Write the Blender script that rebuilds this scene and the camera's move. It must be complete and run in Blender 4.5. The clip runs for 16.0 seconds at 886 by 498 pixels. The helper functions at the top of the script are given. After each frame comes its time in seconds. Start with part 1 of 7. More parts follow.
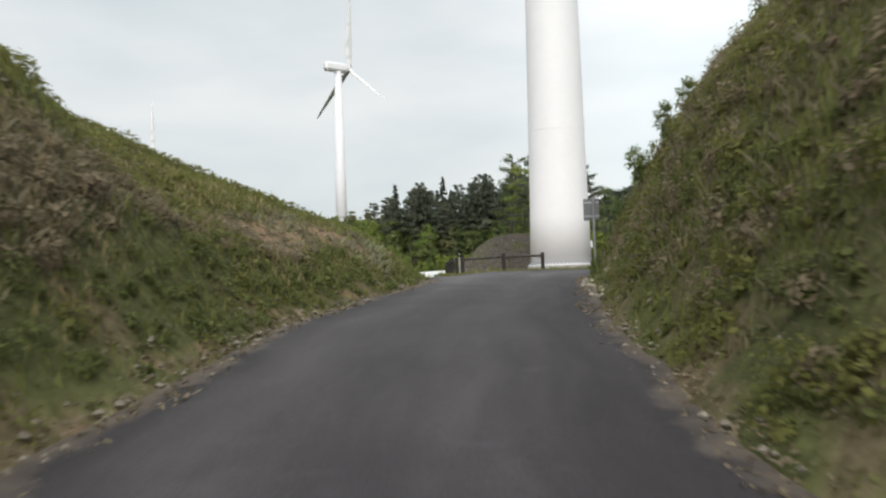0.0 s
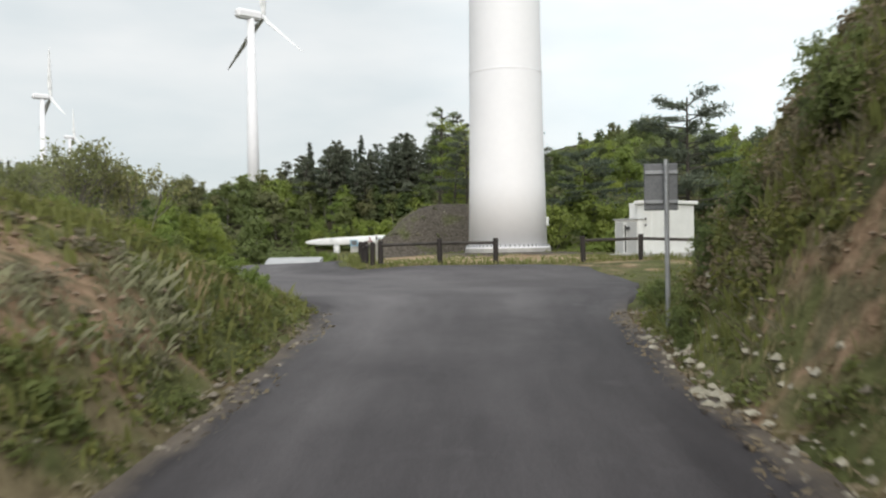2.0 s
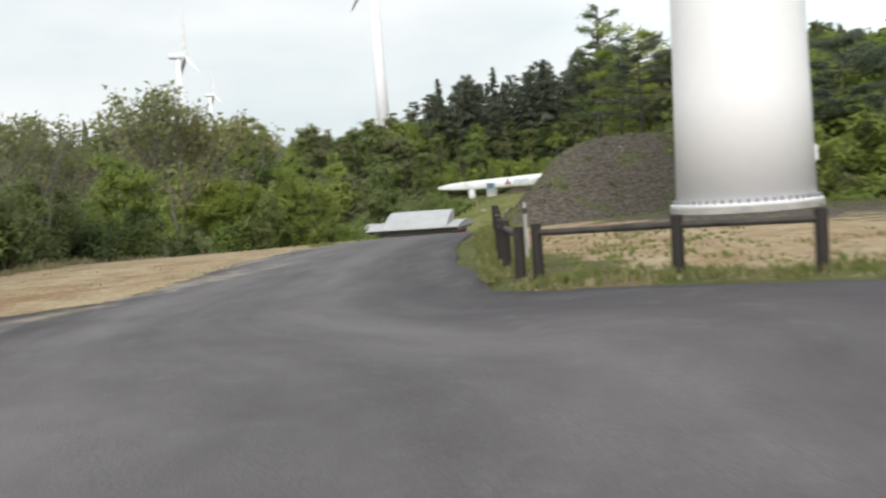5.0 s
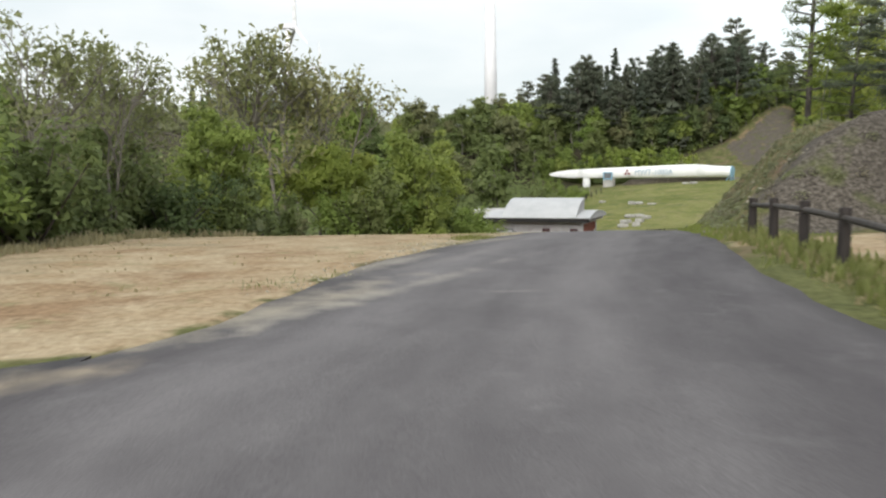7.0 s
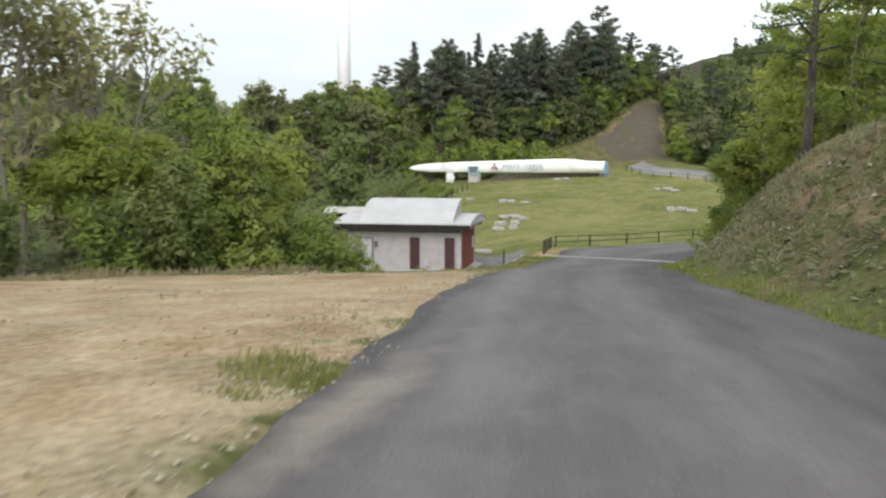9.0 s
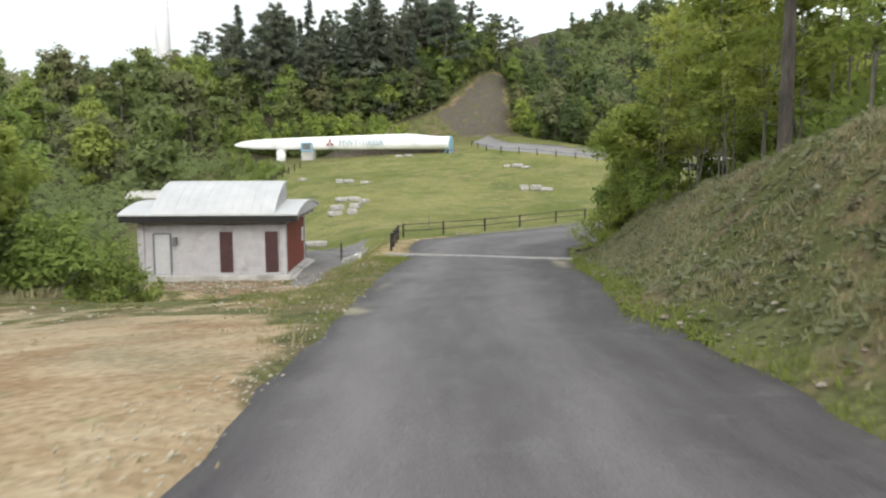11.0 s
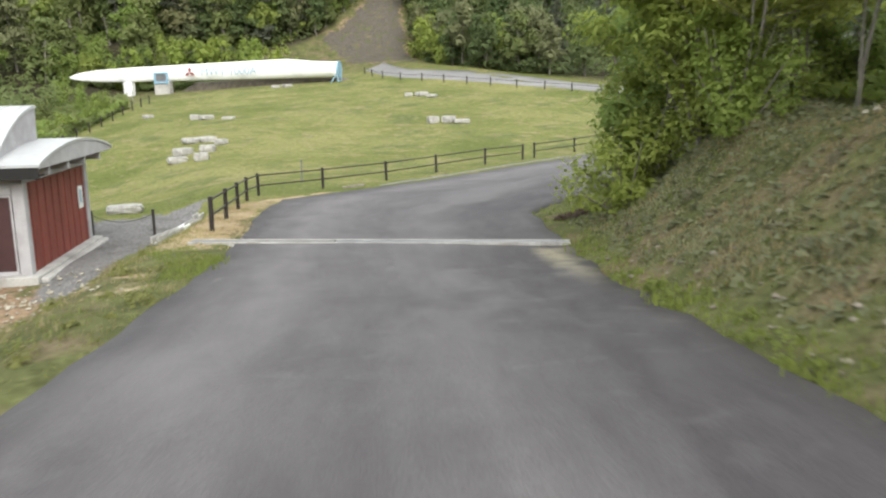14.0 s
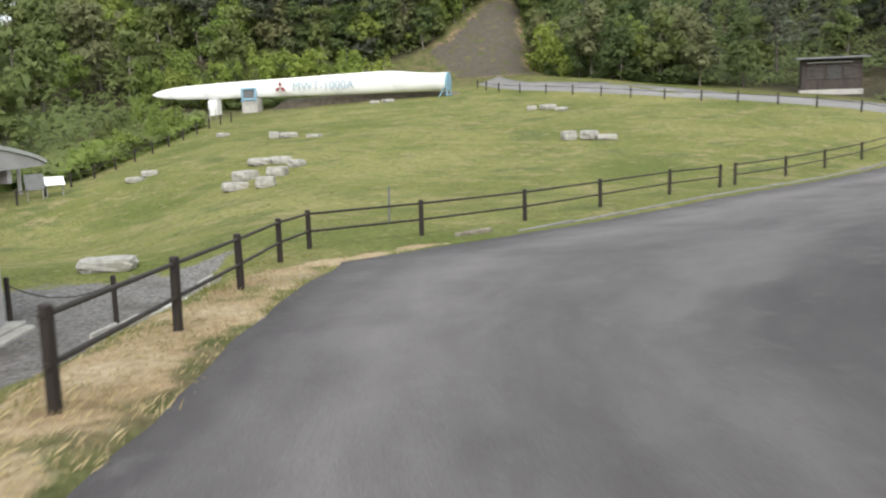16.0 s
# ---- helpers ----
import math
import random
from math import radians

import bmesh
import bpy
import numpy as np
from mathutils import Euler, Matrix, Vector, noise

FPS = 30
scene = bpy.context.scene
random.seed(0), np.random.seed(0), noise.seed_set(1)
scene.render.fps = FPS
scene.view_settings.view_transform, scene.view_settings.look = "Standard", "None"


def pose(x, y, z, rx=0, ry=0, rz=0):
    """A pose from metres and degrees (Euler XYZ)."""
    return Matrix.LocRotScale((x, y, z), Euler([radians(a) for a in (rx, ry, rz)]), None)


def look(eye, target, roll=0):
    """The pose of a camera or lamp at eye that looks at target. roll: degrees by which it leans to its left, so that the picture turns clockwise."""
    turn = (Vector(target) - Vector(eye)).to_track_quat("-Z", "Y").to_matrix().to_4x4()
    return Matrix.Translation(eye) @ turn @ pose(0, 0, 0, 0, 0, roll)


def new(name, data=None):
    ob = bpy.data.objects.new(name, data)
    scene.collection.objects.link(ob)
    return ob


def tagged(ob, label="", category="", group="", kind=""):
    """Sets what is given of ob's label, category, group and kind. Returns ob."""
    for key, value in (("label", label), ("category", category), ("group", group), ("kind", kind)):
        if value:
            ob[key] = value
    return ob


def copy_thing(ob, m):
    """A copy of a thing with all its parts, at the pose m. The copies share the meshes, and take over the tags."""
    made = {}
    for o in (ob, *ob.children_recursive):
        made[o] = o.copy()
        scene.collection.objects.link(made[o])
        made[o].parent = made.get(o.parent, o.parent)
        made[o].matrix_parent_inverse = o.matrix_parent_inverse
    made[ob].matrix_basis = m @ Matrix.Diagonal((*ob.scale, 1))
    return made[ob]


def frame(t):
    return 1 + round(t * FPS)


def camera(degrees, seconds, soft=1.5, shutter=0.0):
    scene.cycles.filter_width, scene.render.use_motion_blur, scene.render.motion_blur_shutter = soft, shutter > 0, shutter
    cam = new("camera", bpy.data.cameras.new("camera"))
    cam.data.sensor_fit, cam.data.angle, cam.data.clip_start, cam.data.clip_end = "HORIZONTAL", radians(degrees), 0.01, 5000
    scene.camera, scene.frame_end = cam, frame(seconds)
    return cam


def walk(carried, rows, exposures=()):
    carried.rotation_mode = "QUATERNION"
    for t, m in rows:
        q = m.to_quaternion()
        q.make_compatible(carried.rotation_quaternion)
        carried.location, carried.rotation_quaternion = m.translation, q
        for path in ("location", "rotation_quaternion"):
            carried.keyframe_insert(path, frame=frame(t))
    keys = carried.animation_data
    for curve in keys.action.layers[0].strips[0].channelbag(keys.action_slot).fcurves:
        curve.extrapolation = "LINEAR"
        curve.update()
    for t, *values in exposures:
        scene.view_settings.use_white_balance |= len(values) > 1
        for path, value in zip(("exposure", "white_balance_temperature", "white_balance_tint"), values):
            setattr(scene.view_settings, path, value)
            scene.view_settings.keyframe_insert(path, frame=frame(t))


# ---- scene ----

# camera and its way
cam = camera(55.15, 16.0, soft=2.2, shutter=0.4)
PATH = [
    (0, (2.889, 11.667, -1.123), (3.3193, 13.6183, -1.0410), -1.80),
    (0.5, (3.475, 14.487, -0.779), (3.9346, 16.4329, -0.7344), -2.17),
    (1, (4.151, 17.403, -0.471), (4.6545, 19.3389, -0.4453), -1.96),
    (1.5, (4.858, 20.342, -0.221), (5.4178, 22.2619, -0.2141), -1.28),
    (2, (5.670, 22.928, 0.006), (6.2831, 24.8313, -0.0079), -0.94),
    (2.5, (6.416, 25.667, 0.178), (7.0791, 27.5533, 0.1534), -0.52),
    (3, (7.219, 28.286, 0.310), (7.9128, 30.1608, 0.2760), 0.01),
    (3.5, (7.956, 30.830, 0.440), (8.6246, 32.7136, 0.3679), -0.73),
    (4, (8.499, 33.201, 0.552), (9.0776, 35.1125, 0.4426), -1.84),
    (4.5, (8.911, 35.477, 0.652), (9.3591, 37.4205, 0.5052), -3.91),
    (5, (9.012, 37.595, 0.743), (9.2989, 39.5687, 0.5979), -4.26),
    (5.2, (8.972, 38.448, 0.767), (9.1884, 40.4302, 0.6110), -3.53),
    (7.3, (7.543, 48.733, 0.549), (7.6168, 50.7234, 0.3713), -0.57),
    (7.5, (7.614, 50.198, 0.569), (7.7248, 52.1861, 0.3872), 0.02),
    (8, (7.899, 53.962, 0.626), (8.1080, 55.9424, 0.4425), 0.71),
    (8.5, (8.405, 57.663, 0.667), (8.7082, 59.6299, 0.4744), -0.02),
    (9, (9.009, 60.939, 0.664), (9.4222, 62.8864, 0.4726), 0.12),
    (9.5, (9.692, 63.706, 0.634), (10.2113, 65.6288, 0.4511), -0.06),
    (10, (10.423, 66.050, 0.585), (11.0471, 67.9407, 0.3937), 0.07),
    (10.2, (10.683, 66.976, 0.565), (11.3499, 68.8504, 0.3594), 0.13),
    (12.3, (14.673, 76.405, 0.154), (15.5054, 78.1969, -0.1583), -1.10),
    (12.5, (15.142, 77.487, 0.051), (15.9663, 79.2768, -0.2902), -1.66),
    (13, (16.324, 80.205, -0.227), (17.1720, 81.9783, -0.5977), -1.87),
    (13.5, (17.656, 82.926, -0.545), (18.5704, 84.6614, -0.9351), -1.49),
    (14, (19.106, 85.717, -0.869), (20.0742, 87.4238, -1.2531), -1.22),
    (14.5, (20.581, 88.671, -1.215), (21.5259, 90.3928, -1.5917), -1.35),
    (15, (21.975, 91.799, -1.529), (22.8503, 93.5585, -1.9010), -1.69),
    (15.5, (23.212, 95.243, -1.825), (24.0239, 97.0401, -2.1605), -2.05),
    (16, (24.269, 98.284, -2.024), (25.0227, 100.1093, -2.3398), -1.64),
]
walk(cam, [(t, look(eye, target, roll)) for t, eye, target, roll in PATH],
     exposures=[(0.0, -0.26), (1.5, -0.2), (3.0, -0.26), (3.6, -0.28), (4.3, -0.17), (5.0, -0.05), (7.5, 0.05), (9.0, 0.1), (10.2, 0.18), (12.3, 0.53), (14.5, 0.62), (16.0, 0.37)])

# ---- overcast daylight ----
SUN_ELEV, SUN_TURN = radians(38), radians(197)
world = bpy.data.worlds.new("overcast_sky")
scene.world = world
world.use_nodes = True
wn, wl = world.node_tree.nodes, world.node_tree.links
wn.clear()
w_out = wn.new("ShaderNodeOutputWorld")
w_bg = wn.new("ShaderNodeBackground")
w_sky = wn.new("ShaderNodeTexSky")
w_sky.sky_type = "NISHITA"
w_sky.sun_disc = False
w_sky.sun_elevation, w_sky.sun_rotation = SUN_ELEV, SUN_TURN
w_sky.dust_density = 4.0
w_scale = wn.new("ShaderNodeVectorMath")
w_scale.operation = "SCALE"
w_scale.inputs["Scale"].default_value = 0.10
w_tc = wn.new("ShaderNodeTexCoord")
w_map = wn.new("ShaderNodeMapping")
w_map.inputs["Scale"].default_value = (1.6, 1.6, 5.0)
w_noise = wn.new("ShaderNodeTexNoise")
w_noise.inputs["Scale"].default_value = 1.6
w_noise.inputs["Detail"].default_value = 5.0
w_ramp = wn.new("ShaderNodeValToRGB")
w_ramp.color_ramp.elements[0].position = 0.36
w_ramp.color_ramp.elements[0].color = (0.83, 0.905, 0.925, 1)
w_ramp.color_ramp.elements[1].position = 0.66
w_ramp.color_ramp.elements[1].color = (1.06, 1.08, 1.07, 1)
w_mix = wn.new("ShaderNodeMixRGB")
w_mix.inputs["Fac"].default_value = 0.86
wl.new(w_sky.outputs["Color"], w_scale.inputs[0])
wl.new(w_tc.outputs["Generated"], w_map.inputs["Vector"])
wl.new(w_map.outputs["Vector"], w_noise.inputs["Vector"])
wl.new(w_noise.outputs["Fac"], w_ramp.inputs["Fac"])
wl.new(w_scale.outputs["Vector"], w_mix.inputs["Color1"])
wl.new(w_ramp.outputs["Color"], w_mix.inputs["Color2"])
# thinner cloud on one side of the sky, where it is brightest
w_dot = wn.new("ShaderNodeVectorMath")
w_dot.operation = "DOT_PRODUCT"
w_dot.inputs[1].default_value = Vector((0.80, 0.52, 0.30)).normalized()
w_glow = wn.new("ShaderNodeMapRange")
w_glow.interpolation_type = "SMOOTHSTEP"
w_glow.inputs["From Min"].default_value, w_glow.inputs["From Max"].default_value = 0.72, 1.0
w_glow.inputs["To Min"].default_value, w_glow.inputs["To Max"].default_value = 1.0, 1.45
w_lit = wn.new("ShaderNodeVectorMath")
w_lit.operation = "SCALE"
wl.new(w_tc.outputs["Generated"], w_dot.inputs[0])
wl.new(w_dot.outputs["Value"], w_glow.inputs["Value"])
wl.new(w_mix.outputs["Color"], w_lit.inputs[0])
wl.new(w_glow.outputs["Result"], w_lit.inputs["Scale"])
wl.new(w_lit.outputs["Vector"], w_bg.inputs["Color"])
w_bg.inputs["Strength"].default_value = 1.07
wl.new(w_bg.outputs["Background"], w_out.inputs["Surface"])

sun = new("sun", bpy.data.lights.new("sun", "SUN"))
sun.data.energy, sun.data.angle, sun.data.color = 2.7, radians(60), (1.0, 0.97, 0.94)
sun.matrix_world = look((0, 0, 50), (-20 * math.sin(SUN_TURN), -20 * math.cos(SUN_TURN), 50 - 20 * math.tan(SUN_ELEV)))


# ---- materials ----
def nodes_of(name):
    m = bpy.data.materials.new(name)
    m.use_nodes = True
    nt = m.node_tree
    return m, nt.nodes, nt.links, nt.nodes["Principled BSDF"]


def mixer(n, l, fac, a, b, kind="MIX"):
    x = n.new("ShaderNodeMixRGB")
    x.blend_type = kind
    for sock, v in zip(("Fac", "Color1", "Color2"), (fac, a, b)):
        if hasattr(v, "is_linked"):
            l.new(v, x.inputs[sock])
        elif isinstance(v, (int, float)):
            x.inputs[sock].default_value = v
        else:
            x.inputs[sock].default_value = (*v, 1) if len(v) == 3 else v
    return x.outputs["Color"]


def noise_fac(n, l, scale, detail=4.0, lo=0.35, hi=0.65, coord="Object", stretch=None, rough=0.55):
    tc = n.new("ShaderNodeTexCoord")
    out = tc.outputs[coord]
    if stretch:
        mp = n.new("ShaderNodeMapping")
        mp.inputs["Scale"].default_value = stretch
        l.new(out, mp.inputs["Vector"])
        out = mp.outputs["Vector"]
    tex = n.new("ShaderNodeTexNoise")
    tex.inputs["Scale"].default_value = scale
    tex.inputs["Detail"].default_value = detail
    tex.inputs["Roughness"].default_value = rough
    l.new(out, tex.inputs["Vector"])
    rng = n.new("ShaderNodeMapRange")
    rng.inputs["From Min"].default_value, rng.inputs["From Max"].default_value = lo, hi
    l.new(tex.outputs["Fac"], rng.inputs["Value"])
    return rng.outputs["Result"]


def bump(n, l, bsdf, height, strength=0.4, dist=0.02):
    b = n.new("ShaderNodeBump")
    b.inputs["Strength"].default_value, b.inputs["Distance"].default_value = strength, dist
    l.new(height, b.inputs["Height"])
    l.new(b.outputs["Normal"], bsdf.inputs["Normal"])


def surface(name, a, b, scale=3.0, rough=0.8, metal=0.0, grain=60.0, grain_amount=0.25, relief=0.2, dist=0.01, coord="Object",
            stretch=None, stain=None, stain_scale=0.6, stain_lo=0.52, stain_hi=0.7):
    """A worn surface: two tones at one scale, fine grain at another, and stains of a third tone."""
    m, n, l, p = nodes_of(name)
    col = mixer(n, l, noise_fac(n, l, scale, 5, coord=coord, stretch=stretch), a, b)
    if stain:
        col = mixer(n, l, noise_fac(n, l, stain_scale, 6, stain_lo, stain_hi, coord=coord), col, stain)
    g = noise_fac(n, l, grain, 3, 0.3, 0.7, coord=coord, stretch=stretch)
    col = mixer(n, l, grain_amount, col, mixer(n, l, g, (0.0, 0.0, 0.0), (1, 1, 1)), "SOFT_LIGHT")
    l.new(col, p.inputs["Base Color"])
    p.inputs["Roughness"].default_value, p.inputs["Metallic"].default_value = rough, metal
    if relief:
        bump(n, l, p, g, relief, dist)
    return m


def leaf_material(name, dark, light, rough=0.6, thin=0.25):
    """Foliage: tone varies from leaf to leaf and from tree to tree, and light passes through."""
    m, n, l, p = nodes_of(name)
    geo = n.new("ShaderNodeNewGeometry")
    info = n.new("ShaderNodeObjectInfo")
    ease = n.new("ShaderNodeMapRange")
    ease.inputs["To Min"].default_value, ease.inputs["To Max"].default_value = 0.18, 0.82
    l.new(geo.outputs["Random Per Island"], ease.inputs["Value"])
    col = mixer(n, l, ease.outputs["Result"], dark, light)
    tint = mixer(n, l, info.outputs["Random"], (0.86, 0.94, 0.84), (1.14, 1.08, 0.96))
    col = mixer(n, l, 1.0, col, tint, "MULTIPLY")
    l.new(col, p.inputs["Base Color"])
    p.inputs["Roughness"].default_value = rough
    p.inputs["Specular IOR Level"].default_value = 0.25
    tr = n.new("ShaderNodeBsdfTranslucent")
    l.new(col, tr.inputs["Color"])
    mx = n.new("ShaderNodeMixShader")
    mx.inputs["Fac"].default_value = thin
    l.new(p.outputs["BSDF"], mx.inputs[1])
    l.new(tr.outputs["BSDF"], mx.inputs[2])
    l.new(mx.outputs["Shader"], n["Material Output"].inputs["Surface"])
    return m


def mul(n, l, value, k):
    m = n.new("ShaderNodeMath")
    m.operation = "MULTIPLY"
    l.new(value, m.inputs[0])
    m.inputs[1].default_value = k
    return m.outputs[0]


def asphalt_material():
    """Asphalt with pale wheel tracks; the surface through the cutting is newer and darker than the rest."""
    m, n, l, p = nodes_of("asphalt")
    uv = n.new("ShaderNodeUVMap")
    uv.uv_map = "along"
    sep = n.new("ShaderNodeSeparateXYZ")
    l.new(uv.outputs["UV"], sep.inputs["Vector"])
    wob = noise_fac(n, l, 0.25, 3, 0.2, 0.8)
    add = n.new("ShaderNodeMath")
    add.operation = "MULTIPLY_ADD"
    l.new(wob, add.inputs[0])
    add.inputs[1].default_value = 0.12
    l.new(sep.outputs["X"], add.inputs[2])
    ramp = n.new("ShaderNodeValToRGB")
    cr = ramp.color_ramp
    cr.elements[0].position, cr.elements[0].color = 0.0, (0.12, 0.12, 0.12, 1)
    cr.elements[1].position, cr.elements[1].color = 1.0, (0.05, 0.05, 0.05, 1)
    for pos, v in ((0.09, 0.05), (0.26, 0.95), (0.38, 0.5), (0.52, 0.38), (0.67, 0.7), (0.80, 0.16), (0.92, 0.0)):
        e = cr.elements.new(pos)
        e.color = (v, v, v, 1)
    l.new(add.outputs[0], ramp.inputs["Fac"])
    streak = noise_fac(n, l, 1.2, 5, 0.3, 0.7, coord="UV", stretch=(14, 0.5, 1))
    wear = mixer(n, l, 0.28, ramp.outputs["Color"], streak)
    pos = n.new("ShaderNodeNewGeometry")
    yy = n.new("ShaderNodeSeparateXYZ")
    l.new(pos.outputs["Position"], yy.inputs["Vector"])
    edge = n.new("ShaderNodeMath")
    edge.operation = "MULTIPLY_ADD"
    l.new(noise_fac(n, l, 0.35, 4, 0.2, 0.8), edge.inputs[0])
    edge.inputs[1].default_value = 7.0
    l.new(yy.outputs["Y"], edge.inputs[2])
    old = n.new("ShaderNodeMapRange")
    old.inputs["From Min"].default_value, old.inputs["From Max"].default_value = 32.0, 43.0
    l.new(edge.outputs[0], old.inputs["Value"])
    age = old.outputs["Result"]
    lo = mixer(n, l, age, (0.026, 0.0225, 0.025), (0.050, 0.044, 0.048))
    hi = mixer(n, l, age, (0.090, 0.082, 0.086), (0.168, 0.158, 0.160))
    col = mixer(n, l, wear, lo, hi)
    col = mixer(n, l, mul(n, l, noise_fac(n, l, 1.0, 4, 0.5, 0.75, coord="UV", stretch=(3.5, 0.12, 1)), 0.55), col, hi)
    col = mixer(n, l, mul(n, l, noise_fac(n, l, 1.0, 4, 0.52, 0.78, coord="UV", stretch=(2.6, 0.17, 1)), 0.6), col, lo)
    col = mixer(n, l, mul(n, l, noise_fac(n, l, 0.4, 5, 0.54, 0.72), 0.4), col, lo)
    col = mixer(n, l, mul(n, l, noise_fac(n, l, 2.2, 5, 0.58, 0.75), 0.35), col, hi)

    def smear(col, centre, stretch, amount, tone, ragged=0.9):
        """Blown sand, straw or a scrape lying on the asphalt round a place, ragged at its rim."""
        mp = n.new("ShaderNodeMapping")
        mp.vector_type = "TEXTURE"
        mp.inputs["Location"].default_value = (centre[0], centre[1], 0)
        mp.inputs["Rotation"].default_value = (0, 0, radians(centre[2]))
        mp.inputs["Scale"].default_value = (stretch[0], stretch[1], 1000)
        l.new(pos.outputs["Position"], mp.inputs["Vector"])
        ln = n.new("ShaderNodeVectorMath")
        ln.operation = "LENGTH"
        l.new(mp.outputs["Vector"], ln.inputs[0])
        rg = n.new("ShaderNodeMath")
        rg.operation = "MULTIPLY_ADD"
        l.new(noise_fac(n, l, 1.6, 5, 0.25, 0.75), rg.inputs[0])
        rg.inputs[1].default_value = ragged
        l.new(ln.outputs["Value"], rg.inputs[2])
        r = n.new("ShaderNodeMapRange")
        r.inputs["From Min"].default_value, r.inputs["From Max"].default_value = 1.25, 0.5
        r.inputs["To Max"].default_value = amount
        l.new(rg.outputs[0], r.inputs["Value"])
        return mixer(n, l, r.outputs["Result"], col, tone)

    # soil and litter trodden over the rims of the asphalt in the cutting
    rim = n.new("ShaderNodeMath")
    rim.operation = "SUBTRACT"
    l.new(sep.outputs["X"], rim.inputs[0])
    rim.inputs[1].default_value = 0.5
    off = n.new("ShaderNodeMath")
    off.operation = "ABSOLUTE"
    l.new(rim.outputs[0], off.inputs[0])
    rag = n.new("ShaderNodeMath")
    rag.operation = "MULTIPLY_ADD"
    l.new(noise_fac(n, l, 2.2, 5, 0.25, 0.75), rag.inputs[0])
    rag.inputs[1].default_value = 0.07
    l.new(off.outputs[0], rag.inputs[2])
    soil = n.new("ShaderNodeMapRange")
    soil.inputs["From Min"].default_value, soil.inputs["From Max"].default_value = 0.475, 0.535
    l.new(rag.outputs[0], soil.inputs["Value"])
    young = n.new("ShaderNodeMapRange")
    young.inputs["From Min"].default_value, young.inputs["From Max"].default_value = 35.5, 33.0
    young.inputs["To Max"].default_value = 0.8
    l.new(yy.outputs["Y"], young.inputs["Value"])
    trod = n.new("ShaderNodeMath")
    trod.operation = "MULTIPLY"
    l.new(soil.outputs["Result"], trod.inputs[0])
    l.new(young.outputs["Result"], trod.inputs[1])
    col = mixer(n, l, trod.outputs[0], col, (0.20, 0.165, 0.13))
    col = smear(col, (6.1, 56.0, 62), (4.4, 0.75), 0.8, (0.32, 0.285, 0.225))
    col = smear(col, (7.4, 57.6, 62), (5.2, 0.32), 0.55, (0.29, 0.27, 0.235))
    col = smear(col, (4.6, 52.8, 55), (2.4, 0.5), 0.7, (0.34, 0.28, 0.20))
    col = smear(col, (8.6, 62.0, 62), (4.0, 0.35), 0.25, (0.25, 0.235, 0.21))
    col = smear(col, (7.0, 60.6, 66), (3.4, 0.5), 0.55, (0.34, 0.31, 0.26), 0.7)
    col = smear(col, (9.4, 66.3, 64), (3.6, 0.4), 0.55, (0.28, 0.255, 0.21))
    col = smear(col, (8.7, 57.3, -8), (0.75, 0.14), 0.4, (0.30, 0.28, 0.26))
    col = smear(col, (27.9, 97.3, 60), (1.9, 0.55), 0.68, (0.34, 0.305, 0.21))
    col = smear(col, (27.1, 95.6, 62), (1.8, 0.4), 0.5, (0.30, 0.275, 0.205))
    col = smear(col, (15.75, 83.3, 68), (1.5, 0.42), 0.75, (0.36, 0.33, 0.22))
    col = smear(col, (18.2, 89.0, 66), (2.2, 0.25), 0.3, (0.28, 0.26, 0.2))
    col = smear(col, (12.6, 40.6, 30), (4.5, 2.6), 0.5, (0.052, 0.046, 0.048))
    col = smear(col, (9.6, 32.8, 60), (2.6, 1.3), 0.45, (0.035, 0.031, 0.033))
    col = smear(col, (22.1, 97.5, 60), (0.3, 0.07), 0.14, (0.34, 0.33, 0.3), 1.0)
    col = smear(col, (23.7, 102.0, 20), (0.9, 0.3), 0.4, (0.3, 0.28, 0.21))
    grain = noise_fac(n, l, 70, 2, 0.3, 0.7)
    col = mixer(n, l, 0.35, col, mixer(n, l, grain, (0, 0, 0), (1, 1, 1)), "SOFT_LIGHT")
    l.new(col, p.inputs["Base Color"])
    p.inputs["Roughness"].default_value = 0.78
    p.inputs["Specular IOR Level"].default_value = 0.35
    bump(n, l, p, grain, 0.35, 0.006)
    return m


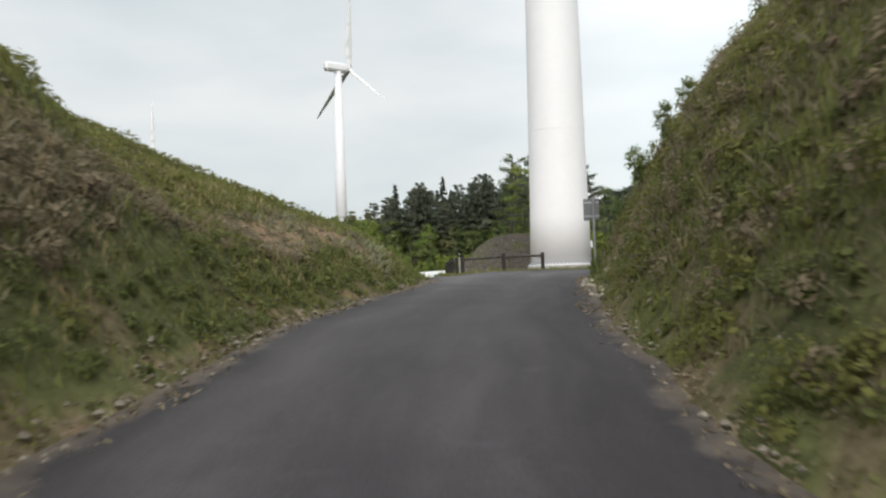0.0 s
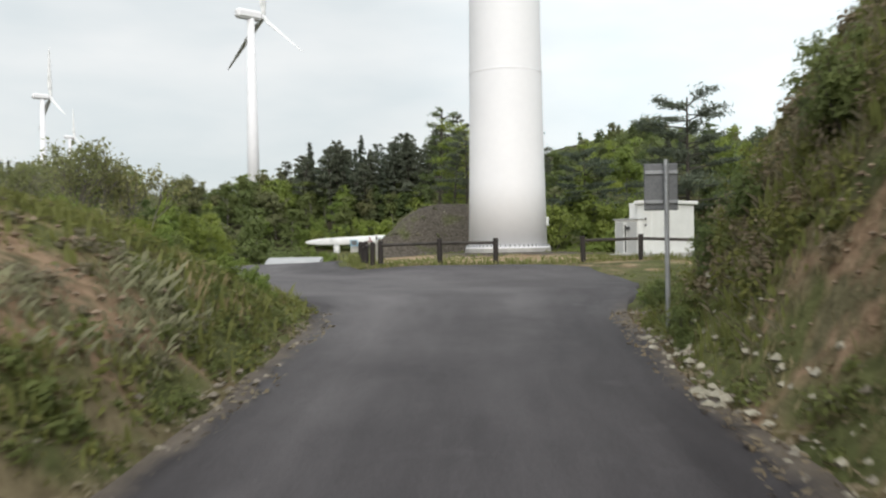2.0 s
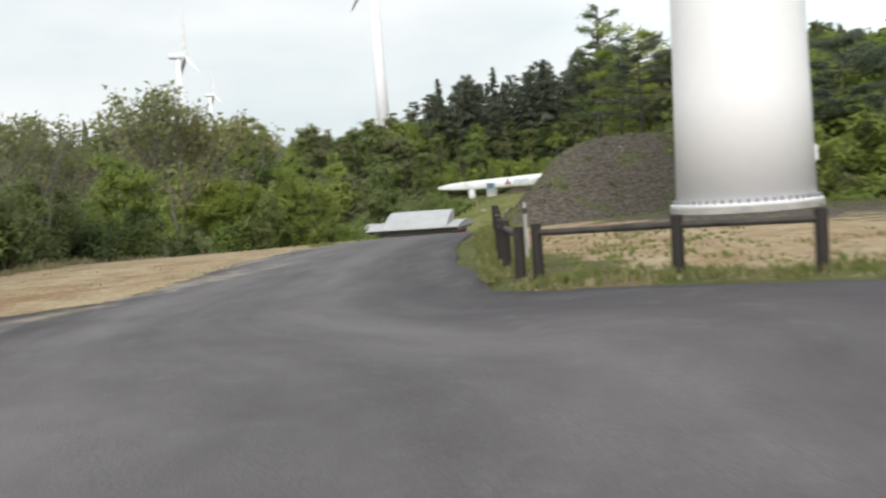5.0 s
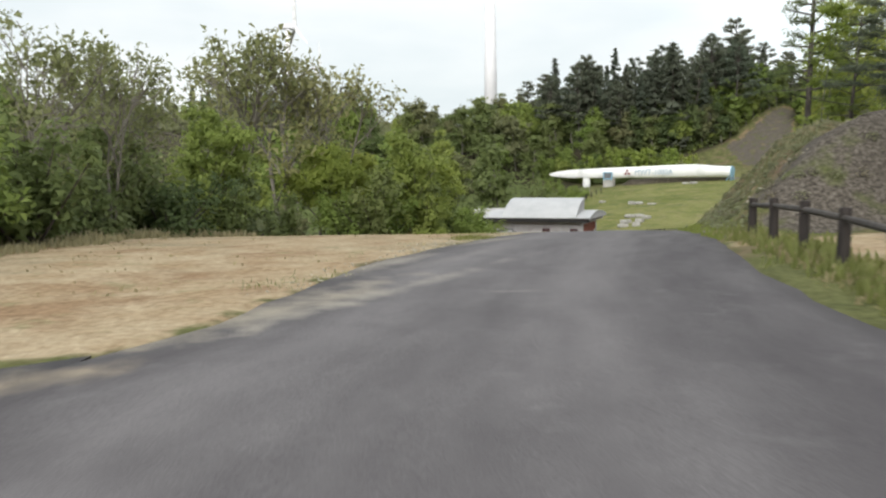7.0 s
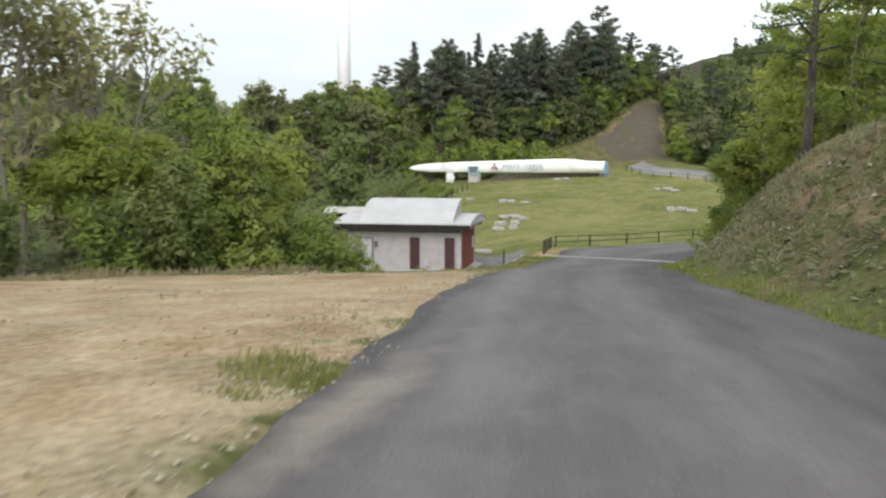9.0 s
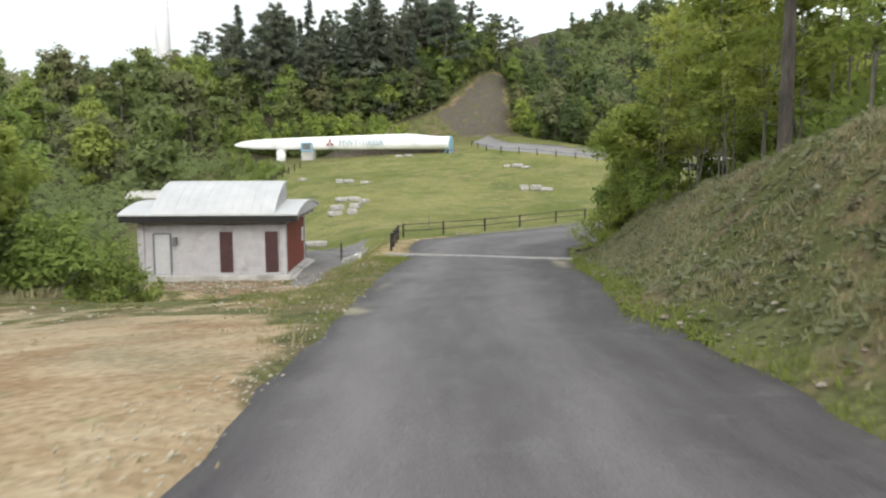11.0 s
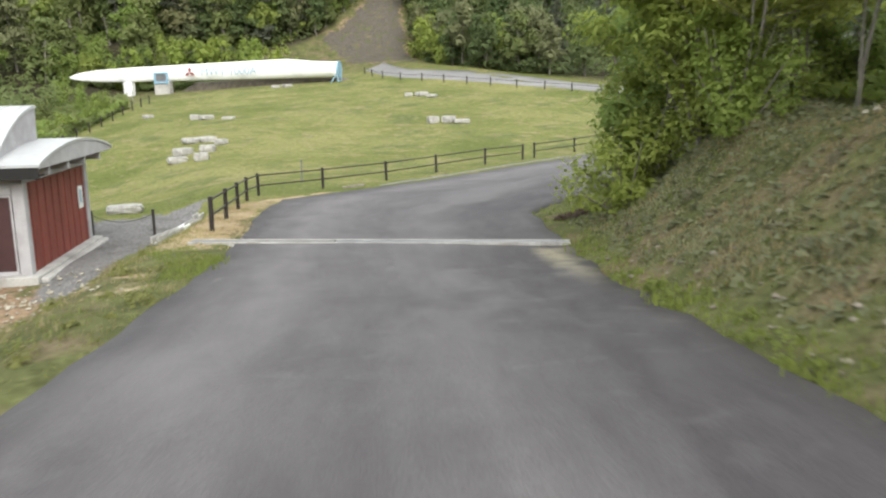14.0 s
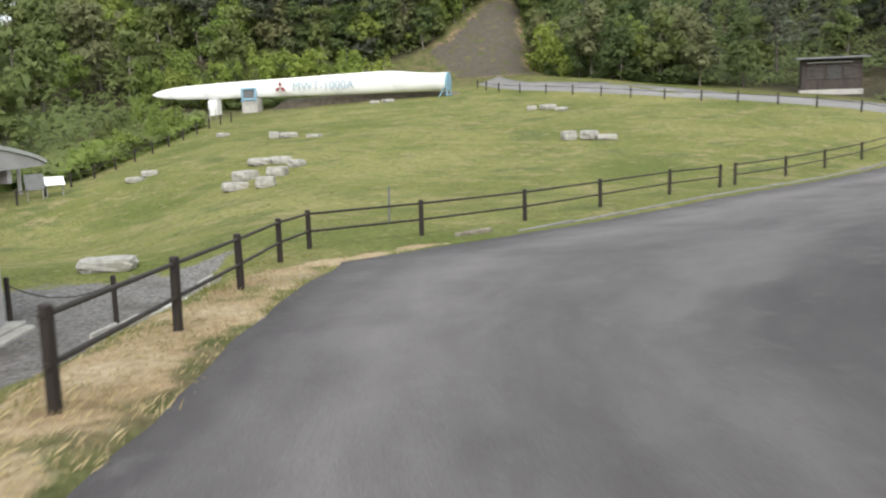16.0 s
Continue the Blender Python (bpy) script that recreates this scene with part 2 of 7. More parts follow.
def ground_material():
    """Grass, with dry sand, bare clay and short meadow turf where their own attributes say so."""
    m, n, l, p = nodes_of("ground_cover")

    def zone(key):
        a = n.new("ShaderNodeAttribute")
        a.attribute_name = key
        return a.outputs["Fac"]

    fine = noise_fac(n, l, 9, 5, 0.3, 0.7)
    mid = noise_fac(n, l, 0.9, 5, 0.35, 0.65)
    big = noise_fac(n, l, 0.16, 4, 0.38, 0.62)
    grass = mixer(n, l, mid, (0.07, 0.078, 0.03), (0.125, 0.13, 0.052))
    grass = mixer(n, l, noise_fac(n, l, 0.7, 6, 0.5, 0.62), grass, (0.15, 0.122, 0.072))
    turf = mixer(n, l, big, (0.140, 0.154, 0.046), (0.192, 0.198, 0.070))
    turf = mixer(n, l, noise_fac(n, l, 0.4, 6, 0.5, 0.68), turf, (0.10, 0.122, 0.044))
    turf = mixer(n, l, noise_fac(n, l, 0.9, 7, 0.52, 0.68), turf, (0.24, 0.21, 0.105))
    turf = mixer(n, l, noise_fac(n, l, 0.13, 5, 0.5, 0.66), turf, (0.105, 0.128, 0.034))
    turf = mixer(n, l, noise_fac(n, l, 0.09, 4, 0.55, 0.7), turf, (0.235, 0.225, 0.09))
    turf = mixer(n, l, noise_fac(n, l, 3.2, 6, 0.5, 0.72), turf, (0.115, 0.118, 0.048))
    turf = mixer(n, l, noise_fac(n, l, 1.9, 6, 0.6, 0.74), turf, (0.26, 0.225, 0.12))
    sand = mixer(n, l, mid, (0.31, 0.228, 0.138), (0.405, 0.33, 0.222))
    sand = mixer(n, l, noise_fac(n, l, 0.5, 6, 0.5, 0.66), sand, (0.255, 0.172, 0.102))
    sand = mixer(n, l, noise_fac(n, l, 0.3, 5, 0.55, 0.72), sand, (0.25, 0.215, 0.14))
    sand = mixer(n, l, noise_fac(n, l, 1.3, 6, 0.6, 0.74), sand, (0.24, 0.22, 0.12))
    clay = mixer(n, l, mid, (0.225, 0.15, 0.096), (0.305, 0.215, 0.142))
    clay = mixer(n, l, noise_fac(n, l, 2.5, 5, 0.46, 0.6), clay, (0.13, 0.115, 0.065))
    gravel = mixer(n, l, noise_fac(n, l, 12, 3, 0.4, 0.6), (0.066, 0.057, 0.047), (0.132, 0.117, 0.098))
    gravel = mixer(n, l, noise_fac(n, l, 0.8, 6, 0.55, 0.7), gravel, (0.09, 0.10, 0.04))
    court = mixer(n, l, noise_fac(n, l, 14, 3, 0.4, 0.6), (0.135, 0.130, 0.128), (0.225, 0.218, 0.212))
    court = mixer(n, l, noise_fac(n, l, 0.7, 5, 0.5, 0.7), court, (0.12, 0.115, 0.108))
    edge = noise_fac(n, l, 1.1, 6, 0.25, 0.75)

    def sharp(key):
        s = n.new("ShaderNodeMath")
        s.operation = "MULTIPLY_ADD"
        l.new(edge, s.inputs[0])
        s.inputs[1].default_value = 0.9
        a = n.new("ShaderNodeMath")
        a.operation = "SUBTRACT"
        a.inputs[1].default_value = 0.45
        l.new(zone(key), a.inputs[0])
        l.new(a.outputs[0], s.inputs[2])
        r = n.new("ShaderNodeMapRange")
        r.inputs["From Min"].default_value, r.inputs["From Max"].default_value = 0.38, 0.62
        l.new(s.outputs[0], r.inputs["Value"])
        return r.outputs["Result"]

    # leaf litter, its dark tone also painting the shade below the trees
    litter_shade = mixer(n, l, mid, (0.045, 0.042, 0.026), (0.075, 0.066, 0.042))
    col = mixer(n, l, zone("litter_shade"), grass, litter_shade)
    col = mixer(n, l, zone("meadow"), col, turf)
    col = mixer(n, l, sharp("sand"), col, sand)
    col = mixer(n, l, sharp("clay"), col, clay)
    col = mixer(n, l, sharp("gravel"), col, gravel)
    col = mixer(n, l, sharp("court"), col, court)
    col = mixer(n, l, 0.4, col, mixer(n, l, fine, (0, 0, 0), (1, 1, 1)), "SOFT_LIGHT")
    l.new(col, p.inputs["Base Color"])
    p.inputs["Roughness"].default_value = 0.95
    p.inputs["Specular IOR Level"].default_value = 0.1
    bump(n, l, p, fine, 0.5, 0.05)
    return m


M_ASPHALT = asphalt_material()
M_GROUND = ground_material()
M_STEEL_WHITE = surface("white_painted_steel", (0.85, 0.85, 0.87), (0.88, 0.88, 0.90), 0.4, 0.55, grain=4, grain_amount=0.08, relief=0)
M_GRP_WHITE = surface("white_fibreglass", (0.80, 0.81, 0.80), (0.85, 0.855, 0.85), 0.5, 0.4, grain=5, grain_amount=0.12, relief=0,
                      stain=(0.6, 0.61, 0.6), stain_scale=0.35)
M_POST = surface("dark_stained_wood", (0.016, 0.012, 0.011), (0.032, 0.024, 0.02), 6, 0.7, grain=40, stretch=(1, 1, 0.15))
M_RAIL = surface("weathered_rail_wood", (0.03, 0.025, 0.022), (0.07, 0.06, 0.052), 6, 0.75, grain=40, stretch=(0.2, 1, 1))
M_CONCRETE = surface("grey_concrete", (0.36, 0.35, 0.33), (0.46, 0.45, 0.42), 2, 0.9, grain=30, stain=(0.25, 0.24, 0.22))
M_WALL_WHITE = surface("stained_white_plaster", (0.36, 0.35, 0.36), (0.45, 0.44, 0.45), 1.2, 0.85, grain=30, grain_amount=0.15,
                       stain=(0.26, 0.24, 0.245), stain_scale=1.1, stain_lo=0.5, stain_hi=0.78)
M_ROOF_WHITE = surface("white_metal_roof", (0.40, 0.41, 0.415), (0.47, 0.475, 0.48), 0.8, 0.45, grain=8, grain_amount=0.1, relief=0)
M_RED = surface("red_brown_boards", (0.16, 0.032, 0.022), (0.22, 0.05, 0.034), 2, 0.65, grain=30, stretch=(1, 1, 0.2))
M_MAROON = surface("maroon_paint", (0.042, 0.015, 0.016), (0.058, 0.022, 0.022), 2, 0.55, grain=20)
M_DARK = surface("dark_eave_metal", (0.03, 0.03, 0.03), (0.05, 0.05, 0.05), 3, 0.6)
# near black, so that the eave's shadow is in the boards' colour
M_EAVE_SHADE = surface("shade_black_eave_boards", (0.008, 0.008, 0.008), (0.016, 0.015, 0.014), 3, 0.85)
M_STONE = surface("pale_granite", (0.27, 0.26, 0.24), (0.46, 0.45, 0.42), 3, 0.9, grain=40, grain_amount=0.4, relief=0.5, dist=0.02,
                  stain=(0.3, 0.29, 0.24), stain_scale=2.0)
M_CRUMB = surface("dusty_crumbs", (0.30, 0.28, 0.22), (0.42, 0.39, 0.31), 3, 0.95, grain=30, relief=0.3)
M_DRAIN = surface("worn_drain_cover", (0.17, 0.165, 0.16), (0.23, 0.225, 0.215), 3, 0.85, grain=40)
M_GALV = surface("galvanised_steel", (0.28, 0.29, 0.30), (0.38, 0.39, 0.40), 4, 0.5, 0.6)
M_SIGN_BACK = surface("grey_sign_back", (0.13, 0.135, 0.14), (0.17, 0.175, 0.18), 3, 0.6, 0.2)
M_BLUE = surface("pale_blue_paint", (0.20, 0.36, 0.48), (0.26, 0.43, 0.55), 3, 0.5)
M_LETTER = surface("blue_grey_lettering", (0.30, 0.40, 0.50), (0.35, 0.45, 0.54), 3, 0.5)
M_LOGO = surface("red_brown_mark", (0.20, 0.03, 0.035), (0.24, 0.04, 0.045), 3, 0.5)
M_CABINET = surface("cream_cabinet_paint", (0.70, 0.71, 0.69), (0.76, 0.77, 0.75), 1.5, 0.5, grain=10, grain_amount=0.1, relief=0)
M_CABINET_GREY = surface("grey_cabinet_paint", (0.40, 0.41, 0.41), (0.46, 0.47, 0.47), 1.5, 0.5, grain=10, grain_amount=0.1, relief=0)
M_BARK = surface("bark", (0.05, 0.042, 0.036), (0.11, 0.095, 0.08), 6, 0.9, grain=25, relief=0.6, dist=0.02, stretch=(1, 1, 0.25))
M_BARK_PALE = surface("pale_bark", (0.16, 0.145, 0.12), (0.24, 0.22, 0.19), 6, 0.9, grain=25, relief=0.5, dist=0.02, stretch=(1, 1, 0.25))
M_ROCK = surface("bank_rock", (0.17, 0.145, 0.115), (0.30, 0.27, 0.22), 4, 0.9, grain=30, relief=0.6, dist=0.02)
M_CLOD = surface("clay_clods", (0.17, 0.125, 0.085), (0.29, 0.225, 0.16), 4, 0.95, grain=25, relief=0.5, dist=0.02)
# brown of the added bank that paints the shadow under the displayed blade
M_SHADE_EARTH = surface("shade_brown_earth", (0.10, 0.085, 0.066), (0.165, 0.14, 0.108), 2.0, 0.95, grain=20, relief=0.5, dist=0.03)
M_FAR_LANE = surface("pale_worn_asphalt", (0.17, 0.165, 0.165), (0.23, 0.225, 0.22), 0.3, 0.85, grain=40)
M_HUT = surface("dark_hut_boards", (0.035, 0.028, 0.024), (0.07, 0.055, 0.048), 3, 0.8, stretch=(1, 1, 0.2))
M_LEAF_FRESH = leaf_material("spring_leaves", (0.205, 0.262, 0.070), (0.325, 0.39, 0.120), thin=0.50)
M_LEAF_YOUNG = leaf_material("young_yellow_leaves", (0.30, 0.34, 0.088), (0.45, 0.49, 0.15), thin=0.55)
M_LEAF_SUNNY = leaf_material("sunny_leaves", (0.25, 0.305, 0.075), (0.39, 0.45, 0.125), thin=0.55)
M_LEAF_MID = leaf_material("shrub_leaves", (0.142, 0.182, 0.072), (0.228, 0.272, 0.112), thin=0.50)
M_LEAF_DEEP = leaf_material("deep_green_leaves", (0.095, 0.128, 0.056), (0.165, 0.208, 0.09), thin=0.48)
M_LEAF_OLIVE = leaf_material("olive_leaves", (0.168, 0.182, 0.095), (0.262, 0.272, 0.155), thin=0.50)
M_LEAF_BUD = leaf_material("budding_leaves", (0.25, 0.262, 0.125), (0.37, 0.38, 0.20), thin=0.55)
M_LEAF_PINE = leaf_material("pine_needles", (0.128, 0.148, 0.118), (0.215, 0.235, 0.182), thin=0.48)
M_LEAF_CEDAR = leaf_material("cedar_needles", (0.116, 0.134, 0.110), (0.186, 0.204, 0.160), thin=0.48)
M_GRASS_FRESH = leaf_material("fresh_grass", (0.161, 0.178, 0.063), (0.253, 0.27, 0.103), thin=0.50)
M_GRASS_DRY = leaf_material("dry_grass", (0.27, 0.222, 0.135), (0.42, 0.355, 0.23), thin=0.45)
M_TURF = leaf_material("turf_blades", (0.16, 0.17, 0.055), (0.25, 0.25, 0.10), thin=0.4)
M_WEED = leaf_material("bank_weeds", (0.15, 0.13, 0.068), (0.235, 0.203, 0.115), thin=0.50)


# ---- lie of the land ----
def smooth(a, b, v):
    t = np.clip((np.asarray(v, float) - a) / (b - a), 0, 1)
    return t * t * (3 - 2 * t)


def wave(x, y, size, seed=0):
    """Smooth noise between -1 and 1, over lattice cells of the given size."""
    x, y = np.asarray(x, float) / size + 37.3 * seed, np.asarray(y, float) / size - 11.7 * seed
    i, j = np.floor(x), np.floor(y)
    u, v = x - i, y - j
    u, v = u * u * (3 - 2 * u), v * v * (3 - 2 * v)

    def h(a, b):
        s = np.sin(a * 127.1 + b * 311.7 + seed * 74.7) * 43758.5453
        return 2 * (s - np.floor(s)) - 1

    return (h(i, j) * (1 - u) + h(i + 1, j) * u) * (1 - v) + (h(i, j + 1) * (1 - u) + h(i + 1, j + 1) * u) * v


PROFILE_Y = (-300, -40, 9.8, 15.4, 20.5, 26.3, 30, 34, 38, 49, 58, 63, 67, 72, 77.7, 82, 87.4, 93.8, 99, 105, 111, 117, 125, 134, 145, 153, 168, 178, 186, 195, 205, 220, 240, 290, 340, 600)
PROFILE_Z = (-8, -6, -2.75, -2.2, -1.75, -1.4, -1.22, -1.05, -0.9, -0.95, -0.93, -0.93, -1.0, -1.17, -1.55, -1.98, -2.66, -3.25, -3.66, -4.02, -4.42, -4.76, -4.84, -3.9, -2.7, -2.1, -0.5, -0.1, 0.4, 3.0, 6.5, 10, 14, 20, 20, 14)
_py = np.arange(-300, 600, 1.0)
_pz = np.convolve(np.interp(_py, PROFILE_Y, PROFILE_Z), np.ones(5) / 5, "same")
_pz[:4], _pz[-4:] = _pz[4], _pz[-5]

# left and right edge of the road, station by station
EDGES = [((-8.5, -30), (-4.5, -30)), ((0.1, 9), (4.3, 9)), ((1.6, 16.9), (5.7, 16.2)), ((3.2, 22.8), (7.3, 22)), ((4.9, 26.9), (8.9, 26.2)),
         ((6.2, 30.3), (10.2, 29.8)), ((7.3, 33.6), (12.0, 34.0)), ((7.85, 36.0), (13.5, 36.2)), ((7.6, 37.6), (14.5, 37.8)), ((6.6, 38.6), (15.0, 38.6)), ((4.0, 39.3), (15.3, 39.3)), ((4.0, 42), (16.4, 42.0)),
         ((4.0, 44.0), (17.1, 44.8)), ((4.0, 45.4), (16.2, 45.9)), ((4.0, 47.0), (14.2, 46.8)), ((4.0, 48.2), (12.9, 47.6)), ((4.08, 49.2), (12.0, 48.5)), ((4.15, 50.2), (11.42, 49.6)), ((4.3, 52.2), (11.6, 51.6)), ((5.0, 53.8), (11.66, 53.2)), ((5.6, 55.2), (11.75, 54.8)), ((6.25, 58), (12.2, 57.6)),
         ((7.0, 61), (12.9, 60.4)), ((8.75, 65.4), (14.0, 64.6)), ((10.65, 70.6), (15.2, 69.4)), ((12.2, 75), (16.4, 74.4)), ((15.0, 81.6), (18.7, 80.2)),
         ((16.5, 85.6), (21.2, 84.4)), ((19.7, 93.4), (25.2, 91.6)), ((22.7, 99.5), (27.4, 95.5))]
BEND = [((22.7, 99.5), (27.4, 95.5)), ((23.6, 102), (28.9, 98.3)), ((24.7, 104.6), (30.6, 101.2)), ((25.4, 106.5), (31.9, 103.6)), ((26.4, 108.8), (34.5, 105.6)), ((28.2, 112.3), (38, 107.2)),
        ((32.2, 114.0), (42, 109.6)), ((37.0, 116.3), (46, 112.4)), ((42.0, 118.6), (51, 115.5)), ((56.0, 124.6), (63, 120)), ((80, 135), (85, 129))]
_le = np.array([a for a, b in EDGES]), np.array([b for a, b in EDGES])


def left_edge(y):
    return np.interp(y, [-300, *_le[0][:, 1]], [-60, *_le[0][:, 0]])


def right_edge(y):
    return np.interp(y, [-300, *_le[1][:, 1], 98.3, 101.2, 103.6, 105.6, 109, 116, 130], [-56, *_le[1][:, 0], 28.9, 30.6, 31.9, 34.5, 41.2, 52, 82])


def H(x, y):
    """Height of the ground."""
    x, y = np.asarray(x, float), np.asarray(y, float)
    # round the bend the lane falls along its own length, not straight ahead
    turn = smooth(88, 97, y) * (1 - smooth(103, 111, y))
    z = np.interp(y + 0.77 * turn * np.clip(x - left_edge(y), 0, 6.5), _py, _pz)
    far = smooth(120, 140, y)
    z = z + (0.055 + 0.045 * smooth(140, 176, y)) * np.clip(x - 54, -34, 14) * far * (1 - smooth(190, 214, y))
    # lower court round the shed
    line, on_y = 23.9 + 0.42 * np.clip(y - 104.7, -8, 11.5), np.clip(y - 116, 0, 40)
    line = np.minimum(line, left_edge(y) + 30 * smooth(99, 102, y))
    court = 1 - smooth(0, 1, (x - (line - 2.6 - 0.25 * on_y)) / (2.0 + 0.45 * on_y))
    fall = smooth(99, 107, y)
    fall = fall + (smooth(89, 99.5, y) - fall) * smooth(10, 14, x)
    z = z - (1.1 - 0.45 * smooth(113, 122, y)) * court * fall * (1 - smooth(126, 160, y))
    z = z - 0.55 * smooth(96, 102, y) * (1 - smooth(104, 107, y)) * (1 - smooth(0, 1, (x - line + 4.5) / 3.0)) * smooth(10, 14, x)
    z = z - 0.30 * np.exp(-(((x - 16.4) / 4.8) ** 4 + ((y - 110.6) / 6.2) ** 4))
    z = z - 0.34 * np.exp(-(((x - 20.2) / 1.9) ** 2 + ((y - 107.9) / 2.0) ** 2))
    dl, dr = left_edge(y) - x, x - right_edge(y)
    rough = 0.22 * wave(x, y, 2.3, 1) + 0.12 * wave(x, y, 0.9, 2)
    # cutting through which the road climbs
    up = np.interp(dl, (0, 0.25, 0.6, 1.1, 2.6, 5, 9, 30), (0, 0.1, 0.55, 1.5, 3.15, 4.6, 6.0, 7.5))
    low = np.interp(dl, (0, 0.25, 0.5, 0.9, 1.7, 2.6, 4, 6, 8, 30), (0, 0.1, 0.46, 0.88, 1.36, 1.78, 2.45, 3.3, 4.0, 5.6))
    up = up + (low - up) * smooth(21, 26, y)
    z = z + (up + rough * smooth(0.4, 1.5, dl)) * (1 - smooth(31.0, 38.6, y + 0.1 * np.clip(dl, 0, 20)))
    up = np.interp(dr, (0, 0.25, 0.5, 0.9, 1.6, 2.6, 5, 9, 30), (0, 0.1, 0.5, 1.5, 2.9, 4.2, 6.0, 7.2, 8.5))
    z = z + (up * (1 - 0.15 * smooth(24, 29, y)) + rough * smooth(0.4, 1.5, dr)) * (1 - smooth(30.4, 34.8, y - 0.1 * dr))
    # bank beside the descent
    up = np.interp(dr, (0, 0.6, 1.5, 3.0, 4.2, 12, 30, 80), (0, 0.15, 0.95, 2.55, 3.05, 3.3, 4, 8))
    up = up * (1 - 0.20 * smooth(75.5, 80, y) - 0.06 * smooth(82, 90, y))
    z = z + (up + rough * smooth(1.0, 2.2, dr)) * smooth(64.8, 67.4, y - 0.1 * np.clip(dr, 0, 10)) * (1 - smooth(94, 105, y - 0.35 * np.clip(dr, 0, 60)))
    # the square rises a little towards the fence
    z = z + 0.25 * smooth(10.2, 13.0, x) * smooth(42, 46.5, y) * (1 - smooth(51, 55, y)) * (1 - smooth(20, 24.5, x))
    # rise under the turbine
    z = z + 0.5 * np.exp(-(((x - 20.6) / 8) ** 2 + ((y - 59) / 7) ** 2))
    # hollow between the ridge and the pine wood, and the low end of the meadow
    z = z - (2 + 7 * smooth(200, 245, y)) * np.exp(-(((x - 14) / 20) ** 2)) * smooth(190, 215, y)
    z = z - 0.95 * (1 - smooth(22, 33, x)) * smooth(118, 136, y) * (1 - smooth(165, 190, y))
    # spur with a bare scar behind the blade's root
    z = z + 7.4 * np.exp(-(((x - 74.3) / 13) ** 2 + ((y - 205) / 15) ** 2))
    # wooded slopes all round, and the far side of the dell
    z = z + 16 * smooth(78, 125, x - 0.15 * (y - 120)) * smooth(85, 150, y) + 7 * smooth(30, 90, x) * (1 - smooth(20, 60, y))
    z = z - 3.0 * smooth(2, 30, -x) * smooth(50, 90, y) + 12 * smooth(60, 200, -x)
    return z + 0.05 * wave(x, y, 5, 3) * smooth(0.3, 3, np.minimum(np.abs(dl), np.abs(dr)))


def on(x, y, dz=0.0):
    return (x, y, float(H(x, y)) + dz)


def scar_depth(x, y):
    """How far inside the bare slip behind the blade's root a place lies, in metres; negative outside."""
    top = (193.8 + 0.52 * (x - 62.8) - y) * 0.9
    left = x - 62.2 - 0.06 * (y - 184)
    right = np.interp(y, (178, 190.5, 200.2), (69.1, 74.0, 77.4)) - x
    foot = (y - 184.3 + 0.8 * (x - 62.2)) * 0.78
    return np.minimum(np.minimum(top, left), np.minimum(right, foot))


def far_edge(y):
    """Front of the wood beyond the far lane."""
    return np.interp(y, (150, 158, 164, 170, 178, 190.5, 200.2), (77, 73.6, 70.6, 68.4, 69.4, 74.8, 78.2))


def fence_line(y):
    """The fence on the meadow's wooded side."""
    return np.minimum(20.9 + 0.563 * (np.asarray(y, float) - 144.3), 36.5)


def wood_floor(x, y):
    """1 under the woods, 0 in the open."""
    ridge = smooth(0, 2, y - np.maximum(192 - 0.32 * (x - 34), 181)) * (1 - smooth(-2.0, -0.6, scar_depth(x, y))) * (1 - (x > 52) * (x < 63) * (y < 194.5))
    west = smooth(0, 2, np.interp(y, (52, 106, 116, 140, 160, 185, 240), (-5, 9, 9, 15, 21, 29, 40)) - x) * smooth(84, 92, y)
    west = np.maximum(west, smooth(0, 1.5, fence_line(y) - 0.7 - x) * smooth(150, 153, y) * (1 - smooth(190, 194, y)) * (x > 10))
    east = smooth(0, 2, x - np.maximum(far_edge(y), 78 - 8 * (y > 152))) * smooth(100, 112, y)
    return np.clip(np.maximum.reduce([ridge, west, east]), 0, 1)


def clay_patch(x, y):
    """How bare the cutting's sides are: slips of orange clay."""
    dl, dr = left_edge(y) - x, x - right_edge(y)
    slip = (1 - smooth(0.35, 0.85, np.abs(dr - (2.7 - 0.5 * (y - 24.0)) + 0.3 * wave(x, y, 1.4, 89)))) * np.clip(0.85 + 0.65 * wave(x, y, 1.2, 90), 0, 1)
    right = slip * smooth(22.8, 24, y) * (1 - smooth(28.6, 29.6, y)) * smooth(0.3, 0.7, dr)
    left = smooth(0.5, 0.9, dl + 0.3 * wave(x, y, 1.6, 71)) * (1 - smooth(1.9, 2.6, dl)) * smooth(24.5, 27, y) * (1 - smooth(30.6, 32.2, y))
    left = left * np.clip(0.72 + 0.75 * wave(x, y, 1.1, 84), 0, 1)
    return np.clip((np.maximum(right, left)) * (0.86 + 0.35 * wave(x, y, 0.9, 14)), 0, 1)


def shed_front(x, y):
    """Bare rubbly soil along the shed's front."""
    d, u = (x - 20.47) * 0.383 + (y - 109.87) * 0.924, (x - 20.47) * 0.924 - (y - 109.87) * 0.383
    return smooth(-5.6, -4.6, d + 0.8 * wave(x, y, 1.5, 82)) * (1 - smooth(0.0, 0.3, d)) * smooth(-8.4, -7.4, u) * (1 - smooth(1.2, 2.4, u))


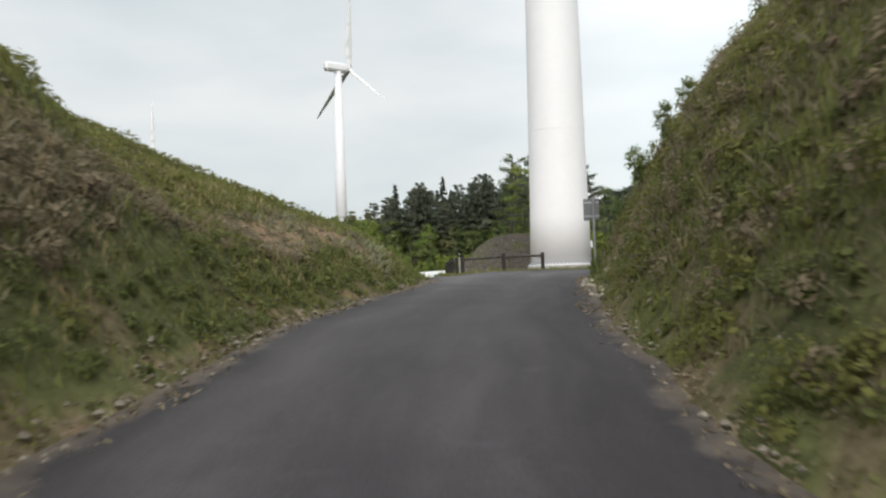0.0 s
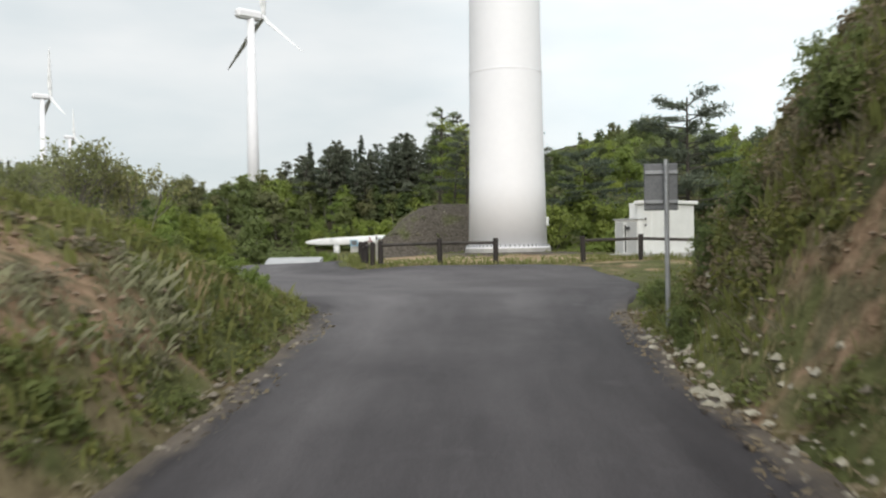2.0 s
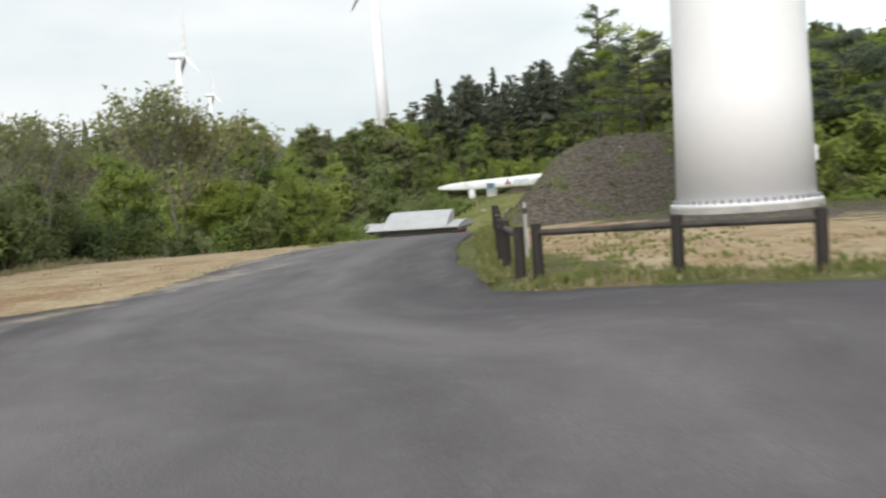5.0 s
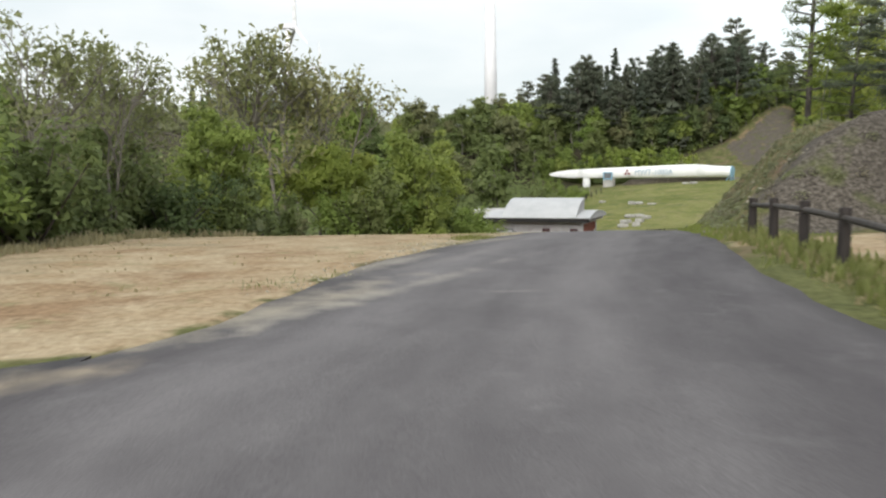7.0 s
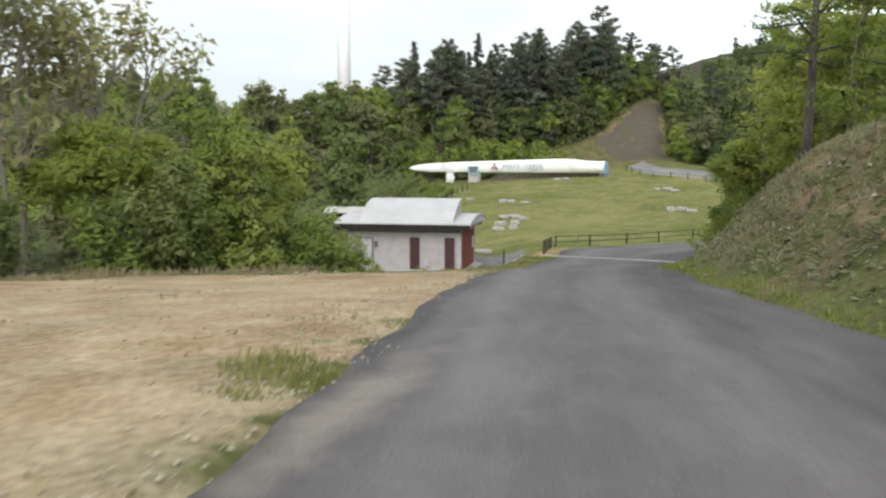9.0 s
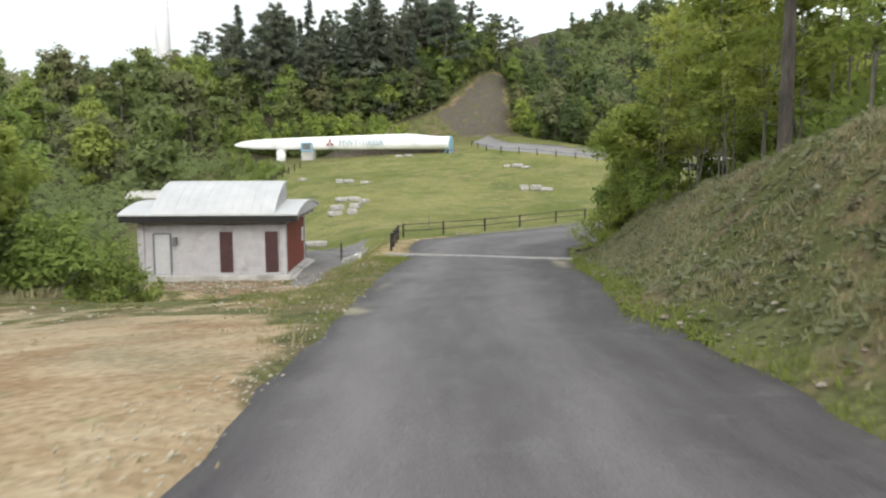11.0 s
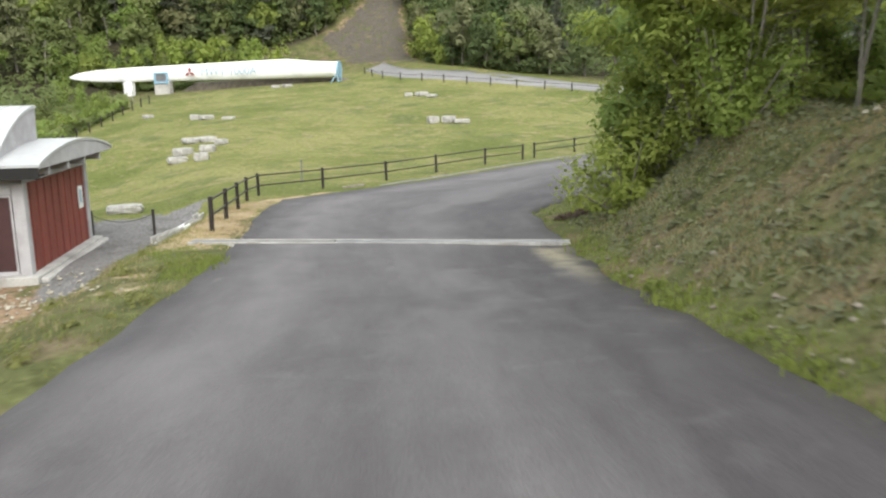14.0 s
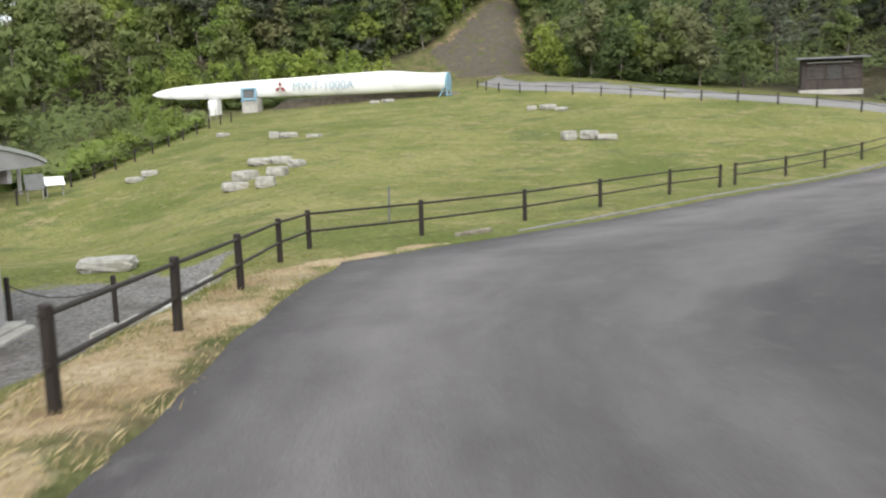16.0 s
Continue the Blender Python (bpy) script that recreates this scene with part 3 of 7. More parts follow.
def dry_verge(x, y):
    """The strip of dry straw between the meadow fence and the asphalt of the bend."""
    d = np.interp(y, (98, 99.5, 102, 104.6, 106.5, 108.8, 112.3, 114), (22.1, 22.7, 23.6, 24.7, 25.4, 26.4, 28.2, 31.5)) - x
    return (0.78 + 0.3 * wave(x, y, 0.8, 81)) * smooth(-0.1, 0.4, d) * (1 - smooth(1.2, 1.8, d)) * smooth(100.0, 102.5, y) * (1 - smooth(113.2, 114.6, y))


def brush_band(x, y):
    """How thick the dead brush lies on the cutting's left side."""
    dl = left_edge(y) - x
    return np.clip((0.8 + 0.5 * wave(x, y, 1.3, 73)) * smooth(0.7, 1.2, dl + 0.25 * wave(x, y, 1.8, 74)) * (1 - smooth(1.45, 2.1, dl - 0.06 * (y - 20))) * smooth(8, 12, y) * (1 - smooth(26, 31, y)), 0, 1)


# ---- building helpers ----
def mesh_of(name, verts, faces, material, flat=True):
    me = bpy.data.meshes.new(name)
    me.from_pydata([tuple(map(float, v)) for v in verts], [], [tuple(map(int, f)) for f in faces])
    me.materials.append(material)
    if not flat:
        me.polygons.foreach_set("use_smooth", [True] * len(me.polygons))
    me.update()
    return me


def part(name, bm, material, parent, label="", shade=False):
    """Links a bmesh (or a ready mesh) as one mesh object under a thing or a part."""
    if isinstance(bm, bmesh.types.BMesh):
        bmesh.ops.recalc_face_normals(bm, faces=bm.faces)
        me = bpy.data.meshes.new(name)
        if shade:
            for f in bm.faces:
                f.smooth = True
        bm.to_mesh(me)
        bm.free()
        me.materials.append(material)
    else:
        me = bm
    ob = new(name, me)
    ob.parent = parent
    if label:
        tagged(ob, label=label)
    return ob


def thing(name, place, label, category, group="", turn=0.0, kind=""):
    ob = new(name)
    ob.matrix_world = pose(*place, rz=turn)
    return tagged(ob, label, category, group, kind)


def box(bm, c, s, m=None, bevel=0.0):
    """A box of size s round c, with softened edges."""
    r = bmesh.ops.create_cube(bm, size=1.0, matrix=(m or Matrix.Identity(4)) @ Matrix.Translation(c) @ Matrix.Diagonal((*s, 1)))
    if bevel:
        vs = set(r["verts"])
        es = [e for e in bm.edges if e.verts[0] in vs and e.verts[1] in vs]
        bmesh.ops.bevel(bm, geom=es, offset=bevel, segments=1, affect="EDGES", profile=0.5)
    return bm


def rod(bm, a, b, r0, r1=None, seg=8, cap=True):
    a, b = Vector(a), Vector(b)
    d = b - a
    m = Matrix.Translation((a + b) / 2) @ d.to_track_quat("Z", "Y").to_matrix().to_4x4()
    bmesh.ops.create_cone(bm, cap_ends=cap, segments=seg, radius1=r0, radius2=r0 if r1 is None else r1, depth=d.length, matrix=m)
    return bm


def lathe(bm, rings, seg=32):
    """A turned body from rings of (radius, height)."""
    loops = []
    for r, z in rings:
        loops.append([bm.verts.new((r * math.cos(2 * math.pi * k / seg), r * math.sin(2 * math.pi * k / seg), z)) for k in range(seg)])
    for a, b in zip(loops, loops[1:]):
        for k in range(seg):
            bm.faces.new((a[k], a[(k + 1) % seg], b[(k + 1) % seg], b[k]))
    for loop, flip in ((loops[0], True), (loops[-1], False)):
        bm.faces.new(loop[::-1] if flip else loop)
    return bm


def B():
    return bmesh.new()


# ---- ground ----
def steps(lo, hi, fine, first, last):
    mid = list(np.arange(lo, hi + 1e-6, fine))
    out, g = [], fine
    v = hi
    while v < last:
        g *= 1.18
        v += g
        out.append(v)
    back, g, v = [], fine, lo
    while v > first:
        g *= 1.18
        v -= g
        back.append(v)
    return np.array(back[::-1] + mid + out)


gx, gy = steps(-12, 50, 0.45, -2500, 2500), steps(8, 124, 0.45, -1500, 3500)
gx = np.concatenate([gx[gx < 50.2], np.arange(51.0, 92, 1.0), gx[gx > 93]])
gy = np.concatenate([gy[gy < 124.3], np.arange(125.2, 214, 1.2), gy[gy > 216]])
GX, GY = np.meshgrid(gx, gy)
GZ = H(GX, GY)
dlg, drg = left_edge(GY) - GX, GX - right_edge(GY)


def inside_road(X, Y):
    m = np.zeros(X.shape, bool)
    for strip in (EDGES, BEND):
        for (a, b), (d, c) in zip(strip, strip[1:]):
            quad = np.array([a, b, c, d], float)
            # shrink the quad, so that only ground well under the surface sinks
            s = np.ones(X.shape, bool)
            for p, q in zip(quad, np.roll(quad, -1, 0)):
                s &= ((q[0] - p[0]) * (Y - p[1]) - (q[1] - p[1]) * (X - p[0])) > 0.0
            m |= s
    return m | ((X < 5.0) & (X > -80) & (Y > 39.4) & (Y < 51.6 + 0.5 * np.clip(X - 2.4, 0, 3)))


under = inside_road(GX, GY)
GZ = np.where(under, GZ - 0.12, GZ)
nx, ny = len(gx), len(gy)
idx = np.arange(nx * ny).reshape(ny, nx)
quads = np.stack([idx[:-1, :-1], idx[:-1, 1:], idx[1:, 1:], idx[1:, :-1]], -1).reshape(-1, 4)
me = bpy.data.meshes.new("ground")
me.from_pydata(np.stack([GX, GY, GZ], -1).reshape(-1, 3).tolist(), [], quads.tolist())
me.polygons.foreach_set("use_smooth", [True] * len(me.polygons))
me.materials.append(M_GROUND)
sand_zone = smooth(-0.3, 0.8, GY - 52.4 - 0.6 * np.clip(GX - 2.4, 0, 4)) * (1 - 0.7 * smooth(85, 90, GY + 0.6 * (GX - 9))) * (1 - smooth(90, 95.5, GY + 1.6 * wave(GX, GY, 4, 61) - 0.25 * np.clip(dlg, 0, 8))) * smooth(-0.6, 0.9, dlg + 0.25 * smooth(66, 74, GY) * wave(GX, GY, 1.6, 62) + 0.35 * smooth(70, 72, GY) - 0.22 * np.clip(GY - 77, 0, 40)) * smooth(-0.6, -0.1, dlg) * smooth(-2.8, -1.6, GX)
rough_soil = (0.30 + 0.45 * wave(GX, GY, 2.2, 87)) * smooth(84, 88, GY) * (1 - smooth(106, 109, GY)) * smooth(0.2, 1.2, dlg) * smooth(2, 8, GX)
tower_yard = smooth(0.5, 2.0, np.minimum(GX - 12.3, np.minimum(GY - 48.9 + 0.6 * (GX - 12), 30 - GX))) * (1 - smooth(61, 66, GY)) * np.where(GX < 19.5, 1.0, 0.55) * (1 - 0.6 * smooth(22, 27, GX))
verge_right = 0.3 * smooth(14, 18, GX) * (1 - smooth(26, 34, GX)) * smooth(33, 37, GY) * (1 - smooth(46, 50, GY))
fence_verge = dry_verge(GX, GY)
zones = {
    "sand": np.maximum.reduce([sand_zone, rough_soil, tower_yard, verge_right, fence_verge, 0.62 * shed_front(GX, GY) * (0.75 + 0.5 * wave(GX, GY, 1.2, 83))]),
    "clay": np.maximum.reduce([
        0.7 * shed_front(GX, GY),
        clay_patch(GX, GY),
        0.4 * (1 - smooth(0.15, 0.5, np.minimum(np.abs(dlg - 0.1), np.abs(drg - 0.1) + 2 * (1 - smooth(22, 25, GY))))) * smooth(10, 14, GY) * (1 - smooth(33, 35, GY)),
        (0.46 - 0.34 * smooth(74, 80, GY)) * smooth(0.9, 2.0, drg) * (1 - smooth(9, 14, drg)) * smooth(64, 67, GY) * (1 - smooth(94, 99, GY)),
        0.6 * smooth(-0.6, 0.8, scar_depth(GX, GY) + 0.7 * wave(GX, GY, 3, 33)),
        0.75 * smooth(54, 57, GY) * (1 - smooth(84, 88, GY)) * smooth(0.2, 1.2, GX + 5.4) * (1 - smooth(-2.6, -1.6, GX + 0.5 * wave(GX, GY, 2, 34)))]),
    "gravel": np.maximum.reduce([
        0.9 * smooth(64.6, 65.6, GY) * (1 - smooth(67.2, 70.5, GY - 0.35 * np.clip(drg - 2, 0, 6))) * smooth(0.9, 1.8, drg) * (1 - smooth(11, 15, drg)),
        0.15 * smooth(75, 80, GY) * (1 - smooth(90, 96, GY)) * smooth(2.0, 3.5, drg) * (1 - smooth(8, 12, drg)),
        0.72 * smooth(-0.4, 1.0, scar_depth(GX, GY) + 0.8 * wave(GX, GY, 4, 35)),
        0.9 * np.exp(-(((GX - 20.6) / 4.6) ** 4 + ((GY - 59) / 4.2) ** 4)),
        ]),
    "court": smooth(20.0, 20.8, GX) * (1 - smooth(-0.3, 0.3, GX - 24.35 - 0.55 * (GY - 113.2))) * smooth(105.5, 107, GY) * (1 - smooth(118, 119.5, GY)),
    "litter_shade": np.maximum.reduce([
        # wood floor: litter darkened in colour to stand for tree shade
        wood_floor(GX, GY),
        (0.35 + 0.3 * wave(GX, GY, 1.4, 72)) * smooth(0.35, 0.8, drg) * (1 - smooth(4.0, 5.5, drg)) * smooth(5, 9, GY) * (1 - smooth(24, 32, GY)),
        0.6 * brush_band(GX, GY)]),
    "meadow": np.clip(smooth(104, 116, GY + 0.3 * (GX - 25)) * smooth(17, 22, GX) * (1 - smooth(171, 186, GY)) * (1 - smooth(70, 82, GX)), 0, 1),
}
for key, v in zones.items():
    at = me.attributes.new(key, "FLOAT", "POINT")
    at.data.foreach_set("value", np.ascontiguousarray(v, dtype=np.float32).ravel())
tagged(new("ground", me), "grassy hillside ground with dry sand and bare clay patches", "ground", kind="structure")


def road_strip(name, pairs, label, lift=0.02, across=14, step=0.6, material=None):
    """A road surface laid on the ground between two edges, with a crumbling rim."""
    verts, faces, uvs, rows = [], [], [], 0
    run = 0.0
    for (a, b), (c, d) in zip(pairs, pairs[1:]):
        n = max(1, int(max(math.dist(a, c), math.dist(b, d)) / step))
        for k in range(n + (1 if (c, d) == pairs[-1] else 0)):
            t = k / n
            p, q = np.array(a) * (1 - t) + np.array(c) * t, np.array(b) * (1 - t) + np.array(d) * t
            ux = (q - p) / np.linalg.norm(q - p)
            p = p + ux * 0.10 * wave(p[0], p[1], 0.9, 7)
            q = q + ux * 0.10 * wave(q[0], q[1], 0.9, 8)
            cols = [p - ux * 0.02] + [p + (q - p) * j / across for j in range(across + 1)] + [q + ux * 0.02]
            for j, w in enumerate(cols):
                z = float(H(w[0], w[1]))
                rim = j in (0, len(cols) - 1)
                verts.append((w[0], w[1], z + (-0.12 if rim else lift)))
                uvs.append((min(max((j - 1) / across, 0), 1), run + t * math.dist(a, c)))
            rows += 1
        run += math.dist(a, c)
    w = across + 3
    for r in range(rows - 1):
        for j in range(w - 1):
            faces.append((r * w + j, r * w + j + 1, (r + 1) * w + j + 1, (r + 1) * w + j))
    me = mesh_of(name, verts, faces, material or M_ASPHALT, flat=False)
    layer = me.uv_layers.new(name="along")
    layer.data.foreach_set("uv", np.array([uvs[l.vertex_index] for l in me.loops], np.float32).ravel())
    return tagged(new(name, me), label, "road", kind="structure")


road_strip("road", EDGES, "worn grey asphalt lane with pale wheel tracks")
road_strip("road_bend", BEND, "grey asphalt bend beside the meadow fence", lift=0.016)
road_strip("road_branch", [((-80, 51.6), (-80, 41)), ((-30, 52.2), (-30, 40.5)), ((2.4, 52.5), (2.2, 39.3)), ((3.6, 53.0), (3.4, 39.25)), ((4.9, 53.9), (4.7, 39.2))], "grey asphalt side road joining the lane", lift=0.014)
road_strip("road_far", [((61.5, 178), (66, 182)), ((59.6, 169.5), (64.5, 172.5)), ((59.7, 165.5), (65.5, 168)), ((62.3, 160.8), (68, 164)), ((65.2, 156), (71, 158.5)), ((67.6, 149.6), (73.5, 151.4)), ((69.8, 142.6), (76, 143.6)), ((71.2, 136), (78, 136)), ((72, 128), (79, 128))],
           "grey lane along the far side of the meadow", lift=0.02, across=4, step=2, material=M_FAR_LANE)


# ---- turbines ----
def tower_turbine():
    t = thing("wind_turbine", on(20.42, 59.0, 0.02), "tall white painted steel wind turbine tower on a concrete base", "wind turbine")
    part("foundation", lathe(B(), [(1.97, -0.5), (1.97, 0.08), (1.95, 0.1)], 40), M_CONCRETE, t, "low round concrete footing")
    part("tower_shell", lathe(B(), [(1.79, 0.1), (1.73, 3.0), (1.69, 5), (1.60, 12), (1.50, 20), (1.36, 32), (1.15, 50), (1.05, 60)], 56), M_STEEL_WHITE, t, shade=True)
    part("flange", lathe(B(), [(1.92, 0.1), (1.935, 0.11), (1.935, 0.16), (1.92, 0.17), (1.77, 0.17), (1.77, 0.1)], 56), M_STEEL_WHITE, t, "projecting bolted ring flange")
    bolt = None
    for k in range(56):
        a = 2 * math.pi * k / 56
        if bolt is None:
            b = B()
            rod(b, (0, 0, 0), (0, 0, 0.10), 0.035, seg=6)
            bolt = part("bolt", b, M_GALV, t)
            data = bolt.data
        else:
            bolt = new("bolt", data)
            bolt.parent = t
        bolt.location = (1.86 * math.cos(a), 1.86 * math.sin(a), 0.17)
    part("seam", lathe(B(), [(1.64, 8.0), (1.663, 8.02), (1.663, 8.08), (1.64, 8.1)], 56), M_STEEL_WHITE, t)
    b = B()
    box(b, (1.80, 0.0, 1.3), (0.14, 0.3, 0.42), pose(0, 0, 0, 0, 0, -18), 0.02)
    part("switch_box", b, M_CABINET, t, "small grey switch box")
    return t


tower_turbine()


def blade_mesh(length, root, chord, seg=18, ring=20):
    """A turbine blade along +x from its round root, tapering to a slim tip."""
    b = B()
    loops = []
    for s in range(seg + 1):
        t = s / seg
        grow = smooth(0.03, 0.2, t)
        c = root * 2 * (1 - grow) + grow * chord * (1 - 0.80 * max(0, t - 0.2) / 0.8) * (1 if t < 0.97 else 0.55)
        th = root * 2 * (1 - grow) + grow * c * (0.34 - 0.2 * t)
        loop = []
        for k in range(ring):
            a = 2 * math.pi * k / ring
            y = 0.5 * c * math.cos(a) - float(grow) * c * 0.16
            z = 0.5 * th * math.sin(a) * (1 - 0.55 * float(grow) * (0.5 - 0.5 * math.cos(a + math.pi)) ** 1.5)
            loop.append(b.verts.new((t * length, y, z)))
        loops.append(loop)
    for p, q in zip(loops, loops[1:]):
        for k in range(ring):
            b.faces.new((p[k], p[(k + 1) % ring], q[(k + 1) % ring], q[k]))
    b.faces.new(loops[0][::-1])
    b.faces.new(loops[-1])
    return b


def far_turbine(x, y, base, hub, r, yaw, spin, label):
    t = thing("wind_turbine", (x, y, base), label, "wind turbine", "turbines on the ridge", yaw)
    k = r / 28
    part("tower", lathe(B(), [(2.0 * k, 0), (1.75 * k, hub * 0.4), (1.15 * k, hub - 1.2)], 24), M_STEEL_WHITE, t, shade=True)
    b = B()
    box(b, (0.9 * k, 0, hub), (8.6 * k, 3.0 * k, 3.0 * k), bevel=0.7 * k)
    part("nacelle", b, M_STEEL_WHITE, t)
    b = B()
    rod(b, (-3.3 * k, 0, hub), (-5.6 * k, 0, hub), 1.35 * k, 0.5 * k, 16)
    part("hub", b, M_STEEL_WHITE, t)
    blade = None
    for j in range(3):
        if blade is None:
            blade = part("blade", blade_mesh(r, 0.7 * k, 2.5 * k, 12, 10), M_GRP_WHITE, t, shade=True)
            data = blade.data
        else:
            blade = new("blade", data)
            blade.parent = t
        a = spin + j * 120
        # blade's length stands in the rotor's plane, across the nacelle
        blade.matrix_local = Matrix.Translation((-4.5 * k, 0, hub)) @ pose(0, 0, 0, a, 0, 0) @ pose(0, 0, 0, 0, 0, 90)
    return t


far_turbine(32.4, 308, 10, 66, 29, 203, 87, "white three-bladed wind turbine standing on a wooded ridge")
far_turbine(-52.5, 479, 14, 61, 25, 203, 93, "white wind turbine far off behind the hill")
far_turbine(-65, 722, 32, 53, 22, 203, 96, "small white wind turbine on the far skyline")


# ---- fences ----
def post_mesh(h, r):
    b = B()
    rod(b, (0, 0, -0.3), (0, 0, h), r, r * 0.97, 10)
    bmesh.ops.bevel(b, geom=[e for e in b.edges if e.verts[0].co.z > h - 0.01 and e.verts[1].co.z > h - 0.01], offset=0.012, segments=1, affect="EDGES")
    return b


def fence(points, label, rails=(0.68,), h=0.85, r=0.085, rail_r=0.05, group="fences", material=None, gaps=()):
    """A post and rail fence: posts on the ground, rails from post to post."""
    x0, y0 = points[0]
    f = thing("fence", on(x0, y0), label, "fence", group)
    base = Vector(on(x0, y0))
    data = None
    tops = []
    for x, y in points:
        p = Vector(on(x, y)) - base
        if data is None:
            o = part("post", post_mesh(h, r), M_POST, f)
            data = o.data
        else:
            o = new("post", data)
            o.parent = f
        o.matrix_local = pose(*p, random.uniform(-1.5, 1.5), random.uniform(-1.5, 1.5), random.uniform(0, 360))
        tops.append(p)
    for k, (p, q) in enumerate(zip(tops, tops[1:])):
        if k in gaps:
            continue
        for z in rails:
            b = B()
            d = (q - p).normalized()
            rod(b, p + Vector((0, 0, z)) - d * 0.08, q + Vector((0, 0, z)) + d * 0.08, rail_r, rail_r * 0.95, 8)
            part("rail", b, material or M_RAIL, f)
    return f


fence([(12.2, 49.8), (13.75, 48.35), (15.3, 47.5)], "low dark timber fence with one rail before the turbine", h=0.82, group="low timber fences")
fence([(17.87, 46.63), (19.85, 46.55), (21.5, 45.9), (22.9, 45.1), (24.2, 44.1), (25.5, 43.0)], "low dark timber fence beside the transformer cabinet", h=0.82, group="low timber fences")
fence([(11.95, 49.95), (12.15, 51.7), (12.5, 53.7), (12.9, 55.7), (13.3, 57.7), (13.7, 59.7), (14.1, 61.7), (14.6, 63.9)], "low dark timber fence along the lane edge", h=0.82, group="low timber fences")
MEADOW = "dark two-rail fence with slim posts beside the lane"
fence([(23.9, 104.7), (25.0, 107.5), (26.1, 110.2), (27.3, 113.3), (28.3, 115.2), (31.0, 115.8), (34.3, 117.1), (37.5, 118.6), (41.1, 120.2), (44.2, 121.5)], MEADOW,
      rails=(0.72, 0.36), h=0.8, r=0.055, rail_r=0.026, group="meadow fences", material=M_POST)
fence([(45.3, 122.0), (49.3, 123.7), (52.9, 125.2), (56.6, 126.6), (60.4, 128.2), (64.2, 129.8)], MEADOW, rails=(0.72, 0.36), h=0.8, r=0.055, rail_r=0.026,
      group="meadow fences", material=M_POST)
fence([(59.3, 173.3), (58.4, 169.5), (58.2, 166.5), (58.9, 163.9), (60.1, 161.5), (61.4, 159.4), (62.7, 157.2), (64.0, 155), (65.1, 152.2), (66.1, 149.2), (67.0, 146.4), (68.0, 143.6), (68.8, 141), (69.4, 138), (70, 135), (70.5, 132)],
      "slim dark fence along the far lane", rails=(0.6,), h=0.8, r=0.06, rail_r=0.02, group="meadow fences", material=M_POST)
fence([(20.9 + 1.21 * k, 144.3 + 2.15 * k - 0.9 * math.sin(math.pi * k / 12)) for k in range(13)], "slim dark fence along the meadow's wooded edge", rails=(0.6,), h=0.8, r=0.06, rail_r=0.02,
      group="meadow fences", material=M_POST)


# ---- the displayed rotor blade ----
def shown_shell(length):
    """The displayed blade: straight along its lower edge, deepest a little way from the root, blunt at the tip."""
    b = B()
    at = (0, 0.03, 0.08, 0.13, 0.18, 0.3, 0.5, 0.75, 0.88, 0.95, 0.985, 1.0)
    deep = (1.6, 1.6, 1.68, 1.85, 1.98, 1.9, 1.72, 1.52, 1.28, 0.92, 0.5, 0.1)
    thick = (1.6, 1.6, 1.5, 1.35, 1.2, 0.95, 0.75, 0.55, 0.4, 0.27, 0.16, 0.05)
    low = (-0.8, -0.8, -0.8, -0.8, -0.8, -0.8, -0.8, -0.8, -0.74, -0.6, -0.42, -0.24)
    loops, ring = [], 28
    for k in range(49):
        t = k / 48
        t = t if t < 0.9 else 0.9 + 0.1 * math.sin((t - 0.9) * 5 * math.pi)
        c, th, z0 = (float(np.interp(t, at, v)) for v in (deep, thick, low))
        loops.append([b.verts.new((t * length, 0.5 * th * math.sin(a) * (1 - 0.35 * t * (0.5 + 0.5 * math.cos(a))), z0 + c * (0.5 + 0.5 * math.cos(a))))
                      for a in (2 * math.pi * j / ring for j in range(ring))])
    for p, q in zip(loops, loops[1:]):
        for j in range(ring):
            b.faces.new((p[j], p[(j + 1) % ring], q[(j + 1) % ring], q[j]))
    b.faces.new(loops[0][::-1])
    b.faces.new(loops[-1])
    return b


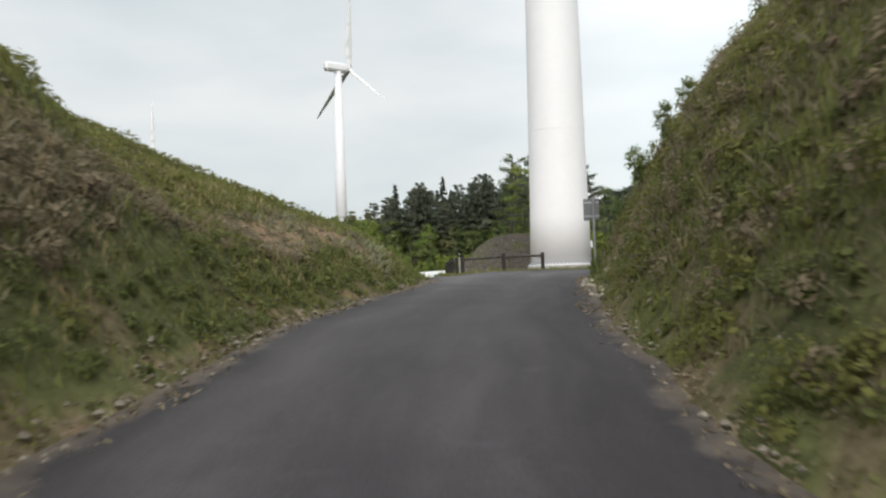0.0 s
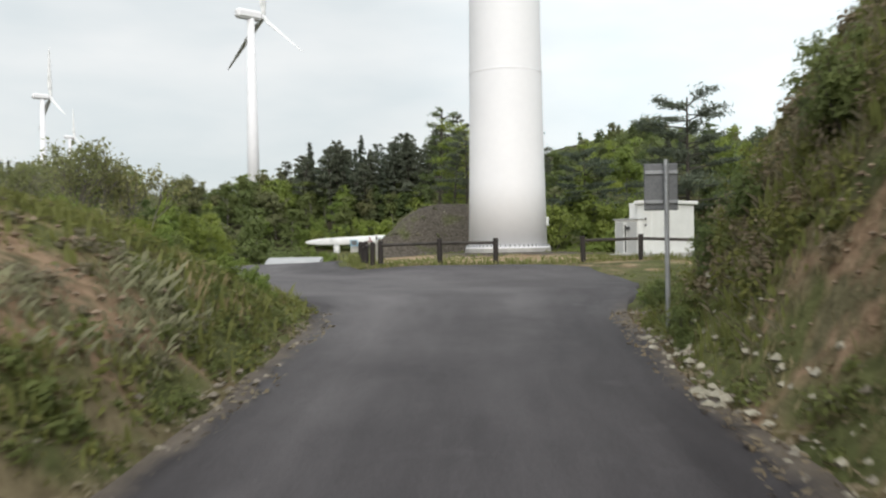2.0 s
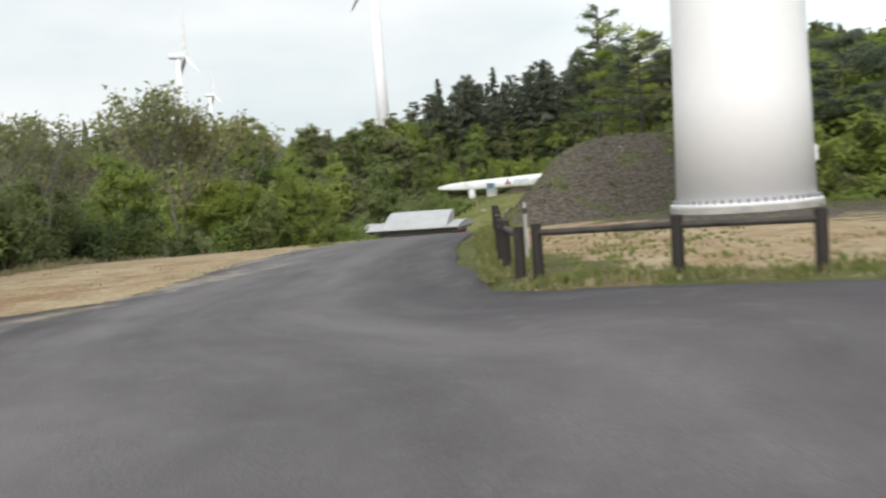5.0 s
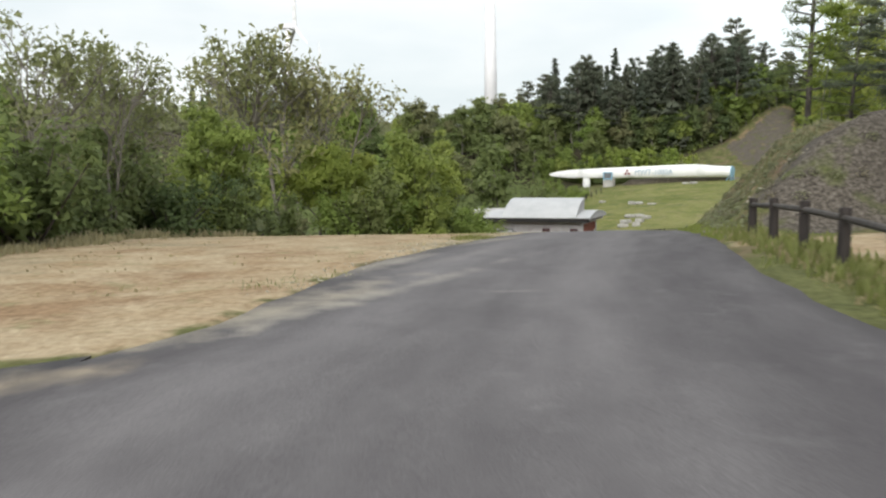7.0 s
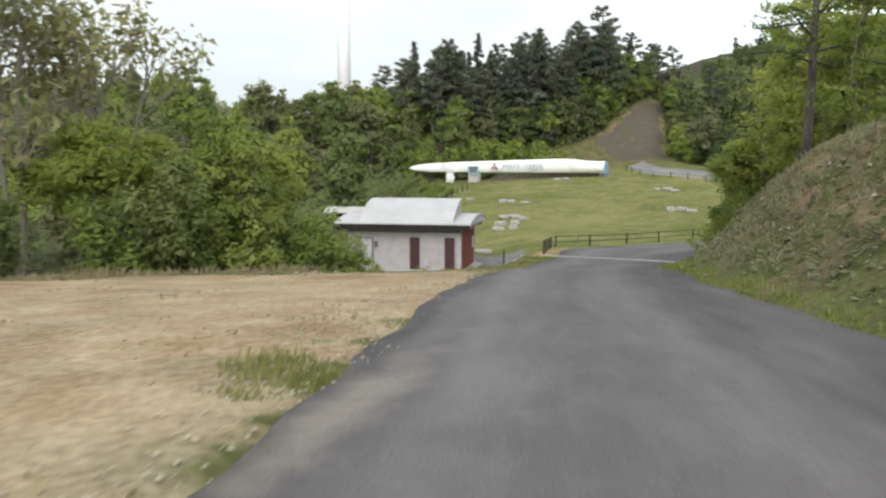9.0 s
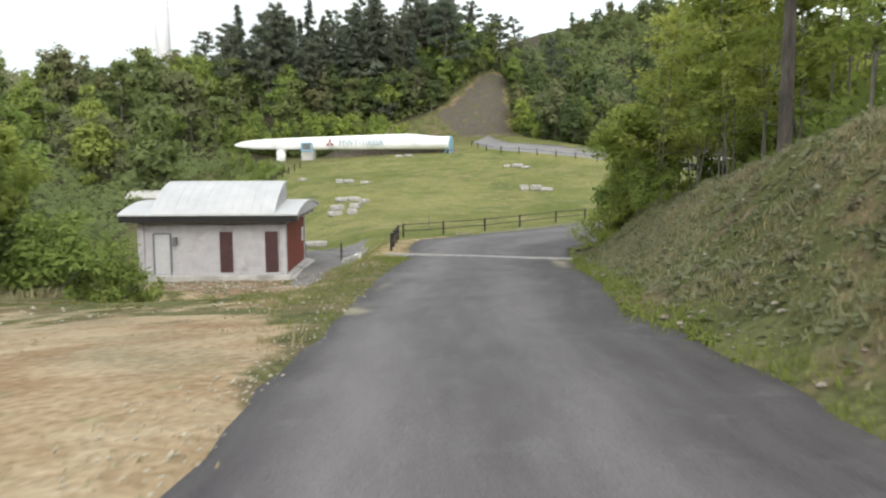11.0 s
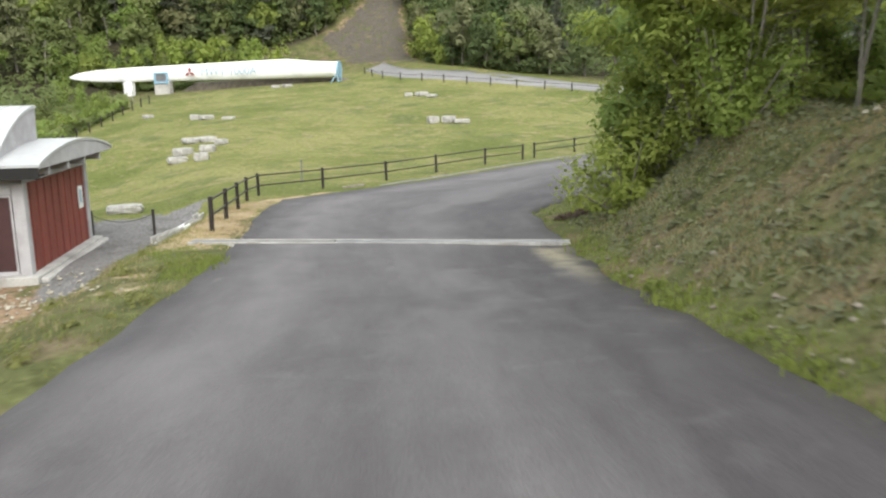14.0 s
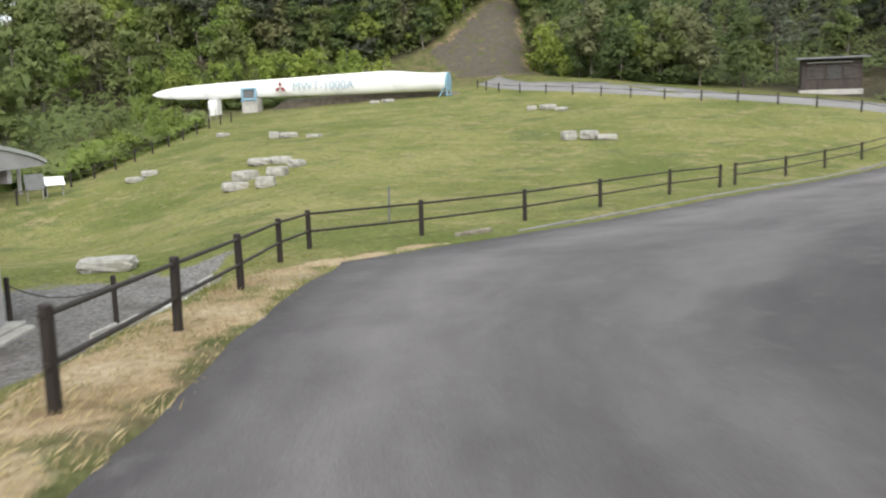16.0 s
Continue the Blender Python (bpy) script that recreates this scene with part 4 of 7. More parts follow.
def shown_blade():
    root, tip = Vector((54.2, 168.6)), Vector((30.7, 188.0))
    d = tip - root
    ang = math.degrees(math.atan2(d.y, d.x))
    t = thing("rotor_blade", (root.x, root.y, float(H(root.x, root.y))), "long white wind turbine blade displayed on low supports", "turbine blade", turn=ang)

    def fall(s):
        return float(H(root.x + s * d.x / d.length, root.y + s * d.y / d.length)) - float(H(root.x, root.y))

    o = part("blade_shell", shown_shell(d.length), M_GRP_WHITE, t, shade=True)
    o.matrix_local = pose(0, 0, 1.25)
    b = B()
    rod(b, (-0.14, 0, 1.25), (0.02, 0, 1.25), 0.83, 0.83, 28)
    part("root_ring", b, M_BLUE, t, "pale blue steel root ring")
    b = B()
    for y in (-0.6, 0.6):
        rod(b, (-0.05, y, 1.3), (-0.12, y * 1.1, -0.25), 0.06)
        rod(b, (-0.05, y, 1.0), (0.75, y * 1.1, -0.25), 0.06)
    rod(b, (-0.1, -0.65, 0.1), (-0.1, 0.65, 0.1), 0.06)
    part("root_stand", b, M_BLUE, t, "blue-grey steel stand under the root")
    for s, w, m, lab in ((19.5, 1.7, M_CONCRETE, "concrete support block"), (23.5, 0.9, M_GRP_WHITE, "white support pillar")):
        g = fall(s)
        b = B()
        box(b, (s, 0, (0.42 + g - 0.25) / 2), (w, 0.9, 0.42 - g + 0.25), bevel=0.03)
        part("support", b, m, t, lab)
    b = B()
    for x in (18.8, 20.2):
        box(b, (x, 0.5, 0.75), (0.2, 0.14, 1.25), bevel=0.02)
        box(b, (x, -0.5, 0.75), (0.2, 0.14, 1.25), bevel=0.02)
    box(b, (19.5, 0.5, 1.3), (1.6, 0.15, 0.18), bevel=0.02)
    box(b, (19.5, 0.5, 0.3), (1.6, 0.15, 0.16), bevel=0.02)
    box(b, (19.5, 0.0, 0.36), (1.5, 1.0, 0.1), bevel=0.02)
    part("clamp", b, M_BLUE, t, "pale blue steel saddle frame")
    b = B()
    box(b, (19.5, 0.44, 0.8), (1.22, 0.06, 0.85))
    part("plate", b, M_SIGN_BACK, t, "dark plate inside the frame")
    return t


def shade_bank():
    """Low brown bank added behind the blade, standing in for the shadow below it."""
    root, tip = np.array((54.2, 168.6)), np.array((30.7, 188.0))
    u = (tip - root) / np.linalg.norm(tip - root)
    back = np.array((-u[1], u[0]))
    back = back if back[1] > 0 else -back
    v, f, n = [], [], 40
    for k in range(n + 1):
        s = -0.5 + 19.0 * k / n
        tall = 0.9 * smooth(-0.5, 2.5, s) * (1 - smooth(16, 18.5, s)) * (1 + 0.2 * wave(s, 0, 1.6, 41))
        for off, up in ((0.95, -0.1), (1.1, 0.55), (1.35, 0.95), (1.9, 1.0), (3.2, 0.75), (5.0, -0.1)):
            p = root + u * s + back * (off + 0.12 * float(wave(s, off, 0.9, 42)))
            v.append((p[0], p[1], float(H(p[0], p[1])) + float(tall) * up - 0.03))
    for k in range(n):
        for j in range(5):
            a = k * 6 + j
            f.append((a, a + 1, a + 7, a + 6))
    return tagged(new("shade_bank", mesh_of("shade_bank", v, f, M_SHADE_EARTH, flat=False)), "low brown bank standing in for the shadow below the blade", "bank", kind="structure")


shade_bank()


shown_blade()


# ---- shed ----
def shed():
    w, d, h = 6.93, 5.59, 2.36
    s = thing("shed", (17.27, 111.20, -5.56), "small white plastered hut with red side wall and curved white roof", "shed", turn=-22.5)
    b = B()
    box(b, (0, d / 2, -0.25), (w + 0.5, d + 0.7, 0.5), bevel=0.02)
    part("plinth", b, M_CONCRETE, s, "stained concrete plinth")
    b = B()
    box(b, (w / 2 + 0.36, d / 2, -0.30), (0.22, d + 0.5, 0.5), bevel=0.04)
    part("step", b, M_CONCRETE, s, "pale concrete step along the side")
    for nm, c, sz, mat in (("front_wall", (0, 0.1, h / 2), (w - 0.1, 0.16, h), M_WALL_WHITE), ("back_wall", (0, d - 0.1, h / 2), (w - 0.1, 0.16, h), M_WALL_WHITE),
                           ("side_wall", (-w / 2 + 0.1, d / 2, h / 2), (0.16, d - 0.38, h), M_RED), ("side_wall", (w / 2 - 0.1, d / 2, h / 2), (0.16, d - 0.38, h), M_RED)):
        b = B()
        box(b, c, sz, bevel=0.01)
        part(nm, b, mat, s)
    for k in range(9):
        b = B()
        box(b, (w / 2 - 0.012, 0.45 + k * (d - 0.9) / 8, h / 2), (0.024, 0.03, h - 0.04))
        part("cover_strip", b, M_RED, s)
    for x in (-w / 2 + 0.13, w / 2 - 0.13):
        for y in (0.08, d - 0.08):
            b = B()
            box(b, (x, y, h / 2 + 0.02), (0.3, 0.3, h + 0.06), bevel=0.015)
            part("pillar", b, M_WALL_WHITE, s)
    # shallow panels of the front between the pillars
    b = B()
    for x0, x1, z0, z1 in ((-w / 2 + 0.3, w / 2 - 0.3, 2.12, 2.34), (-w / 2 + 0.3, w / 2 - 0.3, 0.0, 0.1)):
        box(b, ((x0 + x1) / 2, 0.0, (z0 + z1) / 2), (x1 - x0, 0.07, z1 - z0), bevel=0.006)
    part("wall_band", b, M_WALL_WHITE, s, "plain plaster band along the front")
    for x in (0.67, 2.80):
        b = B()
        box(b, (x, 0.0, 1.08), (0.62, 0.09, 1.94), bevel=0.01)
        leaf = part("shutter", b, M_MAROON, s, "closed maroon shutter")
        b = B()
        for sx in (-0.335, 0.335):
            box(b, (x + sx, -0.005, 1.09), (0.05, 0.11, 2.0))
        box(b, (x, -0.005, 2.075), (0.62, 0.11, 0.05))
        part("shutter_frame", b, M_WALL_WHITE, leaf)
    b = B()
    box(b, (-2.34, 0.0, 0.98), (0.72, 0.08, 1.88), bevel=0.01)
    door = part("door", b, M_ROOF_WHITE, s, "white flush door")
    b = B()
    rod(b, (-2.05, -0.1, 1.0), (-2.05, -0.03, 1.0), 0.03)
    part("handle", b, M_GALV, door)
    b = B()
    for x in (-2.735, -1.945):
        box(b, (x, -0.005, 0.98), (0.07, 0.12, 1.96))
    box(b, (-2.34, -0.005, 1.965), (0.72, 0.12, 0.07))
    part("door_frame", b, M_SIGN_BACK, s, "grey steel door frame")
    b = B()
    box(b, (-1.72, -0.08, 1.62), (0.18, 0.2, 0.36), bevel=0.02)
    part("meter_box", b, M_SIGN_BACK, s, "dark grey meter box")

    y0, y1 = -0.70, d + 0.85

    def arc(k, n, low, rise):
        return low + rise * math.sin(math.pi * k / n) ** 0.8

    def shell(x0, x1, low, rise, thick, n=22):
        b = B()
        rows = []
        for off in (0, thick):
            for x in (x0, x1):
                rows.append([b.verts.new((x, y0 + (y1 - y0) * k / n, arc(k, n, low, rise) + off)) for k in range(n + 1)])
        lo0, lo1, up0, up1 = rows
        for k in range(n):
            b.faces.new((up0[k], up1[k], up1[k + 1], up0[k + 1]))
            b.faces.new((lo0[k], lo0[k + 1], lo1[k + 1], lo1[k]))
            b.faces.new((lo0[k], up0[k], up0[k + 1], lo0[k + 1]))
            b.faces.new((lo1[k], lo1[k + 1], up1[k + 1], up1[k]))
        b.faces.new((lo0[0], lo1[0], up1[0], up0[0]))
        b.faces.new((lo0[n], up0[n], up1[n], lo1[n]))
        return b

    def crescent(x0, x1, low, rise, base, n=22, inset=0.0):
        """A solid end panel under a curved roof, flat along its foot."""
        b = B()
        a, c = [], []
        for k in range(n + 1):
            y = y0 + inset + (y1 - y0 - 2 * inset) * k / n
            for x, store in ((x0, a), (x1, c)):
                store.append((b.verts.new((x, y, base)), b.verts.new((x, y, max(base + 0.002, arc(k, n, low, rise) - 0.004)))))
        for k in range(n):
            for p, flip in ((a, 1), (c, 0)):
                f = [p[k][0], p[k + 1][0], p[k + 1][1], p[k][1]]
                b.faces.new(f[::-1] if flip else f)
            b.faces.new((a[k][0], c[k][0], c[k + 1][0], a[k + 1][0]))
        return b

    roof = part("roof", shell(-4.15, 4.15, 2.84, 0.44, 0.07), M_ROOF_WHITE, s, "lower curved white metal roof")
    # the raised part is half a vault: it climbs from the front eave and drops upright at its back
    ym, n = 2.75, 14

    def climb(k):
        return y0 + (ym - y0) * k / n, 2.95 + 1.36 * math.sin(0.5 * math.pi * (k / n) * 0.97) ** 0.85

    b = B()
    rows = []
    for x in (-2.62, 3.1):
        rows.append([b.verts.new((x, *climb(k))) for k in range(n + 1)])
        rows.append([b.verts.new((x, climb(k)[0] - 0.02, climb(k)[1] - 0.08)) for k in range(n + 1)])
    u0, l0, u1, l1 = rows
    for k in range(n):
        for f in ((u0[k], u1[k], u1[k + 1], u0[k + 1]), (l0[k], l0[k + 1], l1[k + 1], l1[k]), (l0[k], u0[k], u0[k + 1], l0[k + 1]), (l1[k], l1[k + 1], u1[k + 1], u1[k])):
            b.faces.new(f)
    b.faces.new((u0[n], u1[n], l1[n], l0[n]))
    b.faces.new((u0[0], l0[0], l1[0], u1[0]))
    part("raised_vault", b, M_ROOF_WHITE, roof, "half vault of white metal rising from the eave")
    for x0, x1 in ((-2.58, -2.50), (2.98, 3.06)):
        b = B()
        prof = [(y, z - 0.05) for y, z in (climb(k) for k in range(n + 1))] + [(ym - 0.1, 3.0), (y0 + 0.1, 2.9)]
        ends = [[b.verts.new((x, y, z)) for y, z in prof] for x in (x0, x1)]
        b.faces.new(ends[0])
        b.faces.new(ends[1][::-1])
        for k in range(len(prof)):
            j = (k + 1) % len(prof)
            b.faces.new((ends[0][k], ends[1][k], ends[1][j], ends[0][j]))
        part("vault_end", b, M_WALL_WHITE, roof, "plastered end of the half vault")
    b = B()
    box(b, (0.24, ym - 0.14, 3.72), (5.5, 0.08, 1.0))
    part("vault_back", b, M_WALL_WHITE, roof, "upright back of the half vault")
    for x0, x1 in ((-4.12, -4.02), (4.02, 4.12)):
        part("gable_panel", crescent(x0, x1, 2.84, 0.44, 2.80, inset=0.03), M_WALL_WHITE, roof, "curved pale end panel")
    for j in range(13):
        x = -2.42 + 5.3 * j / 12
        b = B()
        for k in range(n):
            rod(b, (x, climb(k)[0], climb(k)[1] + 0.004), (x, climb(k + 1)[0], climb(k + 1)[1] + 0.004), 0.012, seg=4)
        part("roof_seam", b, M_ROOF_WHITE, roof)
    # fascia and soffit carry the shade below the roof edge as colour
    b = B()
    box(b, (0, y0 + 0.05, 2.70), (8.2, 0.05, 0.30))
    part("fascia", b, M_EAVE_SHADE, s, "eave fascia coloured near black for its shade")
    b = B()
    box(b, (0, (y0 + 0.0) / 2, 2.60), (8.1, 0.62, 0.03))
    part("soffit", b, M_EAVE_SHADE, s, "boarded soffit coloured near black for its shade")
    b = B()
    box(b, (0, d / 2, h + 0.1), (w - 0.02, d - 0.02, 0.18), bevel=0.01)
    part("ring_beam", b, M_WALL_WHITE, s, "pale plaster beam on top of the walls")
    # solid dark block that stands for the shaded gap under the roof
    b = B()
    box(b, (0, d / 2, 2.66), (w - 0.5, d - 0.4, 0.28))
    part("roof_core", b, M_DARK, s, "dark block painting the shade in the gap below the roof")
    for y in (0.35, 2.0, 3.6, d - 0.35):
        for x in (-3.75, 3.75):
            b = B()
            box(b, (x, y, 2.69), (0.6, 0.14, 0.26), bevel=0.01)
            part("bracket", b, M_WALL_WHITE, s, "pale eave bracket")
    b = B()
    box(b, (w / 2 + 0.02, 4.72, 1.44), (0.03, 0.42, 0.68))
    part("notice", b, M_GRP_WHITE, s, "narrow white notice")
    b = B()
    box(b, (w / 2 + 0.04, 4.68, 1.47), (0.012, 0.2, 0.42))
    part("print_bar", b, M_LETTER, s, "faded blue printing")
    return s


shed()


# ---- transformer cabinet ----
def cabinet():
    c = thing("transformer_cabinet", on(24.8, 53.85, 0.05), "cream steel transformer cabinet with overhanging lid on a slab", "electrical cabinet", turn=21)
    b = B()
    box(b, (1.3, 0.65, 0.0), (3.7, 2.5, 0.2), bevel=0.02)
    part("slab", b, M_CONCRETE, c)
    b = B()
    box(b, (1.47, 0.4, 1.13), (2.94, 0.8, 2.06), bevel=0.02)
    part("body", b, M_CABINET, c)
    b = B()
    box(b, (1.49, 0.38, 2.26), (3.22, 1.0, 0.16), bevel=0.03)
    part("lid", b, M_CABINET, c)
    b = B()
    box(b, (-0.02, 0.22, 1.1), (0.04, 0.36, 1.9), bevel=0.01)
    door = part("door", b, M_CABINET, c)
    for z in (1.3, 1.55):
        b = B()
        box(b, (-0.06, 0.3, z), (0.05, 0.06, 0.11), bevel=0.01)
        part("handle", b, M_DARK, door, "black handle")
    b = B()
    box(b, (1.1, 1.09, 1.18), (1.8, 0.56, 2.16), bevel=0.02)
    part("tall_box", b, M_CABINET, c)
    b = B()
    box(b, (-0.12, 1.06, 0.82), (0.46, 1.28, 1.44), bevel=0.02)
    low = part("low_box", b, M_CABINET, c)
    b = B()
    box(b, (-0.14, 1.06, 1.56), (0.58, 1.36, 0.05), bevel=0.015)
    part("low_lid", b, M_CABINET_GREY, low, "grey sheet lid")
    for y, w in ((1.44, 0.4), (0.78, 0.5)):
        b = B()
        box(b, (-0.36, y, 0.8), (0.03, w, 1.3), bevel=0.01)
        part("low_door", b, M_CABINET_GREY, low, "grey sheet door")
    b = B()
    box(b, (-0.356, 1.13, 0.75), (0.02, 0.07, 1.15))
    part("slot", b, M_DARK, low, "dark gap between two doors")
    b = B()
    box(b, (-0.42, 0.95, 1.18), (0.12, 0.16, 0.14), bevel=0.01)
    part("hood", b, M_DARK, low, "small dark vent hood")
    return c


cabinet()


# ---- road sign seen from behind ----
def sign():
    s = thing("road_sign", on(11.1, 31.4), "grey back of a square road sign on a steel pole", "road sign", turn=-18)
    b = B()
    rod(b, (0, 0, -0.4), (0, 0, 2.02), 0.028, seg=12)
    part("pole", b, M_GALV, s)
    b = B()
    box(b, (-0.045, 0.07, 1.71), (0.39, 0.03, 0.54), bevel=0.01)
    plate = part("plate", b, M_SIGN_BACK, s)
    for z in (1.54, 1.88):
        b = B()
        box(b, (-0.045, 0.045, z), (0.37, 0.02, 0.04))
        part("rib", b, M_GALV, plate)
    return s


sign()


# ---- trees ----
def leaf_cards(centres, normals, size, rng, thin=1.0, droop=0.3, sides=4):
    """Small bent leaf sprays of one or two triangles each, facing roughly outward."""
    n = len(centres)
    nrm = normals + rng.normal(0, 0.38, (n, 3))
    nrm /= np.linalg.norm(nrm, axis=1, keepdims=True) + 1e-9
    a = np.cross(nrm, rng.normal(0, 1, (n, 3)))
    a /= np.linalg.norm(a, axis=1, keepdims=True) + 1e-9
    b = np.cross(nrm, a)
    s = size * rng.uniform(0.6, 1.4, (n, 1))
    w = s * thin * rng.uniform(0.35, 0.7, (n, 1))
    tip = nrm * s * droop * rng.uniform(-1, 1, (n, 1))
    if sides == 3:
        v = np.stack([centres - a * s - b * w * 0.8, centres + b * w * 1.3 - a * s * 0.3, centres + a * s * 1.2 + tip], 1).reshape(-1, 3)
        return v, (np.arange(n)[:, None] * 3 + np.array([0, 2, 1])).tolist()
    v = np.stack([centres - a * s, centres - b * w + tip * 0.3, centres + a * s + tip, centres + b * w + tip * 0.3], 1).reshape(-1, 3)
    f = (np.arange(n)[:, None] * 4 + np.array([0, 1, 2, 3])).tolist()
    return v, f


def ball_points(n, rng):
    p = rng.normal(0, 1, (n, 3))
    return p / np.linalg.norm(p, axis=1, keepdims=True)


def limb_mesh(rng, segs):
    b = B()
    for a, c, r0, r1 in segs:
        rod(b, a, c, r0, r1, 6, cap=False)
    return b


def tree_parts(kind, height, seed, leaf, count):
    """Trunk bmesh, leaf verts and faces of one tree of a kind, base at the origin."""
    rng = np.random.default_rng(seed)
    segs, cs, ns = [], [], []
    thin = 1.0
    if kind == "broadleaf":
        bend = rng.normal(0, 0.07, 2)
        top = np.array([bend[0] * height, bend[1] * height, height * 0.7])
        segs.append(((0, 0, -0.4), tuple(top), height * 0.018, height * 0.006))
        tips = []
        for k in range(12):
            t = rng.uniform(0.22, 1.0)
            a = rng.uniform(0, 2 * math.pi)
            start = top * t
            reach = height * rng.uniform(0.10, 0.30) * (1.25 - 0.5 * t)
            end = start + np.array([math.cos(a) * reach, math.sin(a) * reach, height * rng.uniform(0.05, 0.30)])
            segs.append((tuple(start), tuple(end), height * 0.007, height * 0.002))
            tips += [start + (end - start) * q + rng.normal(0, height * 0.05, 3) for q in (0.5, 0.8, 1.05)]
        tips += [top + rng.normal(0, height * 0.06, 3) + (0, 0, height * rng.uniform(0.05, 0.28)) for _ in range(6)]
        w = rng.uniform(0.4, 1.6, len(tips))
        for c, q in zip(tips, w / w.sum()):
            m = int(count * q)
            p = ball_points(m, rng)
            r = height * (0.05 + 0.06 * rng.uniform()) * rng.uniform(0.25, 1.35, (m, 1)) ** 0.8
            cs.append(c + p * r * (1.2, 1.2, 0.75))
            ns.append(p * 0.7 + (0, 0, 0.6))
    elif kind == "slender":
        tips = []
        for _ in range(2):
            foot = np.array([rng.normal(0, 0.12), rng.normal(0, 0.12), -0.3])
            p, d = foot, np.array([rng.normal(0, 0.09), rng.normal(0, 0.09), 1.0])
            r = height * rng.uniform(0.0036, 0.0062)
            for k in range(7):
                q = p + d * height * 0.135
                segs.append((tuple(p), tuple(q), r, r * 0.84))
                if k >= 1:
                    for _ in range(3):
                        a = rng.uniform(0, 2 * math.pi)
                        reach = height * rng.uniform(0.06, 0.2) * (1.2 - 0.1 * k)
                        e = q + np.array([math.cos(a) * reach, math.sin(a) * reach, reach * rng.uniform(0.1, 0.7)])
                        segs.append((tuple(q), tuple(e), r * 0.4, r * 0.12))
                        tips += [q + (e - q) * u + rng.normal(0, height * 0.02, 3) for u in (0.6, 1.0)]
                p, r = q, r * 0.84
                d = d + (rng.normal(0, 0.07), rng.normal(0, 0.07), 0)
        for c in tips:
            m = count // len(tips)
            q = ball_points(m, rng)
            cs.append(c + q * height * rng.uniform(0.03, 0.06) * rng.uniform(0.2, 1.3, (m, 1)) * (1.3, 1.3, 0.6))
            ns.append(q * 0.5 + (0, 0, 0.8))
    elif kind == "shrub":
        tips = []
        for k in range(15):
            a, d = rng.uniform(0, 2 * math.pi), height * rng.uniform(0.05, 0.7)
            end = np.array([math.cos(a) * d, math.sin(a) * d, height * rng.uniform(0.2, 1.0) * (1.1 - 0.55 * d / height)])
            segs.append(((0, 0, -0.3), tuple(end), height * 0.014, height * 0.004))
            tips += [end * q + rng.normal(0, height * 0.07, 3) for q in (0.45, 0.75, 1.0)]
        for c in tips:
            m = count // len(tips)
            p = ball_points(m, rng)
            r = height * rng.uniform(0.09, 0.17) * rng.uniform(0.2, 1.4, (m, 1)) ** 0.8
            cs.append(np.maximum(c + p * r, (-9, -9, 0.02)))
            ns.append(p * 0.7 + (0, 0, 0.6))
    elif kind == "cedar":
        thin = 0.55
        segs.append(((0, 0, -0.4), (0, 0, height), height * 0.016, 0.02))
        for k in range(70):
            t = 0.10 + 0.9 * (k / 70) ** 0.9
            a = rng.uniform(0, 2 * math.pi)
            r = height * (0.19 * (1 - t) ** 0.85 + 0.012) * rng.uniform(0.55, 1.25)
            m = max(5, int(count * (1 - t + 0.15) / 45))
            q = rng.uniform(0.1, 1, m) ** 0.6
            side = rng.normal(0, 0.16, m) * r * q
            x, y = math.cos(a), math.sin(a)
            z = height * t - q * r * 0.35 + rng.normal(0, height * 0.006, m)
            cs.append(np.stack([x * q * r - y * side, y * q * r + x * side, z], 1))
            ns.append(np.tile([x * 0.5, y * 0.5, 0.9], (m, 1)))
    elif kind in ("pine", "layered"):
        wide = kind == "layered"
        thin = 0.4
        lean = rng.normal(0, 0.07, 2) * height
        top = np.array([lean[0], lean[1], height])
        segs.append(((0, 0, -0.4), tuple(top * 0.97), height * 0.017, height * 0.005))
        for k in range(30):
            t = (0.3 if wide else 0.34) + 0.64 * (k / 30) + rng.uniform(-0.03, 0.03)
            a = k * 2.4 + rng.uniform(-0.5, 0.5)
            reach = height * (0.40 * (1.12 - t) ** 0.4 if wide else 0.33 * (1.05 - t) ** 0.6) * rng.uniform(0.45, 1.2)
            start = top * t
            end = start + np.array([math.cos(a) * reach, math.sin(a) * reach, reach * rng.uniform(-0.02, 0.38)])
            segs.append((tuple(start), tuple(end), height * 0.005, height * 0.0015))
            m = int(count * (0.4 + reach / height * 3) / 34)
            q = rng.uniform(0.3, 1.08, m) ** 0.7
            along = start + (end - start) * q[:, None]
            side = rng.normal(0, 0.17, m) * reach * (0.35 + q)
            off = np.stack([-math.sin(a) * side, math.cos(a) * side, rng.normal(0.004, 0.009, m) * height + np.abs(side) * 0.12], 1)
            cs.append(along + off)
            ns.append(rng.normal(0, 0.35, (m, 3)) + (0, 0, 0.8))
    elif kind == "bare":
        def grow(a, d, ln, r, depth):
            e = a + d * ln
            segs.append((tuple(a), tuple(e), r, r * 0.65))
            if depth:
                for _ in range(3 if depth > 1 else 4):
                    nd = d + rng.normal(0, 0.42, 3) + (0, 0, 0.12)
                    grow(a + d * ln * rng.uniform(0.55, 1.0), nd / np.linalg.norm(nd), ln * rng.uniform(0.55, 0.8), r * 0.6, depth - 1)
            else:
                m = max(1, count // 220)
                cs.append(e + rng.normal(0, height * 0.025, (m, 3)))
                ns.append(rng.normal(0, 1, (m, 3)))
        for _ in range(2):
            d0 = np.array([rng.normal(0, 0.15), rng.normal(0, 0.15), 1.0])
